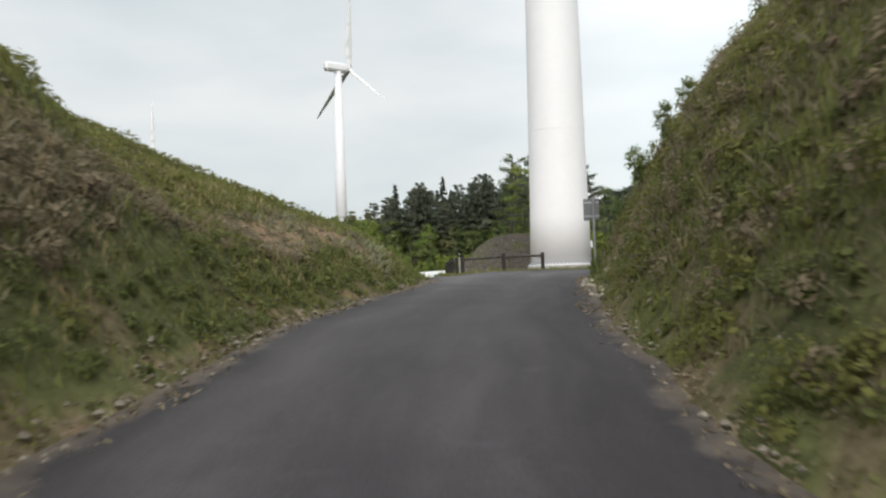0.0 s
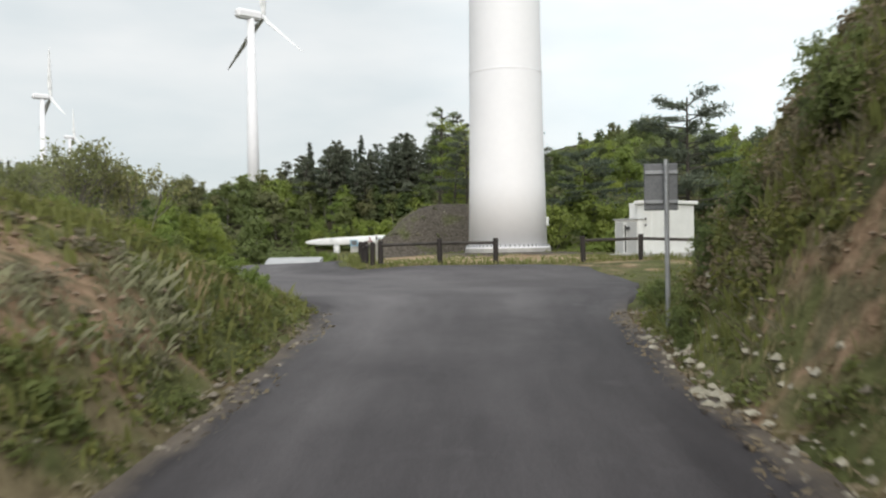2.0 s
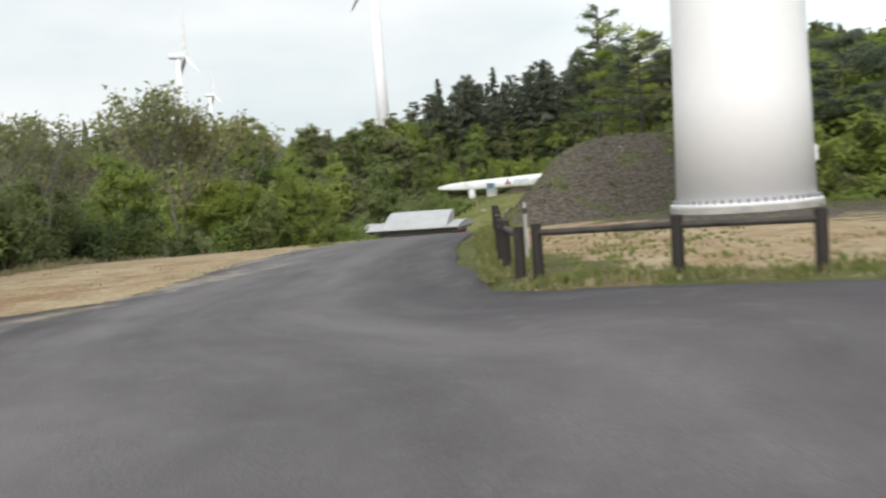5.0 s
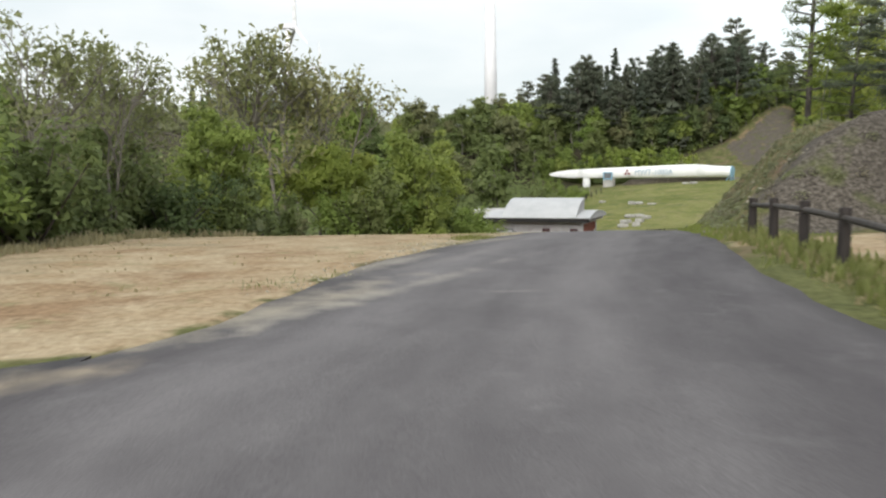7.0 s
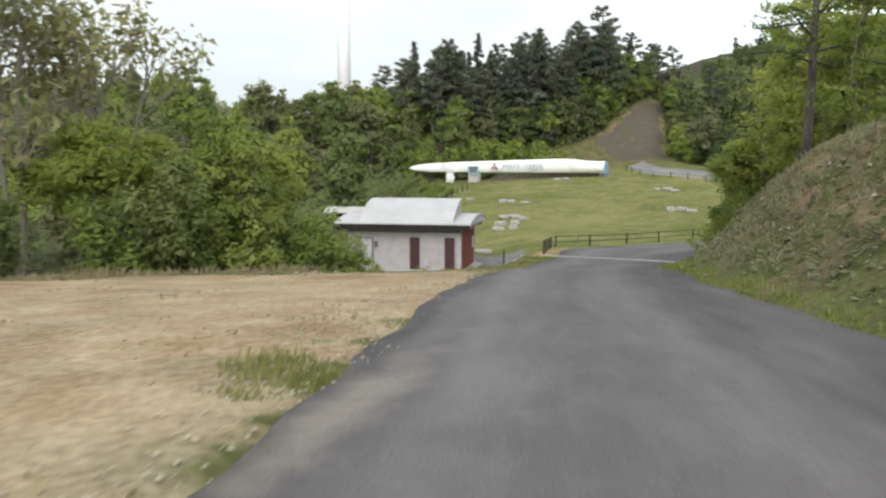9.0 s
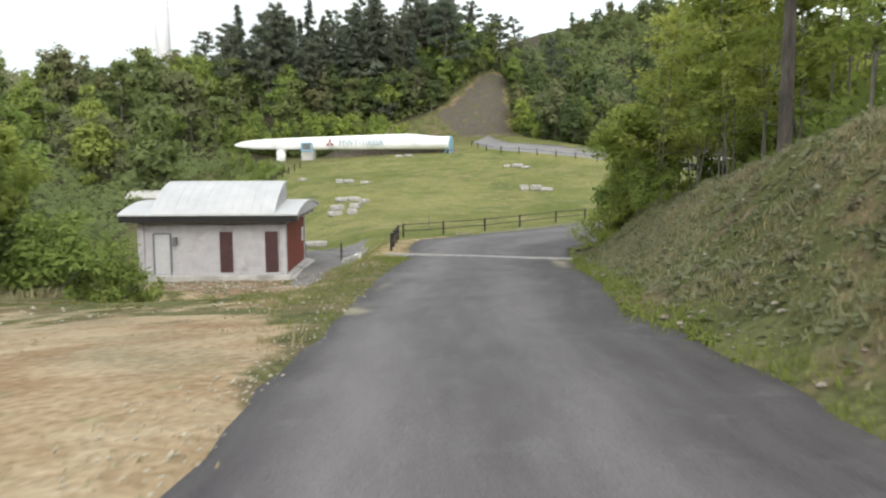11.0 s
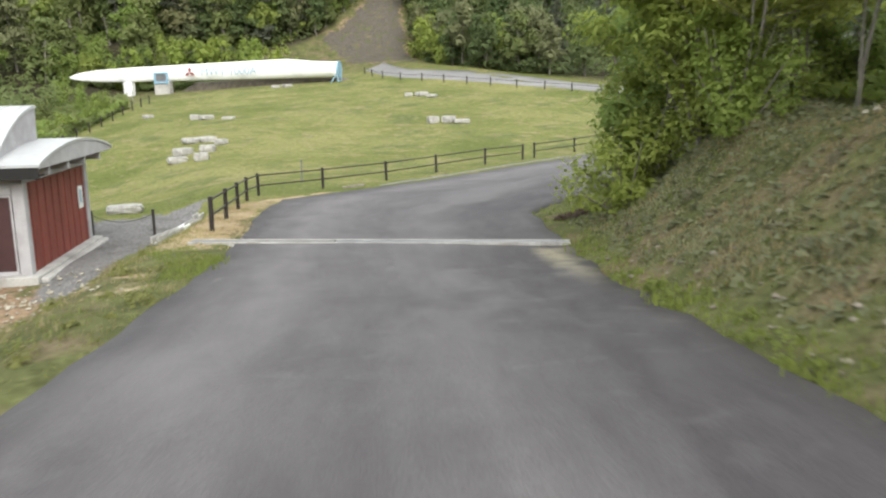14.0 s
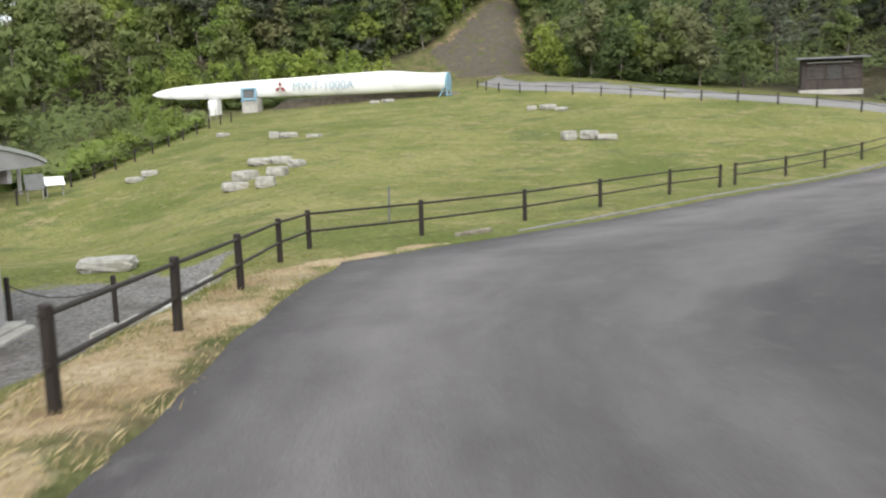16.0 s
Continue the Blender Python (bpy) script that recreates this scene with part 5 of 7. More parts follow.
            grow(np.array([0, 0, -0.3]), d0 / np.linalg.norm(d0), height * 0.36, height * 0.0095, 4)
    centres, normals = np.concatenate(cs), np.concatenate(ns)
    normals = normals / (np.linalg.norm(normals, axis=1, keepdims=True) + 1e-9)
    sides = 4 if leaf < 0.10 and kind != "bare" else 3
    v, f = leaf_cards(centres, normals, leaf, rng, thin, sides=sides)
    axis = centres.mean(0) * (1, 1, 0.75)
    out = centres - axis
    out = out / (np.linalg.norm(out, axis=1, keepdims=True) + 1e-9)
    return limb_mesh(rng, segs), v, f, 0.6 * out + 0.5 * normals + (0, 0, 0.25) + rng.normal(0, 0.16, normals.shape), sides


def soften(me, normals, per):
    """Shades leaf sprays by the rounded form of their crown, so that it reads as one mass."""
    n = np.repeat(normals / (np.linalg.norm(normals, axis=1, keepdims=True) + 1e-9), per, axis=0)
    me.polygons.foreach_set("use_smooth", [True] * len(me.polygons))
    me.normals_split_custom_set_from_vertices(n.tolist())
    return me


def tree_model(name, kind, height, seed, leaf, count, material, bark, label, category, group):
    t = thing(name, (0, 0, 0), label, category, group)
    trunk, v, f, shade, sides = tree_parts(kind, height, seed, leaf, count)
    part("trunk", trunk, bark, t)
    part("crown", soften(mesh_of("crown", v, f, material), shade, sides), material, t)
    return t


USED = set()


def plant(model, x, y, scale=1.0, turn=None, sink=0.05):
    """Stands a tree on the ground; the first one is the model itself."""
    m = pose(*on(x, y, -sink), rz=random.uniform(0, 360) if turn is None else turn)
    if model.name not in USED:
        USED.add(model.name)
        model.matrix_world = m
        model.scale = (scale,) * 3
        return model
    ob = copy_thing(model, m)
    ob.scale = (scale, scale, scale * random.uniform(0.92, 1.08))
    return ob


WOODS = "trees of the wood"
CEDARS = [tree_model("cedar_tree", "cedar", 10, 11 + k, 0.33, 2000, M_LEAF_CEDAR, M_BARK, "dark green pointed cedar tree in the wood", "tree", WOODS) for k in range(2)]
PINES = [tree_model("pine_tree", "pine", 10, 21 + k, 0.30, 2000, M_LEAF_PINE, M_BARK, "dark pine tree with flat layered branches", "tree", WOODS) for k in range(3)]
NEAR_PINES = [tree_model("open_pine_tree", "layered", 8, 25 + k, 0.14, 8000, M_LEAF_PINE, M_BARK, "dark open pine tree above the bank", "tree", WOODS) for k in range(2)]
LEAFY = [tree_model("leafy_tree", "broadleaf", 8, 31 + k, 0.28, 1500, M_LEAF_FRESH, M_BARK_PALE, "bright green leafy tree in spring foliage", "tree", WOODS) for k in range(3)]
MIDDLE = [tree_model("green_tree", "broadleaf", 8, 36 + k, 0.28, 1500, M_LEAF_MID, M_BARK_PALE, "mid green leafy tree on the slope", "tree", WOODS) for k in range(2)]
OLIVE = [tree_model("olive_green_tree", "broadleaf", 8, 41 + k, 0.28, 1500, M_LEAF_OLIVE, M_BARK_PALE, "dull olive green leafy tree", "tree", WOODS) for k in range(2)]
DEEP = [tree_model("deep_green_tree", "broadleaf", 8, 86 + k, 0.26, 1600, M_LEAF_DEEP, M_BARK, "deep green leafy tree in the shaded wood", "tree", WOODS) for k in range(2)]
NEAR_LEAFY = [tree_model("young_leafy_tree", "broadleaf", 6, 46 + k, 0.10, 8000, (M_LEAF_FRESH, M_LEAF_SUNNY)[k], M_BARK_PALE, "young leafy tree with thin pale stems", "tree", WOODS) for k in range(2)]
PALE_PINE = tree_model("pale_pine_tree", "pine", 8, 28, 0.095, 4600, M_LEAF_MID, M_BARK, "grey-green pine with feathery branches", "tree", WOODS)
FINE_SHRUB = tree_model("leafy_bush", "shrub", 3, 66, 0.07, 5000, M_LEAF_SUNNY, M_BARK_PALE, "bright leafy bush beside the bend of the lane", "shrub", "shrubs")
SLENDER = [tree_model("slender_tree", "slender", 9, 81 + k, 0.115, 2600, (M_LEAF_SUNNY, M_LEAF_SUNNY, M_LEAF_YOUNG)[k], M_BARK_PALE, "slender tree with a thin pale stem above the bank", "tree", WOODS) for k in range(3)]
SHRUBS = [tree_model("shrub", "shrub", 3, 51 + k, 0.105, 3300, M_LEAF_MID, M_BARK, "dense green shrub at the wood's edge", "shrub", "shrubs") for k in range(2)]
SHRUBS_F = [tree_model("bright_shrub", "shrub", 3, 61 + k, 0.105, 3300, M_LEAF_FRESH, M_BARK, "bright spring green leafy shrub", "shrub", "shrubs") for k in range(2)]
BARE = [tree_model("budding_tree", "bare", 7, 71 + k, 0.09, 1540, M_LEAF_BUD, M_BARK_PALE, "half-bare budding tree with thin grey twigs", "tree", WOODS) for k in range(2)]

SUNLIT = tree_model("sunlit_shrub", "shrub", 3, 70, 0.15, 2600, M_LEAF_SUNNY, M_BARK_PALE, "rounded light green bush in fresh leaf before the dark wood", "shrub", "shrubs")
SHADY = tree_model("shady_shrub", "shrub", 3, 69, 0.095, 3600, M_LEAF_DEEP, M_BARK, "dark dull green shrub at the thicket's edge", "shrub", "shrubs")

rnd = random.Random(5)


def grove(models, n, area, scale, keep=None, apart=1.6):
    """Plants n trees at random over an area, apart from one another."""
    x0, x1, y0, y1 = area
    placed, tries = [], 0
    while len(placed) < n and tries < n * 40:
        tries += 1
        x, y, s = rnd.uniform(x0, x1), rnd.uniform(y0, y1), rnd.uniform(*scale)
        if keep and not keep(x, y):
            continue
        if any((x - a) ** 2 + (y - b) ** 2 < (apart * min(s, q)) ** 2 for a, b, q in placed):
            continue
        placed.append((x, y, s))
        plant(rnd.choice(models), x, y, s)


def scar(x, y):
    """The bare slip and the grass beside it, where no tree stands."""
    return float(scar_depth(x, y)) > -1.3 or (50 < x < 63 and y < 195.5) or (y < 186 - 0.7 * (x - 62) and x < 70)


def past_lane(x, y):
    return x > float(far_edge(y)) and not scar(x, y) and not (x < 89 and abs(y - 151) < 6)


# wood behind the displayed blade
grove(PINES + PINES + CEDARS, 62, (30, 72, 197, 222), (1.1, 1.6), lambda x, y: not scar(x, y))
plant(CEDARS[0], 54.5, 198, 2.05)
plant(CEDARS[1], 40, 203, 1.6)
grove(PINES + MIDDLE, 22, (66, 98, 202, 224), (1.0, 1.35), lambda x, y: not scar(x, y))
grove(MIDDLE + OLIVE + DEEP, 70, (80, 150, 200, 268), (0.5, 0.75))
grove(DEEP + MIDDLE + OLIVE + LEAFY, 50, (22, 74, 189, 204), (0.6, 1.0), lambda x, y: y > 199 - 0.24 * (x - 22) and not scar(x, y))
for x, y, s in ((42.5, 187.5, 0.66), (46, 185.6, 0.78), (49.5, 183.5, 0.64), (52.5, 181.8, 0.5), (37.4, 187.6, 0.6), (70.9, 176.5, 0.6), (71.6, 181.0, 0.72)):
    plant(SUNLIT, x, y, 2.3 * s)
for x, y, q in ((33.5, 190.5, 1.2), (36.0, 189.0, 1.1), (38.6, 188.6, 1.3), (40.6, 186.6, 0.9), (44.4, 188.6, 1.4), (47.6, 187.6, 1.5), (31.0, 192.4, 1.3), (50.6, 185.6, 1.1), (35.0, 193.0, 1.6), (41.5, 191.0, 1.6)):
    plant((SHRUBS + SHRUBS_F)[int(x * 2) % 4], x, y, q)
grove(OLIVE + MIDDLE + LEAFY, 60, (-40, 30, 146, 232), (0.8, 1.35), lambda x, y: x < 16 + 0.32 * (y - 146) and x < 26 + 0.2 * (y - 190))
grove(OLIVE + MIDDLE, 40, (-50, 44, 226, 290), (0.75, 1.05))
grove(CEDARS, 44, (-75, -8, 250, 285), (0.75, 0.95))
grove(OLIVE + MIDDLE + LEAFY + CEDARS, 46, (4, 42, 190, 240), (0.7, 1.1), lambda x, y: y > 196 - 0.2 * (x - 10) or x < 24)
for k in range(9):
    plant((MIDDLE + LEAFY)[k % 5], 62.2 + 1.75 * k, 194.4 + 0.84 * k + 0.3 * (k % 3), (0.5, 0.62, 0.45)[k % 3])
for k in range(7):
    y = 180 + 3.1 * k
    plant((LEAFY + MIDDLE)[k % 5], float(far_edge(y)) + 1.2, y, (0.42, 0.55, 0.5)[k % 3])
# wood on the slope beyond the far lane
grove(DEEP + DEEP + OLIVE + MIDDLE + LEAFY[:1], 30, (66, 92, 150, 202), (0.55, 0.9), lambda x, y: past_lane(x, y) and x < far_edge(y) + 6)
grove(DEEP + DEEP + MIDDLE + CEDARS + CEDARS, 56, (72, 120, 120, 202), (0.75, 1.1), lambda x, y: past_lane(x, y) and x > far_edge(y) + 4)
grove(CEDARS + PINES, 16, (84, 120, 130, 200), (0.75, 1.05), past_lane)
plant(LEAFY[2], 73.2, 169, 0.7)
# thicket left of the sandy field and round the side road
def thicket(y):
    return float(np.interp(y, (40, 75, 85, 89, 92, 98, 104, 116, 140), (-1.0, -1.0, 1.2, 4, 9.0, 11.5, 12.0, 11.0, 14)))


def in_thicket(x, y):
    return x < thicket(y) - 0.6


grove(SHRUBS + [SHADY, SHADY] + SHRUBS_F[:1], 30, (-9, 12, 56, 106), (0.75, 1.25), lambda x, y: in_thicket(x, y) and x > thicket(y) - 4, 1.2)
grove(LEAFY + MIDDLE + OLIVE, 40, (-24, 8, 58, 122), (0.45, 0.7), lambda x, y: x < thicket(y) - 3)
for x, y, s in ((2.6, 93.5, 1.0), (4.6, 97, 1.0), (-0.8, 84, 1.0), (8.0, 94.2, 0.98), (6.2, 94.6, 0.92), (9.4, 97.4, 0.85)):
    plant(NEAR_LEAFY[int(y) % 2], x, y, s)
for x, y, s in ((0.7, 92.8, 2.0), (-1.6, 93.0, 1.9), (3.4, 94.6, 1.6), (-2.6, 77.6, 1.1), (-4.4, 79.0, 1.1)):
    plant(BARE[int(x) % 2], x, y, s)
for x, y, s in ((8.4, 93.2, 0.95), (6.0, 92.8, 1.0), (10.6, 95.4, 0.85), (12.4, 96.4, 0.62), (13.2, 97.6, 0.5), (11.2, 98.5, 0.8), (4.2, 91.5, 1.0), (11.6, 102, 0.7)):
    plant(SHRUBS_F[int(x) % 2], x, y, s)
for x, y, s in ((-2.5, 70, 1.02), (-4, 62, 0.95), (-6, 66, 0.9), (-2.2, 75, 1.0), (-9, 60, 0.85)):
    plant(BARE[int(y) % 2], x, y, s)
grove(SHRUBS + OLIVE, 24, (-48, -4, 54, 75), (0.7, 1.0))
# trees behind the cabinet and above the bank
for x, y, s in ((32.2, 62.3, 1.1), (36.2, 59.2, 0.86), (39.5, 60, 0.8), (43, 57, 0.85), (27.8, 65.5, 0.8), (29, 74, 0.75), (24.5, 76, 0.7)):
    plant(NEAR_PINES[int(x) % 2], x, y, s)
grove(NEAR_PINES, 6, (36, 56, 54, 70), (0.7, 0.9))
grove(MIDDLE + LEAFY + OLIVE, 30, (22, 52, 62, 80), (0.35, 0.6), lambda x, y: x - float(right_edge(y)) > 8 and y > 64)
grove(SHRUBS + SHRUBS_F + SHRUBS_F, 11, (23, 29, 57, 67), (0.7, 1.15), lambda x, y: y > 60 - 0.3 * (x - 27) and y > 56.5, 1.1)
grove([SHADY, SHADY] + SHRUBS, 21, (29, 52, 57, 67), (0.7, 1.1), lambda x, y: y > 60 - 0.3 * (x - 27) and y > 56.5, 1.1)
grove(NEAR_LEAFY + SLENDER, 5, (26, 42, 80, 99), (0.6, 0.9), lambda x, y: x - float(right_edge(y)) > 9.0)
grove(SHRUBS_F, 22, (23, 38, 78, 98), (0.45, 0.85), lambda x, y: 6.6 < x - float(right_edge(y)) < 11, 1.0)
for x, y, s in ((31.6, 94.2, 0.8), (30.2, 91.4, 0.95), (28.9, 88.4, 0.85), (30.6, 89.0, 1.1), (32.9, 96.4, 0.7), (27.6, 85.0, 1.0),
                (32.6, 92.4, 0.8), (24.6, 81.4, 0.75), (33.4, 98.0, 0.75), (34.6, 95.0, 0.9), (29.6, 86.4, 0.9), (33.6, 100.6, 0.85), (35.2, 98.4, 1.0), (31.4, 96.2, 0.8), (29.4, 90.2, 0.8), (28.0, 86.6, 0.75)):
    plant(SLENDER[int(x * 10 + y) % 3], x, y, s)
plant(PALE_PINE, 24.9, 83.6, 1.3)
plant(PALE_PINE, 24.6, 79.6, 0.8)
plant(NEAR_LEAFY[0], 32.2, 99.4, 0.8)
plant(NEAR_LEAFY[1], 33.6, 100.4, 0.9)
plant(NEAR_LEAFY[0], 35.0, 100.0, 0.9)
plant(NEAR_LEAFY[1], 31.4, 97.4, 0.75)
plant(FINE_SHRUB, 31.0, 99.0, 0.72)
plant(FINE_SHRUB, 32.4, 100.2, 0.9)
plant(FINE_SHRUB, 31.6, 97.6, 0.85)
plant(FINE_SHRUB, 30.9, 96.2, 0.7)
plant(FINE_SHRUB, 34.0, 101.4, 0.9)
# growth on top of the cutting
plant(SHRUBS[0], 12.6, 25.5, 0.36)
plant(SHRUBS[1], 11.9, 24.0, 0.35)
plant(BARE[1], 12.9, 26.6, 0.28)
plant(SHRUBS_F[0], 7.0, 36.3, 0.15)
plant(SHRUBS_F[0], 6.9, 34.9, 0.13)
plant(SHRUBS[0], 11.4, 29.0, 0.3)
plant(SHRUBS[1], 11.0, 27.2, 0.26)
for x, y, q in ((6.3, 33.6, 0.13), (6.7, 34.6, 0.13), (5.6, 32.6, 0.12)):
    plant(SHRUBS_F[int(x * 10) % 2], x, y, q)
plant(SHRUBS[0], 13.4, 27.4, 0.26)
for x, y, q in ((12.3, 33.5, 0.13), (12.0, 32.8, 0.15), (12.7, 34.3, 0.11), (10.7, 30.5, 0.15), (11.0, 30.9, 0.17), (11.4, 30.3, 0.2), (11.5, 31.2, 0.18)):
    plant(SHRUBS[int(x * 10) % 2], x, y, q)
plant(SHRUBS[1], 12.2, 28.4, 0.3)
plant(SHRUBS_F[1], 12.8, 34.4, 0.13)
plant(SHRUBS[0], 14.0, 34.0, 0.2)
plant(SHRUBS[1], 13.2, 33.2, 0.2)
for x, y, q in ((24.5, 153, 0.5), (26.5, 157, 0.55), (28.4, 160.5, 0.5), (30.0, 164.5, 0.6), (29.4, 168, 0.6), (26.6, 170, 0.8), (28.6, 176, 0.8), (26, 166, 0.7)):
    plant((SHRUBS_F + SHRUBS)[int(y) % 4], x, y, q * 1.25)


# ---- loose stones, boards and furniture of the meadow ----
def boulder(bm, c, s, seed, cuts=2):
    """A squared, worn block of stone."""
    r = random.Random(seed)
    bmesh.ops.create_cube(bm, size=1.0)
    bmesh.ops.subdivide_edges(bm, edges=bm.edges[:], cuts=cuts, use_grid_fill=True)
    for v in bm.verts:
        p = v.co.copy()
        n = 1 - 0.16 * max(0.0, (p.length - 0.5) / 0.37)
        p = p * n + Vector((r.uniform(-1, 1), r.uniform(-1, 1), r.uniform(-1, 1))) * 0.035
        v.co = Vector((p.x * s[0], p.y * s[1], (p.z + 0.5) * s[2])) + Vector(c)
    return bm


STONES = [(26.4, 144.7, 0.9, 0.36), (27.2, 145.5, 0.95, 0.4), (33.0, 158.6, 0.9, 0.4), (35.6, 153.8, 0.8, 0.62), (36.4, 153.4, 1.2, 0.5), (37.8, 152.2, 1.1, 0.28),
          (30.1, 135.9, 1.25, 0.5), (30.9, 137.9, 1.2, 0.62), (31.2, 134.8, 0.95, 0.62), (32.2, 141.2, 1.2, 0.5), (32.3, 137.6, 1.0, 0.6), (33.2, 141.0, 1.2, 0.5), (33.7, 139.6, 0.9, 0.5),
          (48.0, 170.5, 1.0, 0.5), (48.9, 169.6, 1.1, 0.55), (54.6, 153.9, 0.8, 0.6), (55.6, 153.3, 1.2, 0.7), (55.9, 151.9, 1.2, 0.5),
          (48.7, 138.9, 0.9, 0.85), (49.7, 138.4, 1.1, 0.85), (50.4, 137.8, 1.3, 0.5)]
for k, (x, y, w, h) in enumerate(STONES):
    st = new("seat_stone", mesh_of("seat_stone", [], [], M_STONE))
    b = boulder(B(), (0, 0, 0), (w * 0.92, w * 0.7, h * (0.62 if k > 12 else 0.78)), 100 + k)
    bmesh.ops.recalc_face_normals(b, faces=b.faces)
    b.to_mesh(st.data)
    b.free()
    st.matrix_world = pose(*on(x, y, -0.05), rz=(37 * k) % 90 - 45)
    tagged(st, "pale squared granite block lying on the meadow", "stone", "stone seats")
slab = new("flat_stone", mesh_of("flat_stone", [], [], M_STONE))
b = boulder(B(), (0, 0, 0), (1.35, 0.8, 0.34), 77, 3)
bmesh.ops.recalc_face_normals(b, faces=b.faces)
b.to_mesh(slab.data)
b.free()
slab.matrix_world = pose(*on(24.5, 120.0, -0.04), rz=-15)
tagged(slab, "low flat pale stone slab on the grass", "stone")


def writing(text, size, material, parent, place):
    cu = bpy.data.curves.new("lettering", "FONT")
    cu.body, cu.size, cu.align_x, cu.align_y, cu.extrude = text, size, "LEFT", "CENTER", 0.004
    tmp = bpy.data.objects.new("lettering", cu)
    scene.collection.objects.link(tmp)
    dg = bpy.context.evaluated_depsgraph_get()
    me = bpy.data.meshes.new_from_object(tmp.evaluated_get(dg))
    bpy.data.objects.remove(tmp)
    me.materials.append(material)
    o = new("lettering", me)
    o.parent = parent
    o.matrix_local = place
    return o


BLADE = bpy.data.objects["rotor_blade"]
# the mark and the letters stand on the side that faces the lane; local x runs from root to tip, so they are turned round
FACE = pose(0, 0, 0, 90, 0, 180)
tagged(writing("MWT-1000A", 1.15, M_LETTER, BLADE, Matrix.Translation((14.9, 0.64, 1.30)) @ FACE), "blue-grey painted capital letters")
b = B()
for a in (90, 210, 330):
    c, s = math.cos(math.radians(a)), math.sin(math.radians(a))
    u, v = math.cos(math.radians(a + 30)), math.sin(math.radians(a + 30))
    p, q = math.cos(math.radians(a - 30)), math.sin(math.radians(a - 30))
    b.faces.new([b.verts.new(w) for w in ((0, 0, 0), (0.36 * p, 0.36 * q, 0), (0.62 * c, 0.62 * s, 0), (0.36 * u, 0.36 * v, 0))])
mark = part("mark", b, M_LOGO, BLADE, "dark red mark of three diamonds")
mark.matrix_local = Matrix.Translation((16.1, 0.64, 1.28)) @ FACE


def board(x, y, turn, label, w=0.9, h=0.6, z=0.75, lean=35, face=None):
    t = thing("information_board", on(x, y), label, "information board", "information boards", turn)
    for sx in (-1, 1):
        b = B()
        rod(b, (sx * w * 0.4, 0, -0.2), (sx * w * 0.4, 0, z), 0.03)
        part("leg", b, M_GALV, t)
    b = B()
    box(b, (0, 0, z + 0.1), (w, 0.04, h), pose(0, 0, 0) @ Matrix.Translation((0, 0, z + 0.1)) @ pose(0, 0, 0, -lean, 0, 0) @ Matrix.Translation((0, 0, -z - 0.1)), 0.01)
    part("panel", b, face or M_GRP_WHITE, t, "dull grey panel" if face else "white panel")
    return t


board(21.7, 145.2, 15, "grey weathered information board on two legs", 0.9, 0.8, 0.8, 10, M_SIGN_BACK)
board(22.6, 145.5, 10, "white sloping information board on two legs", 0.95, 0.7, 0.7, 55)
board(34.9, 177.0, 20, "white notice board on tall legs beside the blade", 0.75, 0.75, 1.25, 0)


def hut():
    t = thing("wooden_hut", on(81.0, 151.5, 0.0), "dark wooden hut with flat overhanging roof", "hut", turn=-42)
    for nm, c, s in (("wall", (0, -1.5, 1.5), (4.4, 0.12, 2.5)), ("wall", (0, 1.5, 1.5), (4.4, 0.12, 2.5)), ("wall", (-2.2, 0, 1.5), (0.12, 2.88, 2.5)), ("wall", (2.2, 0, 1.5), (0.12, 2.88, 2.5))):
        b = B()
        box(b, c, s)
        part(nm, b, M_HUT, t)
    b = B()
    box(b, (0, -0.1, 2.86), (5.4, 4.0, 0.14), pose(0, 0, 0, 3, 0, 0), 0.02)
    part("roof", b, M_SIGN_BACK, t)
    b = B()
    box(b, (0, -0.1, 0.05), (4.7, 3.4, 0.45), bevel=0.02)
    part("plinth", b, M_CONCRETE, t, "pale concrete plinth")
    for x, w, m in ((-1.2, 1.2, M_RAIL), (0.2, 1.0, M_DARK), (1.4, 1.0, M_RAIL)):
        b = B()
        box(b, (x, -1.58, 1.65), (w, 0.06, 1.1), bevel=0.01)
        part("shutter", b, m, t)
    b = B()
    box(b, (-0.2, -1.7, 2.42), (3.4, 0.3, 0.06), bevel=0.01)
    part("awning", b, M_CONCRETE, t)
    return t


hut()


def shelter():
    t = thing("picnic_shelter", on(18.3, 147.5), "open shelter with curved pale roof beside the meadow", "shelter", turn=-20)
    for x in (-2.2, 2.2):
        for y in (-1.4, 1.4):
            b = B()
            box(b, (x, y, 0.75), (0.16, 0.16, 2.1), bevel=0.01)
            part("post", b, M_WALL_WHITE, t)
    b = B()
    n, rows = 12, []
    for off in (0, 0.1):
        for x in (-2.9, 2.9):
            rows.append([b.verts.new((x, -2.0 + 4.0 * k / n, 1.75 + 0.5 * math.sin(math.pi * k / n) + off)) for k in range(n + 1)])
    a0, a1, u0, u1 = rows
    for k in range(n):
        for f in ((u0[k], u1[k], u1[k + 1], u0[k + 1]), (a0[k], a0[k + 1], a1[k + 1], a1[k]), (a0[k], u0[k], u0[k + 1], a0[k + 1]), (a1[k], a1[k + 1], u1[k + 1], u1[k])):
            b.faces.new(f)
    b.faces.new((a0[0], a1[0], u1[0], u0[0]))
    b.faces.new((a0[n], u0[n], u1[n], a1[n]))
    part("roof", b, M_CONCRETE, t, "pale grey curved roof")
    for y in (-1.4, 1.4):
        b = B()
        box(b, (0, y, 1.82), (4.8, 0.12, 0.16))
        part("beam", b, M_WALL_WHITE, t)
    return t


shelter()


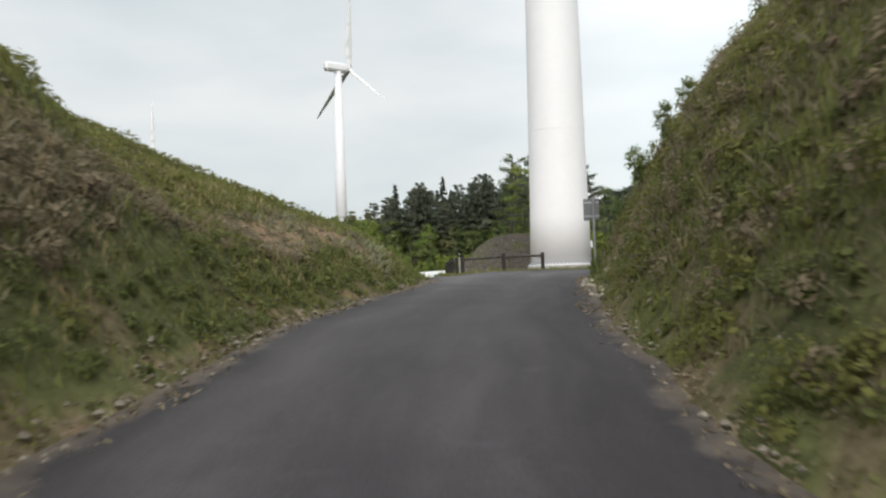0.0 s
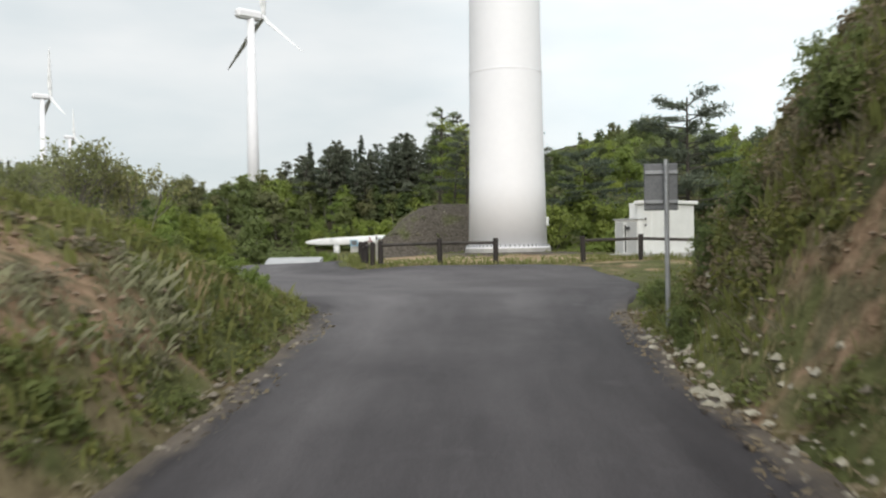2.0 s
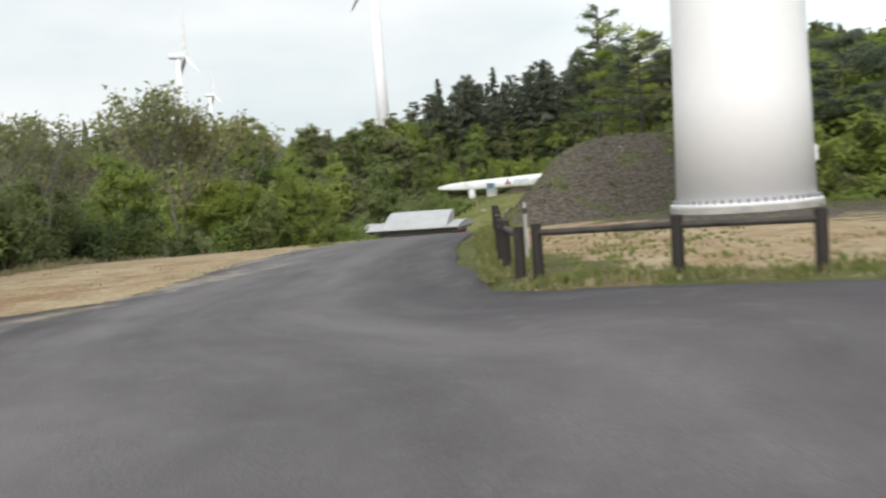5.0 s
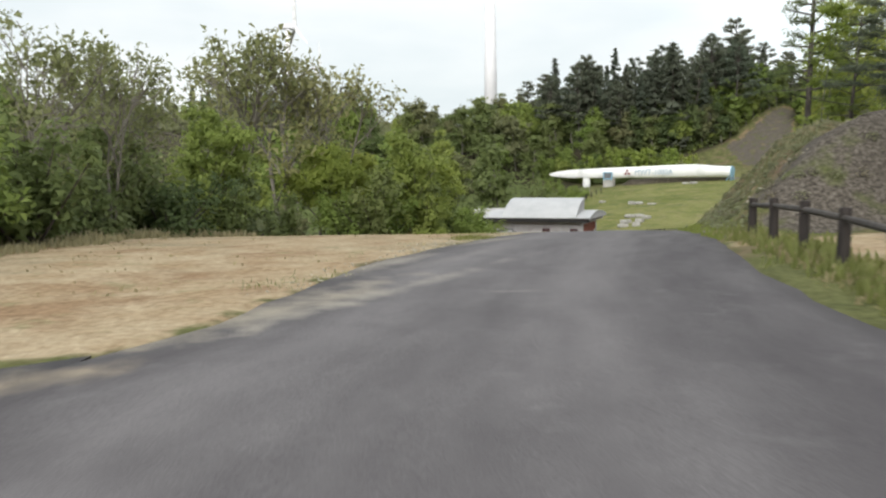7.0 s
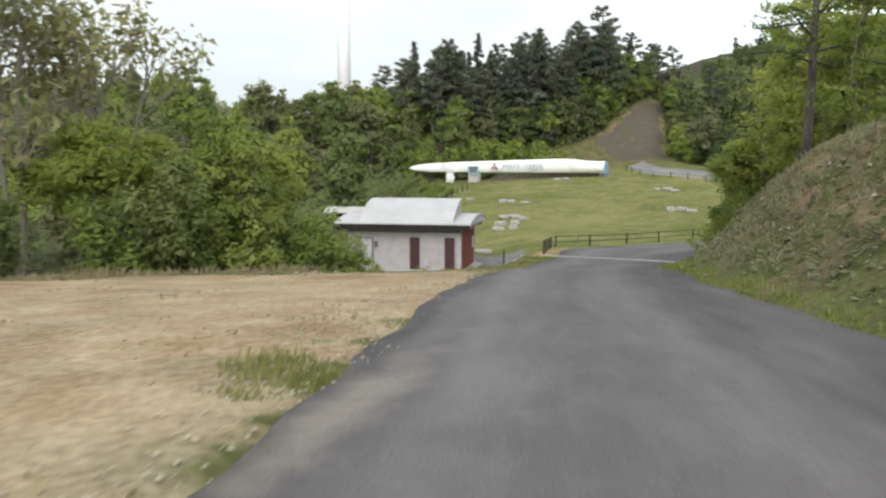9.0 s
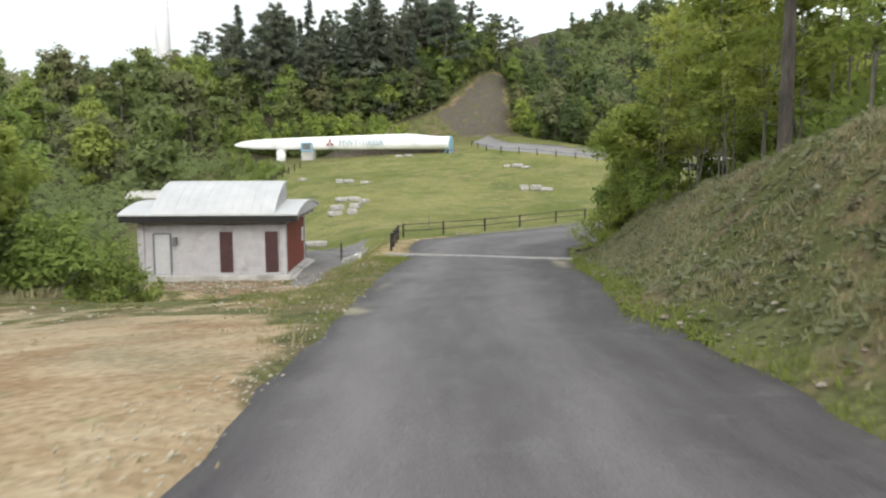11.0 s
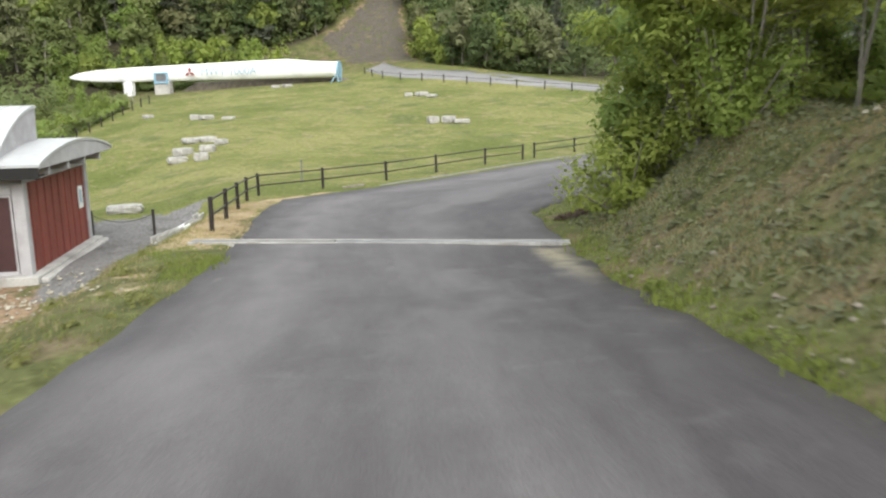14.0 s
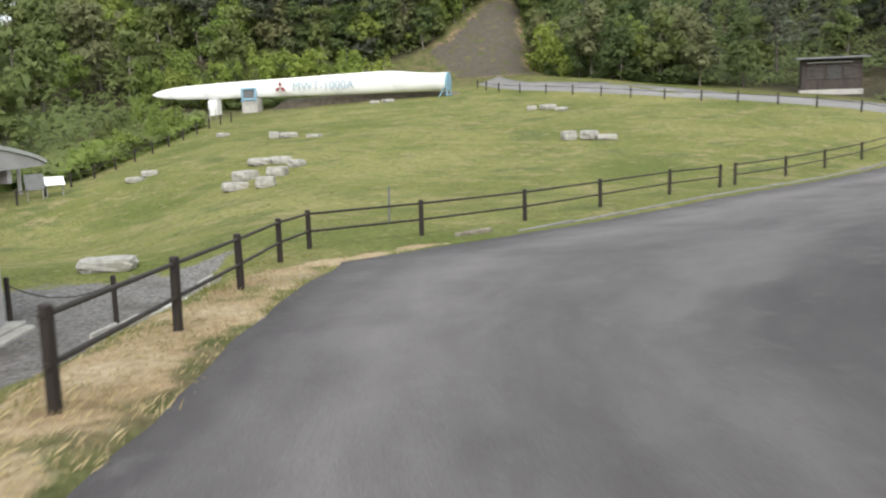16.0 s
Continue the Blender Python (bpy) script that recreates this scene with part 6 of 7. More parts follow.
# ---- drain across the lane ----
def drain():
    a, c = Vector((23.45, 102.16)), Vector((28.95, 98.2))
    d = c - a
    z0 = float(H(*a))
    t = thing("road_drain", (a.x, a.y, z0), "steel-grated concrete drain set across the lane", "drain", turn=math.degrees(math.atan2(d.y, d.x)))
    slope = (float(H(*c)) - z0) / d.length
    crown = max(float(H(a.x + d.x * k / 40, a.y + d.y * k / 40)) - z0 - slope * d.length * k / 40 for k in range(41))
    tilt = pose(0, 0, crown + 0.014, 0, -math.degrees(math.atan(slope)), 0)
    n, ext = d.length, 0.65
    for nm, y in (("rim", -0.165), ("rim", 0.165)):
        b = B()
        box(b, ((n - ext) / 2, y, -0.05), (n + ext, 0.05, 0.15), tilt, 0.005)
        part(nm, b, M_STONE, t, "pale concrete rim")
    b = B()
    box(b, (n * 0.165 - ext / 2, 0, -0.03), (n * 0.33 + ext, 0.28, 0.09), tilt, 0.004)
    part("cover", b, M_DRAIN, t, "solid concrete cover")
    b = B()
    box(b, (n / 2, 0, -0.012), (n, 0.28, 0.02), tilt)
    part("channel", b, M_DARK, t, "dark channel floor")
    b = B()
    x = n * 0.34
    while x < n - 0.05:
        box(b, (x, 0, 0.008), (0.024, 0.28, 0.03), tilt)
        x += 0.048
    for y in (-0.12, 0, 0.12):
        box(b, (n * 0.67, y, 0.004), (n * 0.66, 0.02, 0.02), tilt)
    part("grating", b, M_GALV, t, "galvanised steel grating")


drain()


# ---- court beside the shed ----
for x, y in ((22.7, 115.4), (24.5, 114.6)):
    c = thing("chain_post", on(x, y), "short dark wooden post with a hanging chain", "post", "chain posts")
    part("shaft", post_mesh(0.95, 0.05), M_POST, c)
pa, pb = Vector(on(22.7, 115.4, 0.8)), Vector(on(24.5, 114.6, 0.8))
ch = thing("chain", tuple(pa), "thin dark chain sagging between two posts", "chain")
b = B()
for k in range(10):
    f = lambda q: (pb - pa) * q + Vector((0, 0, -0.25 * 4 * q * (1 - q)))
    rod(b, f(k / 10), f((k + 1) / 10), 0.012, seg=5)
part("links", b, M_DARK, ch)
gut = thing("gutter", on(25.0, 114.5), "broken pale concrete gutter along the court's edge", "gutter")
g0 = Vector(on(25.0, 114.5))
for k in range(6):
    x, y = 24.35 + 0.42 * k, 113.2 + 0.68 * k
    b = B()
    for side in (-0.1, 0.1):
        box(b, (0, side, 0.12), (0.76, 0.055, 0.26), pose(*(Vector(on(x, y)) - g0), 0, 0, 57 + 5 * (k % 2)), 0.012)
    box(b, (0, 0, 0.02), (0.74, 0.15, 0.08), pose(*(Vector(on(x, y)) - g0), 0, 0, 57 + 5 * (k % 2)))
    part("gutter_stone", b, M_GRP_WHITE if k == 3 else M_CONCRETE, gut)
st = thing("stake", on(12.66, 52.3), "slim white marker stake beside the fence", "stake")
b = B()
box(b, (0, 0, 0.45), (0.05, 0.05, 1.2), bevel=0.005)
part("shaft", b, M_CONCRETE, st)
part("band", box(B(), (0, 0, 0.9), (0.056, 0.056, 0.1)), M_DARK, st, "dark band")
pl = thing("broken_pole", on(32.0, 115.2), "short broken pale concrete kerb piece", "kerb piece")
part("piece", box(B(), (0, 0, 0.03), (1.1, 0.13, 0.11), pose(0, 0, 0, 0, 0, 22), 0.02), M_ROCK, pl)
kb = thing("kerb", on(33.4, 115.4), "thin pale concrete edging along the lane", "kerb")
k0 = Vector(on(33.4, 115.4))
KERB = [(33.0, 115.0), (37.0, 116.85), (42.0, 119.15), (49, 122.1), (56, 125.1), (64, 128.6)]
for (x, y), (u, v) in zip(KERB, KERB[1:]):
    n = max(1, int(math.dist((x, y), (u, v)) / 2))
    for k in range(n):
        p, q = (x + (u - x) * k / n, y + (v - y) * k / n), (x + (u - x) * (k + 1) / n, y + (v - y) * (k + 1) / n)
        b = B()
        mid = ((p[0] + q[0]) / 2, (p[1] + q[1]) / 2)
        box(b, (0, 0, -0.035), (math.dist(p, q) - 0.02, 0.10, 0.16), pose(*(Vector(on(*mid)) - k0), 0, 0, math.degrees(math.atan2(q[1] - p[1], q[0] - p[0]))), 0.01)
        part("kerb_stone", b, M_DRAIN, kb)
rp = thing("repair_post", on(31.2, 118.6), "thin leaning steel post propping the fence rail", "post")
part("shaft", rod(B(), (0, 0, -0.2), (0.03, 0.02, 0.95), 0.028), M_SIGN_BACK, rp)


# ---- grass, weeds and rubble ----
def tufts(name, n, area, keep, heights, material, label, seed, blades=4, width=0.03, spread=0.08, bend=0.5):
    """Blades of grass in tufts on the ground: one sheet that nobody could count."""
    rng = np.random.default_rng(seed)
    x0, x1, y0, y1 = area
    x, y = rng.uniform(x0, x1, n * 6), rng.uniform(y0, y1, n * 6)
    ok = keep(x, y, rng)
    x, y = x[ok][:n], y[ok][:n]
    m = len(x)
    h = rng.uniform(*heights, (m, 1)) * (0.75 + 0.35 * wave(x, y, 1.7, 9))[:, None]
    bx = np.repeat(x, blades) + rng.normal(0, spread, m * blades)
    by = np.repeat(y, blades) + rng.normal(0, spread, m * blades)
    bh = np.repeat(h[:, 0], blades) * rng.uniform(0.5, 1.2, m * blades)
    bz = H(bx, by) - 0.02
    a = rng.uniform(0, 2 * math.pi, m * blades)
    tx, ty = np.cos(a) * bh * bend * rng.uniform(0.1, 1, m * blades), np.sin(a) * bh * bend * rng.uniform(0.1, 1, m * blades)
    w = width * rng.uniform(0.5, 1.4, m * blades)
    px, py = -np.sin(a) * w, np.cos(a) * w
    v = np.stack([np.stack([bx - px, by - py, bz], 1), np.stack([bx + px, by + py, bz], 1),
                  np.stack([bx + 0.4 * tx + px * 0.7, by + 0.4 * ty + py * 0.7, bz + bh * 0.65], 1), np.stack([bx + tx, by + ty, bz + bh], 1)], 1).reshape(-1, 3)
    k = np.arange(m * blades)[:, None] * 4
    f = np.concatenate([k + [0, 1, 2], k + [0, 2, 3]]).tolist()
    ob = new(name, mesh_of(name, v, f, material))
    return tagged(ob, label, "grass", kind="stuff")


def leaves_on(name, n, area, keep, material, label, seed, size=0.05, lift=(0.0, 0.16)):
    """Low leafy weeds over a slope."""
    rng = np.random.default_rng(seed)
    x0, x1, y0, y1 = area
    x, y = rng.uniform(x0, x1, n * 6), rng.uniform(y0, y1, n * 6)
    ok = keep(x, y, rng)
    x, y = x[ok][:n], y[ok][:n]
    m = len(x)
    z = H(x, y) + rng.uniform(*lift, m) * (0.6 + 0.5 * wave(x, y, 1.1, 12))
    v, f = leaf_cards(np.stack([x, y, z], 1), np.tile([0.0, 0, 1.0], (m, 1)), size, rng)
    ob = new(name, mesh_of(name, v, f, material))
    return tagged(ob, label, "weeds", kind="stuff")


def off_left(lo, hi, y0, y1, patch=None):
    def keep(x, y, rng):
        d = left_edge(y) - x
        ok = (d > lo + 0.12 * wave(x, y, 0.8, 4)) & (d < hi) & (y > y0) & (y < y1)
        ok &= clay_patch(x, y) < 0.3 + 0.6 * rng.uniform(0, 1, x.shape) ** 4
        return ok & (wave(x, y, 1.9, patch) > -0.25) if patch else ok
    return keep


def off_right(lo, hi, y0, y1, patch=None):
    def keep(x, y, rng):
        d = x - right_edge(y)
        ok = (d > lo + 0.12 * wave(x, y, 0.8, 4)) & (d < hi) & (y > y0) & (y < y1)
        ok &= clay_patch(x, y) < 0.3 + 0.6 * rng.uniform(0, 1, x.shape) ** 4
        return ok & (wave(x, y, 1.9, patch) > -0.25) if patch else ok
    return keep


M_BANK_HAY = leaf_material("withered_grass", (0.232, 0.222, 0.145), (0.40, 0.38, 0.26), thin=0.45)
M_TOE_GRASS = leaf_material("vivid_grass", (0.145, 0.19, 0.05), (0.25, 0.30, 0.085), thin=0.5)
M_STRAW = leaf_material("pale_straw", (0.36, 0.28, 0.17), (0.55, 0.45, 0.30), thin=0.3)
M_DEAD_BRUSH = leaf_material("dead_brush", (0.19, 0.158, 0.115), (0.37, 0.315, 0.235), thin=0.48)
M_BANK_WEED = leaf_material("grey_green_weeds", (0.18, 0.18, 0.112), (0.30, 0.296, 0.19), thin=0.5)
M_HERB = leaf_material("dark_herbs", (0.15, 0.16, 0.05), (0.27, 0.278, 0.095), thin=0.48)


def clumps(name, n, area, keep, radius, leaves, size, material, label, seed):
    """Rounded clumps of leaves that stand out from a slope."""
    rng = np.random.default_rng(seed)
    x0, x1, y0, y1 = area
    x, y = rng.uniform(x0, x1, n * 12), rng.uniform(y0, y1, n * 12)
    ok = keep(x, y, rng)
    x, y = x[ok][:n], y[ok][:n]
    e = 0.2
    up = np.stack([-(H(x + e, y) - H(x - e, y)) / (2 * e), -(H(x, y + e) - H(x, y - e)) / (2 * e), np.ones(len(x))], 1)
    up /= np.linalg.norm(up, axis=1, keepdims=True)
    r = rng.uniform(*radius, len(x)) * rng.uniform(0.6, 1.0, len(x))
    base = np.stack([x, y, H(x, y)], 1)
    p = ball_points(len(x) * leaves, rng)
    k = np.repeat(np.arange(len(x)), leaves)
    p = np.where((p * up[k]).sum(1, keepdims=True) < -0.1, -p, p)
    c = base[k] + p * (r[k] * rng.uniform(0.45, 1.1, len(k)))[:, None] * (1, 1, 0.8)
    v, f = leaf_cards(c, p * 0.7 + (0, 0, 0.5), size, rng)
    ob = new(name, soften(mesh_of(name, v, f, material), p * 0.8 + up[k] * 0.3 + (0, 0, 0.3) + rng.normal(0, 0.2, p.shape), 4))
    return tagged(ob, label, "weeds", kind="stuff")


def left_brush(x, y, rng):
    return (brush_band(x, y) > rng.uniform(0.25, 0.9, x.shape)) & (clay_patch(x, y) < 0.5)


def left_green(x, y, rng):
    return (off_left(0.2, 7.5, 8, 39)(x, y, rng)) & (brush_band(x, y) < rng.uniform(0.15, 0.7, x.shape))


tufts("bank_grass", 9000, (-8, 8, 8, 39), left_green, (0.08, 0.3), M_GRASS_FRESH, "long green grass on the cutting's side", 1, blades=4, width=0.02)
tufts("dry_bank_grass", 4500, (-8, 8, 8, 37), off_left(0.5, 7, 8, 37, 22), (0.08, 0.26), M_GRASS_DRY, "dry straw-coloured grass on the cutting's side", 2, blades=4, width=0.016)
tufts("dead_brush", 6500, (-4, 6, 9, 31), left_brush, (0.06, 0.22), M_DEAD_BRUSH, "dead grey-brown brush on the cutting's side", 91, blades=4, width=0.012, bend=1.2)
clumps("brush_clumps", 300, (-4, 6, 9, 31), left_brush, (0.12, 0.36), 80, 0.028, M_DEAD_BRUSH, "withered brown bushes on the cutting's side", 92)
clumps("brush_clumps", 70, (2, 7, 24, 33), lambda x, y, r: (clay_patch(x, y) > 0.25) & (left_edge(y) - x > 0), (0.06, 0.2), 60, 0.024, M_DEAD_BRUSH, "small withered bushes on the bare clay", 105)
clumps("herb_clumps", 360, (-6, 8, 9, 38), left_green, (0.10, 0.34), 75, 0.028, M_HERB, "dark green herb clumps on the cutting's side", 93)
clumps("bright_herb_clumps", 330, (-2, 8, 9, 38), lambda x, y, r: left_green(x, y, r) & (left_edge(y) - x < 1.4), (0.08, 0.26), 70, 0.026, M_GRASS_FRESH, "fresh green herb clumps above the lane edge", 94)
leaves_on("bank_weeds", 14000, (-8, 8, 8, 38), off_left(0.3, 7, 8, 38), M_WEED, "low brown-green weeds covering the bank", 3)
tufts("bank_grass", 6500, (4, 16, 8, 33), off_right(0.2, 4.5, 8, 33, 23), (0.08, 0.3), M_GRASS_FRESH, "long green grass on the cutting's side", 4, width=0.02)
tufts("dry_bank_grass", 1600, (4, 16, 8, 33), off_right(0.3, 4.5, 8, 33, 24), (0.08, 0.28), M_GRASS_DRY, "dry straw-coloured grass on the cutting's side", 5, width=0.016)
tufts("dead_brush", 6500, (4, 16, 8, 32), off_right(0.5, 4.5, 8, 32, 75), (0.06, 0.2), M_DEAD_BRUSH, "dead grey-brown grass hanging on the steep side", 95, blades=4, width=0.011, bend=1.4)
clumps("brush_clumps", 300, (4, 16, 8, 32), off_right(0.5, 4.0, 8, 32, 76), (0.12, 0.4), 80, 0.03, M_DEAD_BRUSH, "withered brown bushes on the steep side", 96)
clumps("herb_clumps", 560, (4, 16, 8, 33), off_right(0.15, 4.4, 8, 33, 77), (0.12, 0.42), 75, 0.03, M_HERB, "dark green herb clumps on the steep side", 97)
clumps("bright_herb_clumps", 220, (4, 14, 12, 34), off_right(0.15, 1.2, 12, 34), (0.08, 0.28), 70, 0.026, M_GRASS_FRESH, "fresh green herb clumps above the lane edge", 98)
leaves_on("bank_weeds", 16000, (4, 16, 8, 33), off_right(0.25, 4.8, 8, 33), M_WEED, "low brown-green weeds covering the bank", 6)
tufts("verge_grass", 3600, (-2, 24, 53, 103), lambda x, y, r: off_left(-0.1, 0.9, 58, 103)(x, y, r) & (((wave(x, y, 1.5, 25) > 0.25) & ((y < 70) | (y > 80))) | (y > 88)), (0.03, 0.11), M_GRASS_FRESH, "short grass along the lane edge", 7, width=0.011, spread=0.11)
tufts("clay_straw", 1500, (1, 8, 23, 33), lambda x, y, r: (clay_patch(x, y) > 0.15) & (left_edge(y) - x > 0.3) & (wave(x, y, 0.8, 93) > 0.0), (0.05, 0.2), M_BANK_HAY, "withered grass hanging over the bare clay", 107, blades=4, width=0.010, spread=0.07, bend=1.3)
tufts("clay_grass", 500, (1, 8, 23, 33), lambda x, y, r: (clay_patch(x, y) > 0.15) & (left_edge(y) - x > 0.3) & (wave(x, y, 0.9, 94) > 0.25), (0.05, 0.18), M_GRASS_FRESH, "green grass rooted in the bare clay", 108, blades=5, width=0.012, spread=0.06)
tufts("weed_patch", 420, (7, 10.5, 65.5, 70), lambda x, y, r: ((left_edge(y) - x - 0.55) / 0.6) ** 2 + ((y - 67.6) / 1.5) ** 2 < 0.6 + 0.5 * wave(x, y, 0.7, 95), (0.05, 0.16), M_GRASS_FRESH, "patch of low green weeds at the sandy field's edge", 109, blades=6, width=0.010, spread=0.09)
tufts("verge_straw", 3000, (-2, 24, 53, 92), lambda x, y, r: off_left(-0.1, 1.5, 58, 92)(x, y, r) & (wave(x, y, 1.1, 85) > 0.1), (0.03, 0.10), M_BANK_HAY, "withered weeds along the sandy field's edge", 104, width=0.009, spread=0.12, bend=1.0)
leaves_on("bank_herbs", 14000, (-2, 8, 22, 38), off_left(0.2, 6, 22, 38), M_GRASS_FRESH, "fresh green herbs on the cutting's shoulder", 64, 0.05, (0.0, 0.2))
tufts("verge_grass", 9000, (8, 30, 62, 99), off_right(-0.05, 0.7, 64, 99), (0.04, 0.16), M_TOE_GRASS, "short vivid grass along the lane edge", 8, width=0.013)
tufts("bank_grass", 6000, (10, 34, 74, 101), off_right(0.8, 8, 70, 101, 26), (0.04, 0.16), M_GRASS_DRY, "dry grass on the bank beside the descent", 9, width=0.012)
tufts("bank_grass", 3500, (10, 34, 72, 101), off_right(0.5, 8, 76, 101, 27), (0.04, 0.14), M_GRASS_FRESH, "green grass on the bank beside the descent", 10, width=0.012)
leaves_on("bank_weeds", 15000, (10, 34, 64, 101), lambda x, y, r: off_right(0.5, 8, 65, 101)(x, y, r) & ((y > 70) | (x - right_edge(y) < 1.2)), M_BANK_WEED, "low grey-green weeds covering the bank", 11, 0.07, (0.0, 0.14))
clumps("brush_clumps", 90, (11, 34, 65, 99), off_right(1.0, 6.5, 65, 99, 78), (0.08, 0.26), 60, 0.03, M_DEAD_BRUSH, "withered brown bushes on the bank beside the descent", 99)
clumps("weed_clumps", 240, (11, 34, 66, 99), off_right(0.9, 6.5, 66, 99, 79), (0.08, 0.24), 60, 0.03, M_BANK_WEED, "olive weed clumps on the bank beside the descent", 100)
clumps("bright_herb_clumps", 190, (11, 34, 70, 99), off_right(0.0, 0.6, 70, 99), (0.06, 0.2), 50, 0.028, M_TOE_GRASS, "fresh green herbs along the lane's foot of the bank", 101)
tufts("bank_grass", 9000, (10, 34, 70, 101), off_right(0.7, 7.5, 70, 101, 80), (0.06, 0.2), M_BANK_HAY, "withered olive grass on the bank beside the descent", 103, blades=4, width=0.011, spread=0.12, bend=0.9)
tufts("rough_grass", 4000, (-2, 23, 82, 110), lambda x, y, r: (left_edge(y) - x > 0.1) & (shed_front(x, y) < 0.4) & ((left_edge(y) - x < 0.22 * (y - 77) + 0.3) | (y > 95)) & (wave(x, y, 2.2, 28) > -0.3) & ((y < 101.5) | (left_edge(y) - x > 2.4)), (0.06, 0.2), M_GRASS_FRESH, "rough grass between the lane and the shed", 12, blades=5, width=0.012)
tufts("rough_grass", 5000, (-2, 23, 78, 110), lambda x, y, r: (left_edge(y) - x > 0.1) & (shed_front(x, y) < 0.4) & ((left_edge(y) - x < 0.22 * (y - 77)) | ((y > 95) & (left_edge(y) - x > 2.2))) & (wave(x, y, 2.2, 29) > -0.2), (0.04, 0.15), M_GRASS_DRY, "dry grass between the lane and the shed", 13, blades=4, width=0.010)
clumps("weed_clumps", 170, (11, 23, 88, 107), lambda x, y, r: (left_edge(y) - x > 0.2) & (left_edge(y) - x < 8) & (shed_front(x, y) < r.uniform(0.2, 1.2, x.shape)) & (wave(x, y, 2.4, 88) > -0.1), (0.08, 0.3), 60, 0.03, M_GRASS_FRESH, "green weed clumps on the rough ground before the shed", 106)
rubble_soil = lambda x, y, r: (left_edge(y) - x > 0.3) & (wave(x, y, 2.2, 87) > 0.05)
tufts("straw", 500, (-6, 15, 53, 88), off_left(0.4, 14, 54, 88, 30), (0.03, 0.10), M_GRASS_DRY, "thin straw lying on the sandy field", 14, spread=0.2, bend=1.5)
tufts("fence_grass", 1500, (11.5, 24, 43, 66), lambda x, y, r: ((np.abs(y - (49.3 - 0.75 * (x - 12.2) + 0.06 * (x - 12.2) ** 2)) < 0.5) & (x > 11.8)) | ((np.abs(x - (12.15 + 0.2 * (y - 51.7))) < 0.5) & (y > 50.5)),
      (0.12, 0.34), M_GRASS_FRESH, "long grass round the fence posts", 15)
tufts("fence_straw", 1300, (11.5, 24, 43, 66), lambda x, y, r: ((np.abs(y - (49.3 - 0.75 * (x - 12.2) + 0.06 * (x - 12.2) ** 2)) < 0.7) & (x > 11.8)) | ((np.abs(x - (12.15 + 0.2 * (y - 51.7))) < 0.5) & (y > 50.5)), (0.06, 0.2), M_GRASS_DRY, "dry grass round the fence posts", 62)
tufts("yard_grass", 3000, (12.5, 36, 34, 66), lambda x, y, r: (x - right_edge(y) > 0.1) & (wave(x, y, 1.6, 31) > 0.05), (0.05, 0.16), M_GRASS_FRESH, "patchy grass round the turbine", 16)
tufts("court_edge_grass", 800, (19, 24, 97, 103), lambda x, y, r: (left_edge(y) - x > -0.05) & (left_edge(y) - x < 0.75) & (y > 98) & (y < 101.9), (0.04, 0.15), M_TOE_GRASS, "vivid grass between the drain and the lane edge", 110, blades=5, width=0.010, spread=0.09)
tufts("court_straw", 3400, (20, 30, 98, 117), lambda x, y, r: dry_verge(x, y) > 0.4, (0.03, 0.09), M_STRAW, "dry straw under the meadow fence", 17, blades=5, width=0.006, spread=0.14, bend=1.6)
tufts("court_grass", 1500, (20, 30, 96, 117), lambda x, y, r: (np.abs(x - (23.5 + 0.42 * (y - 104.7))) < 1.0) & (wave(x, y, 1.4, 43) > 0.1), (0.04, 0.10), M_GRASS_FRESH, "green grass under the meadow fence", 68, blades=6, width=0.007, spread=0.09)
tufts("meadow_grass", 9000, (20, 70, 108, 150), lambda x, y, r: (y > 110 + 0.42 * (x - 24) + 4.5) & (wave(x, y, 3, 32) > -0.2), (0.02, 0.06), M_TURF, "short meadow grass", 18, blades=3, width=0.035)
tufts("island_grass", 4500, (28, 50, 95, 112), lambda x, y, r: (x - right_edge(y) > 0.1), (0.06, 0.2), M_TOE_GRASS, "grass on the inside of the bend", 19, blades=5, width=0.012)
tufts("thicket_grass", 4000, (-3, 13, 53, 100), lambda x, y, r: np.abs(x - np.interp(y, (40, 75, 85, 89, 92, 98), (-1.0, -1.0, 1.2, 4, 9.0, 11.5))) < 0.9 + 0.5 * wave(x, y, 1.6, 86), (0.1, 0.42), M_BANK_HAY, "withered tall grass at the thicket's foot", 20)


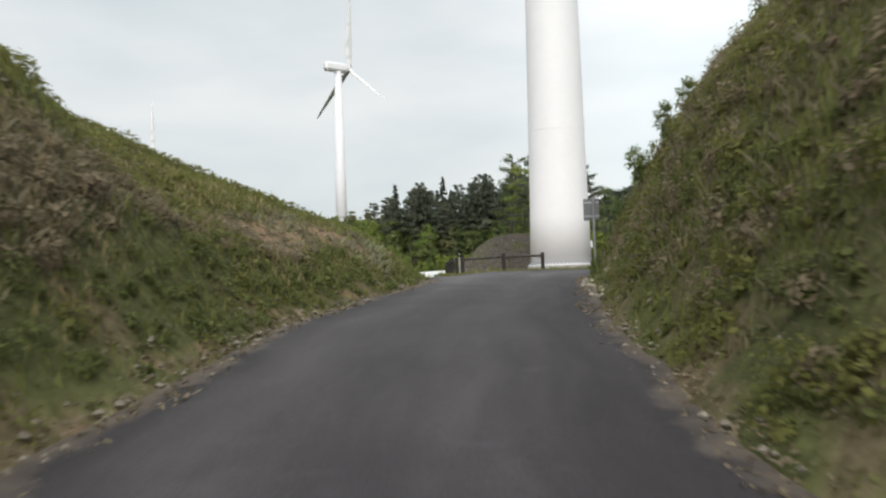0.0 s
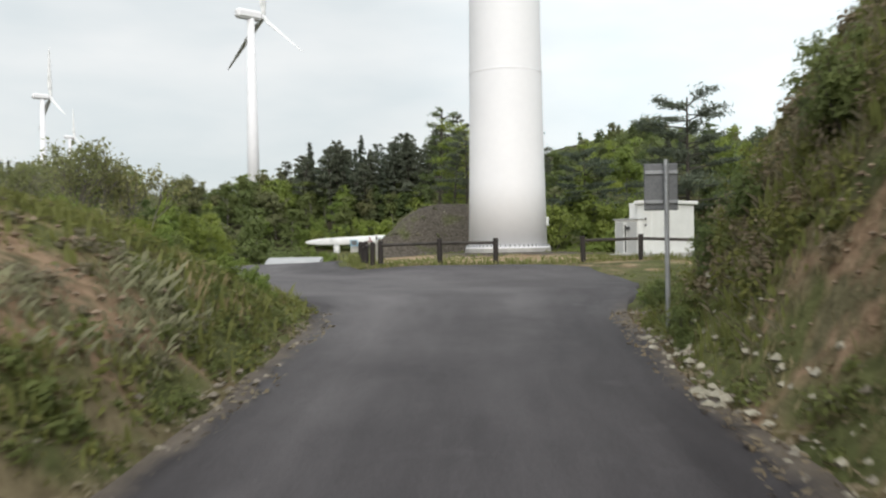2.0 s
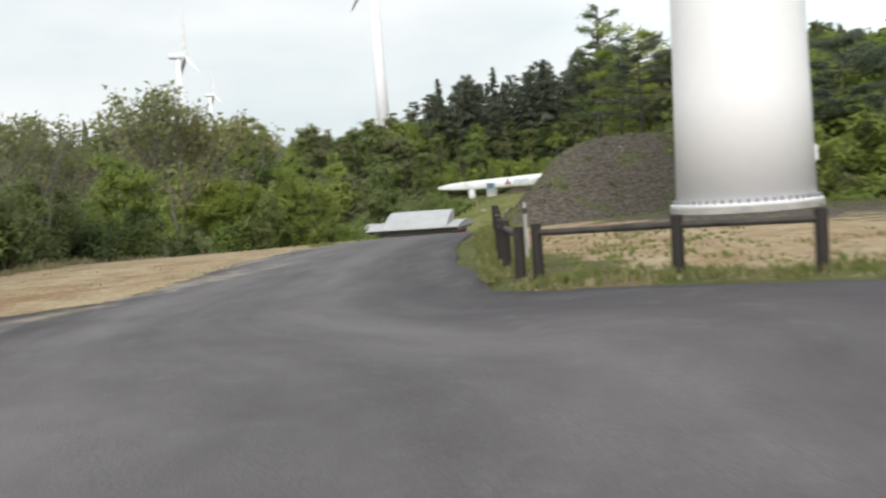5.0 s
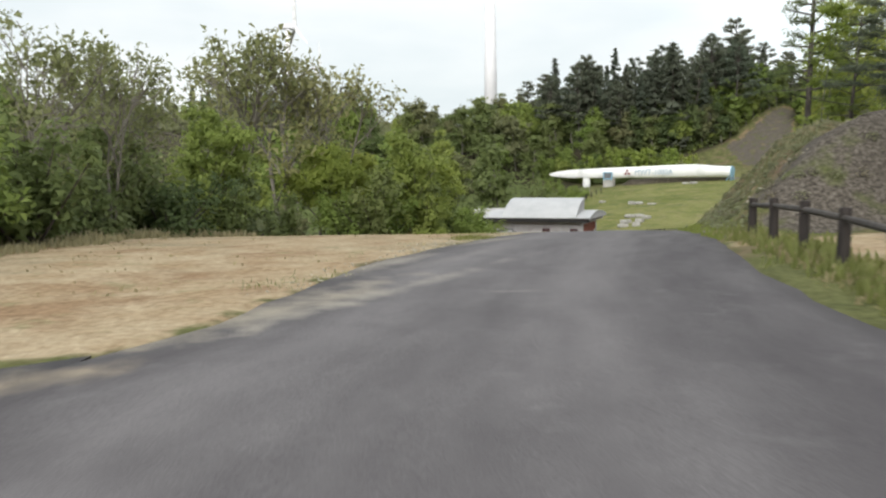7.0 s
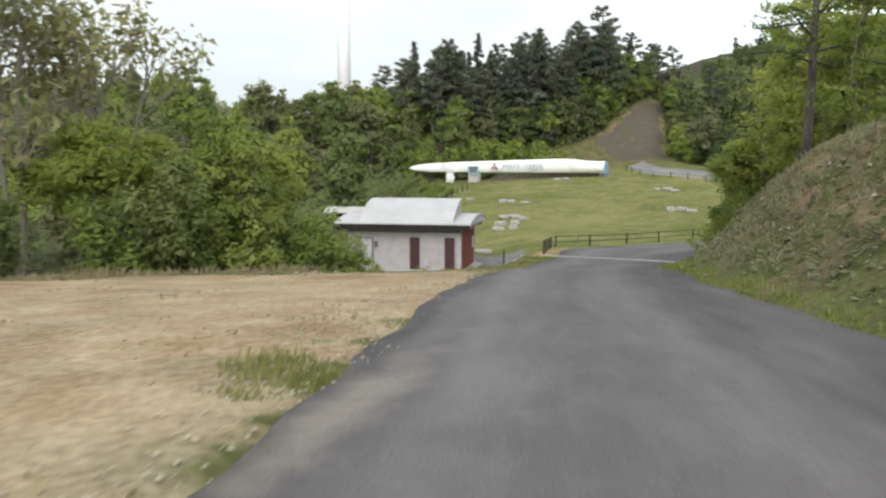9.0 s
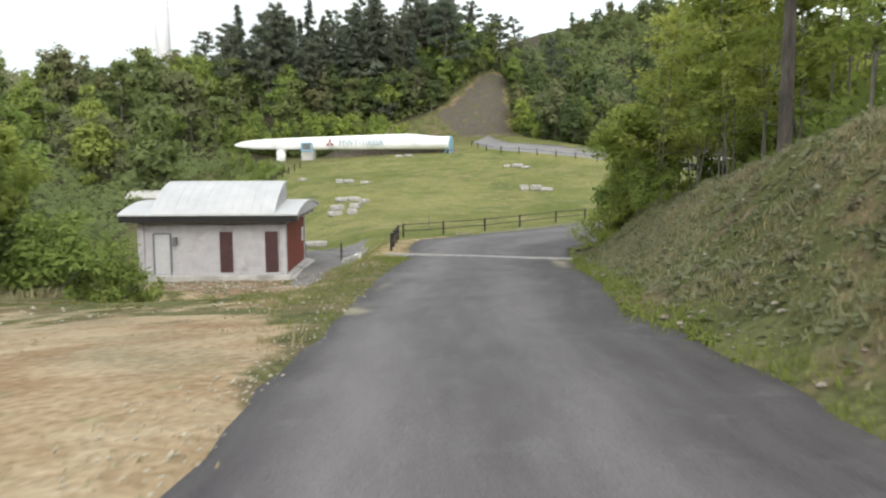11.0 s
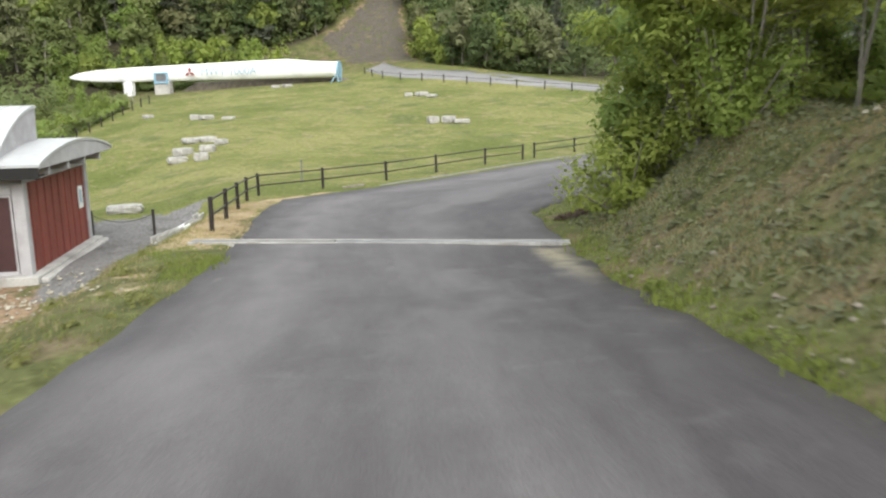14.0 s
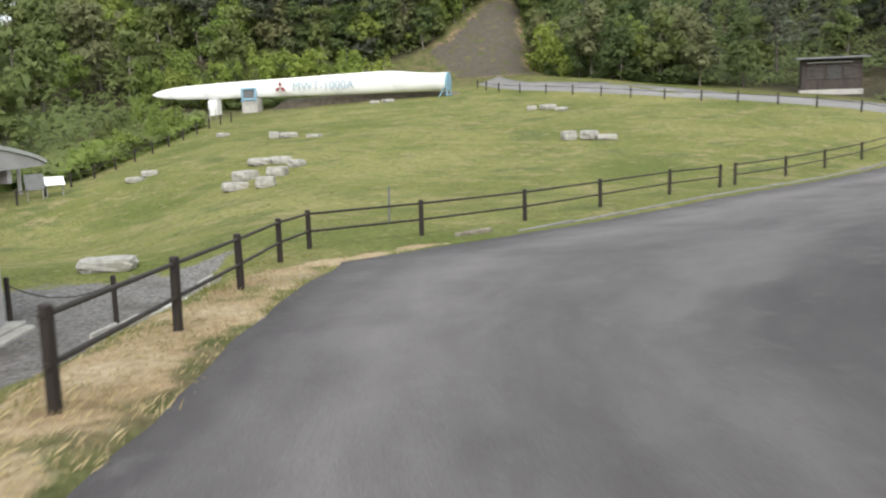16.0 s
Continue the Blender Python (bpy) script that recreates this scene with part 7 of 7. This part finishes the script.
def rubble(name, n, keep, area, size, label, seed, material=None):
    rng = np.random.default_rng(seed)
    x0, x1, y0, y1 = area
    x, y = rng.uniform(x0, x1, n * 20), rng.uniform(y0, y1, n * 20)
    ok = keep(x, y, rng)
    x, y = x[ok][:n], y[ok][:n]
    base = np.array([(1, 0, 0), (-1, 0, 0), (0, 1, 0), (0, -1, 0), (0, 0, 1), (0, 0, -1), (0.6, 0.6, 0.5), (-0.6, 0.5, 0.6)], float)
    tri = [(0, 2, 6), (2, 4, 6), (4, 0, 6), (2, 1, 7), (1, 4, 7), (4, 2, 7), (1, 3, 4), (3, 0, 4), (0, 5, 2), (2, 5, 1), (1, 5, 3), (3, 5, 0)]
    v, f = [], []
    for k, (px, py) in enumerate(zip(x, y)):
        s = size * rng.uniform(0.3, 1.3) ** 1.5
        p = base * rng.uniform(0.7, 1.2, (8, 3)) * s * (1, 0.8, 0.6)
        a = rng.uniform(0, 6.28)
        p = p @ np.array([[math.cos(a), -math.sin(a), 0], [math.sin(a), math.cos(a), 0], [0, 0, 1]]).T
        v.append(p + on(px, py, 0.15 * s + 0.015))
        f += [tuple(i + 8 * k for i in t) for t in tri]
    ob = new(name, mesh_of(name, np.concatenate(v), f, material or M_ROCK))
    return tagged(ob, label, "stones", kind="stuff")


rubble("toe_stones", 420, off_left(-0.15, 0.4, 12, 35), (-4, 8, 12, 35), 0.04, "small pale stones along the bank's foot", 31)
rubble("fallen_stones", 210, off_right(-0.1, 0.75, 25, 31.5), (7, 13, 25, 32), 0.06, "pale stones fallen from the clay slip", 38, M_CRUMB)
rubble("toe_stones", 420, off_right(-0.15, 0.5, 12, 34), (3, 13, 12, 34), 0.04, "small pale stones along the bank's foot", 32)
rubble("toe_stones", 200, off_right(0.15, 1.2, 64, 97), (11, 28, 64, 97), 0.045, "small pale stones along the bank's foot", 33)
rubble("slope_stones", 150, off_right(1.2, 6, 66, 95), (11, 34, 66, 95), 0.06, "loose stones on the gravel bank", 34, M_CRUMB)
rubble("clay_clods", 520, lambda x, y, r: clay_patch(x, y) > 0.3, (1, 14, 22, 33), 0.036, "lumps of clay and stones on the bare slips", 40, M_CLOD)
rubble("slope_stones", 160, off_left(1.2, 4.5, 16, 34), (-6, 8, 16, 34), 0.055, "loose stones on the cutting's side", 35)
rubble("field_stones", 800, off_left(-0.1, 0.6, 57, 89), (4, 20, 56, 92), 0.02, "small pale stones along the field edge", 36, M_CRUMB)
rubble("verge_pebbles", 700, off_left(0.0, 1.1, 63, 78), (6, 15, 62, 79), 0.017, "pale pebbles strewn beside the lane", 39, M_CRUMB)
rubble("soil_stones", 260, rubble_soil, (9, 21, 85, 104), 0.04, "small pale stones on the bare soil beside the lane", 43, M_CRUMB)
rubble("court_stones", 620, lambda x, y, r: shed_front(x, y) > r.uniform(0.2, 0.9, x.shape), (10, 22, 104, 116), 0.06, "pale stones and rubble in front of the shed", 37, M_CRUMB)
M_LITTER = leaf_material("leaf_litter", (0.16, 0.12, 0.085), (0.36, 0.29, 0.22), thin=0.3)
M_DEAD_LEAF = leaf_material("dead_leaves", (0.06, 0.035, 0.028), (0.12, 0.075, 0.055), thin=0.3)
leaves_on("dead_leaf_heap", 1500, (30.5, 33.5, 100, 103), lambda x, y, r: ((x - 31.9) / 0.8) ** 2 + ((y - 101.4) / 0.6) ** 2 < 1, M_DEAD_LEAF, "heap of dead brown leaves inside the bend", 65, 0.045, (0.0, 0.22))


def litter_keep(side):
    def keep(x, y, rng):
        d = x - right_edge(y) if side > 0 else left_edge(y) - x
        return (d > -0.3 + 0.12 * wave(x, y, 0.7, 16)) & (d < 0.4 + 0.2 * wave(x, y, 1.3, 15)) & (rng.uniform(0, 1, x.shape) > 0.5 * np.abs(d))
    return keep


leaves_on("leaf_litter", 9000, (3, 14, 12, 34), litter_keep(1), M_LITTER, "dry brown leaves along the lane edge", 41, 0.032, (0.025, 0.06))
leaves_on("leaf_litter", 8000, (-2, 8, 12, 36), litter_keep(-1), M_LITTER, "dry brown leaves along the lane edge", 42, 0.032, (0.025, 0.06))


# ---- undergrowth that closes the woods ----
def undergrowth(name, n, area, keep, material, seed, size=0.32, tall=3.0):
    rng = np.random.default_rng(seed)
    x0, x1, y0, y1 = area
    x, y = rng.uniform(x0, x1, n * 5), rng.uniform(y0, y1, n * 5)
    ok = keep(x, y)
    x, y = x[ok][:n], y[ok][:n]
    hump = np.clip(0.45 + 0.55 * wave(x, y, 4.0, seed) + 0.25 * wave(x, y, 1.6, seed + 1), 0.05, 1.2)
    z = H(x, y) + tall * hump * rng.uniform(0.0, 1.0, len(x)) ** 0.6
    v, f = leaf_cards(np.stack([x, y, z], 1), np.tile([0.0, -0.5, 0.8], (len(x), 1)), size, rng, sides=3)
    # the hummocks' own slopes give the shading
    e = 0.5
    top = lambda p, q: tall * np.clip(0.45 + 0.55 * wave(p, q, 4.0, seed) + 0.25 * wave(p, q, 1.6, seed + 1), 0.05, 1.2)
    tilt = np.stack([-(top(x + e, y) - top(x - e, y)), -(top(x, y + e) - top(x, y - e)), np.full(len(x), 1.6)], 1) + (0, -0.5, 0)
    return tagged(new(name, soften(mesh_of(name, v, f, material), tilt + rng.normal(0, 0.3, tilt.shape), 3)), "dense bushy undergrowth covering the wooded slope", "undergrowth", kind="stuff")


def bare_slope(x, y):
    return (scar_depth(x, y) > -0.5) | ((x > 52) & (x < 63) & (y < 194.5)) | ((y < 186 - 0.7 * (x - 62)) & (x < 70))


WOOD_EDGE = lambda x, y: (y > 192 - 0.32 * (x - 34)) & (y > 181) & ~bare_slope(x, y)
undergrowth("undergrowth", 44000, (8, 100, 180, 236), WOOD_EDGE, M_LEAF_DEEP, 51, 0.3)
undergrowth("undergrowth", 22000, (8, 100, 180, 236), WOOD_EDGE, M_LEAF_FRESH, 52, 0.30)
undergrowth("undergrowth", 42000, (-34, 40, 110, 240), lambda x, y: x < np.interp(y, (106, 116, 140, 160, 185, 240), (10, 9, 15, 21, 29, 40)), M_LEAF_MID, 53, 0.32, 3.5)
undergrowth("undergrowth", 34000, (66, 125, 110, 205), lambda x, y: (x > np.maximum(far_edge(y), 78 - 8 * (y > 152))) & ~bare_slope(x, y) & ~((x < 90) & (np.abs(y - 151) < 6)), M_LEAF_DEEP, 54, 0.3)
undergrowth("undergrowth", 30000, (-30, 0, 54, 106), lambda x, y: x < np.interp(y, (40, 75, 85, 89, 106), (-2.5, -2.5, -0.5, 0, 0)), M_LEAF_OLIVE, 55, 0.2, 2.4)
undergrowth("undergrowth", 16000, (20, 60, 58, 98), lambda x, y: (x - right_edge(y) > 8) & (y > 62), M_LEAF_OLIVE, 56, 0.2, 1.6)
undergrowth("undergrowth", 13000, (22, 45, 76, 101), lambda x, y: (x - right_edge(y) > 5.3) & (x - right_edge(y) < 13), M_LEAF_SUNNY, 58, 0.12, 1.5)
undergrowth("undergrowth", 3500, (22, 29, 55, 68), lambda x, y: (y > 60.5 - 0.3 * (x - 27)) & (y > 57), M_LEAF_FRESH, 59, 0.15, 2.2)
undergrowth("undergrowth", 10500, (29, 58, 55, 68), lambda x, y: (y > 60.5 - 0.3 * (x - 27)) & (y > 57), M_LEAF_DEEP, 69, 0.15, 2.2)
undergrowth("undergrowth", 22000, (76, 150, 196, 270), lambda x, y: scar_depth(x, y) < -1, M_LEAF_MID, 60, 0.5, 4.0)
undergrowth("far_woods", 34000, (-160, 90, 236, 330), lambda x, y: y > 0, M_LEAF_OLIVE, 57, 0.7, 4.0)

undergrowth("undergrowth", 9000, (28, 53, 176, 196), lambda x, y: (y > 171.6 + 0.826 * (54.2 - x)) & (y < 197 - 0.24 * (x - 22)) & (x < 52), M_LEAF_MID, 102, 0.24, 1.7)
tufts("brushwood", 5000, (-6, 1, 54, 90), lambda x, y, r: (np.abs(x + 2.6 - 3.0 * smooth(80, 88, y)) < 1.0 + 0.4 * wave(x, y, 2, 36)), (0.06, 0.25), M_WEED, "dry brown brushwood at the field's far edge", 61, spread=0.15, bend=1.0)
undergrowth("undergrowth", 9000, (68, 90, 160, 202), lambda x, y: (x > far_edge(y) - 0.3) & (x < far_edge(y) + 7) & ~bare_slope(x, y), M_LEAF_DEEP, 63, 0.26, 2.8)
undergrowth("undergrowth", 8000, (8, 33, 150, 171), lambda x, y: (x < fence_line(y) - 0.7) & (x > fence_line(y) - 9), M_LEAF_FRESH, 66, 0.26, 1.5)
undergrowth("undergrowth", 8000, (8, 33, 150, 171), lambda x, y: (x < fence_line(y) - 0.7) & (x > fence_line(y) - 9), M_LEAF_MID, 67, 0.26, 1.8)
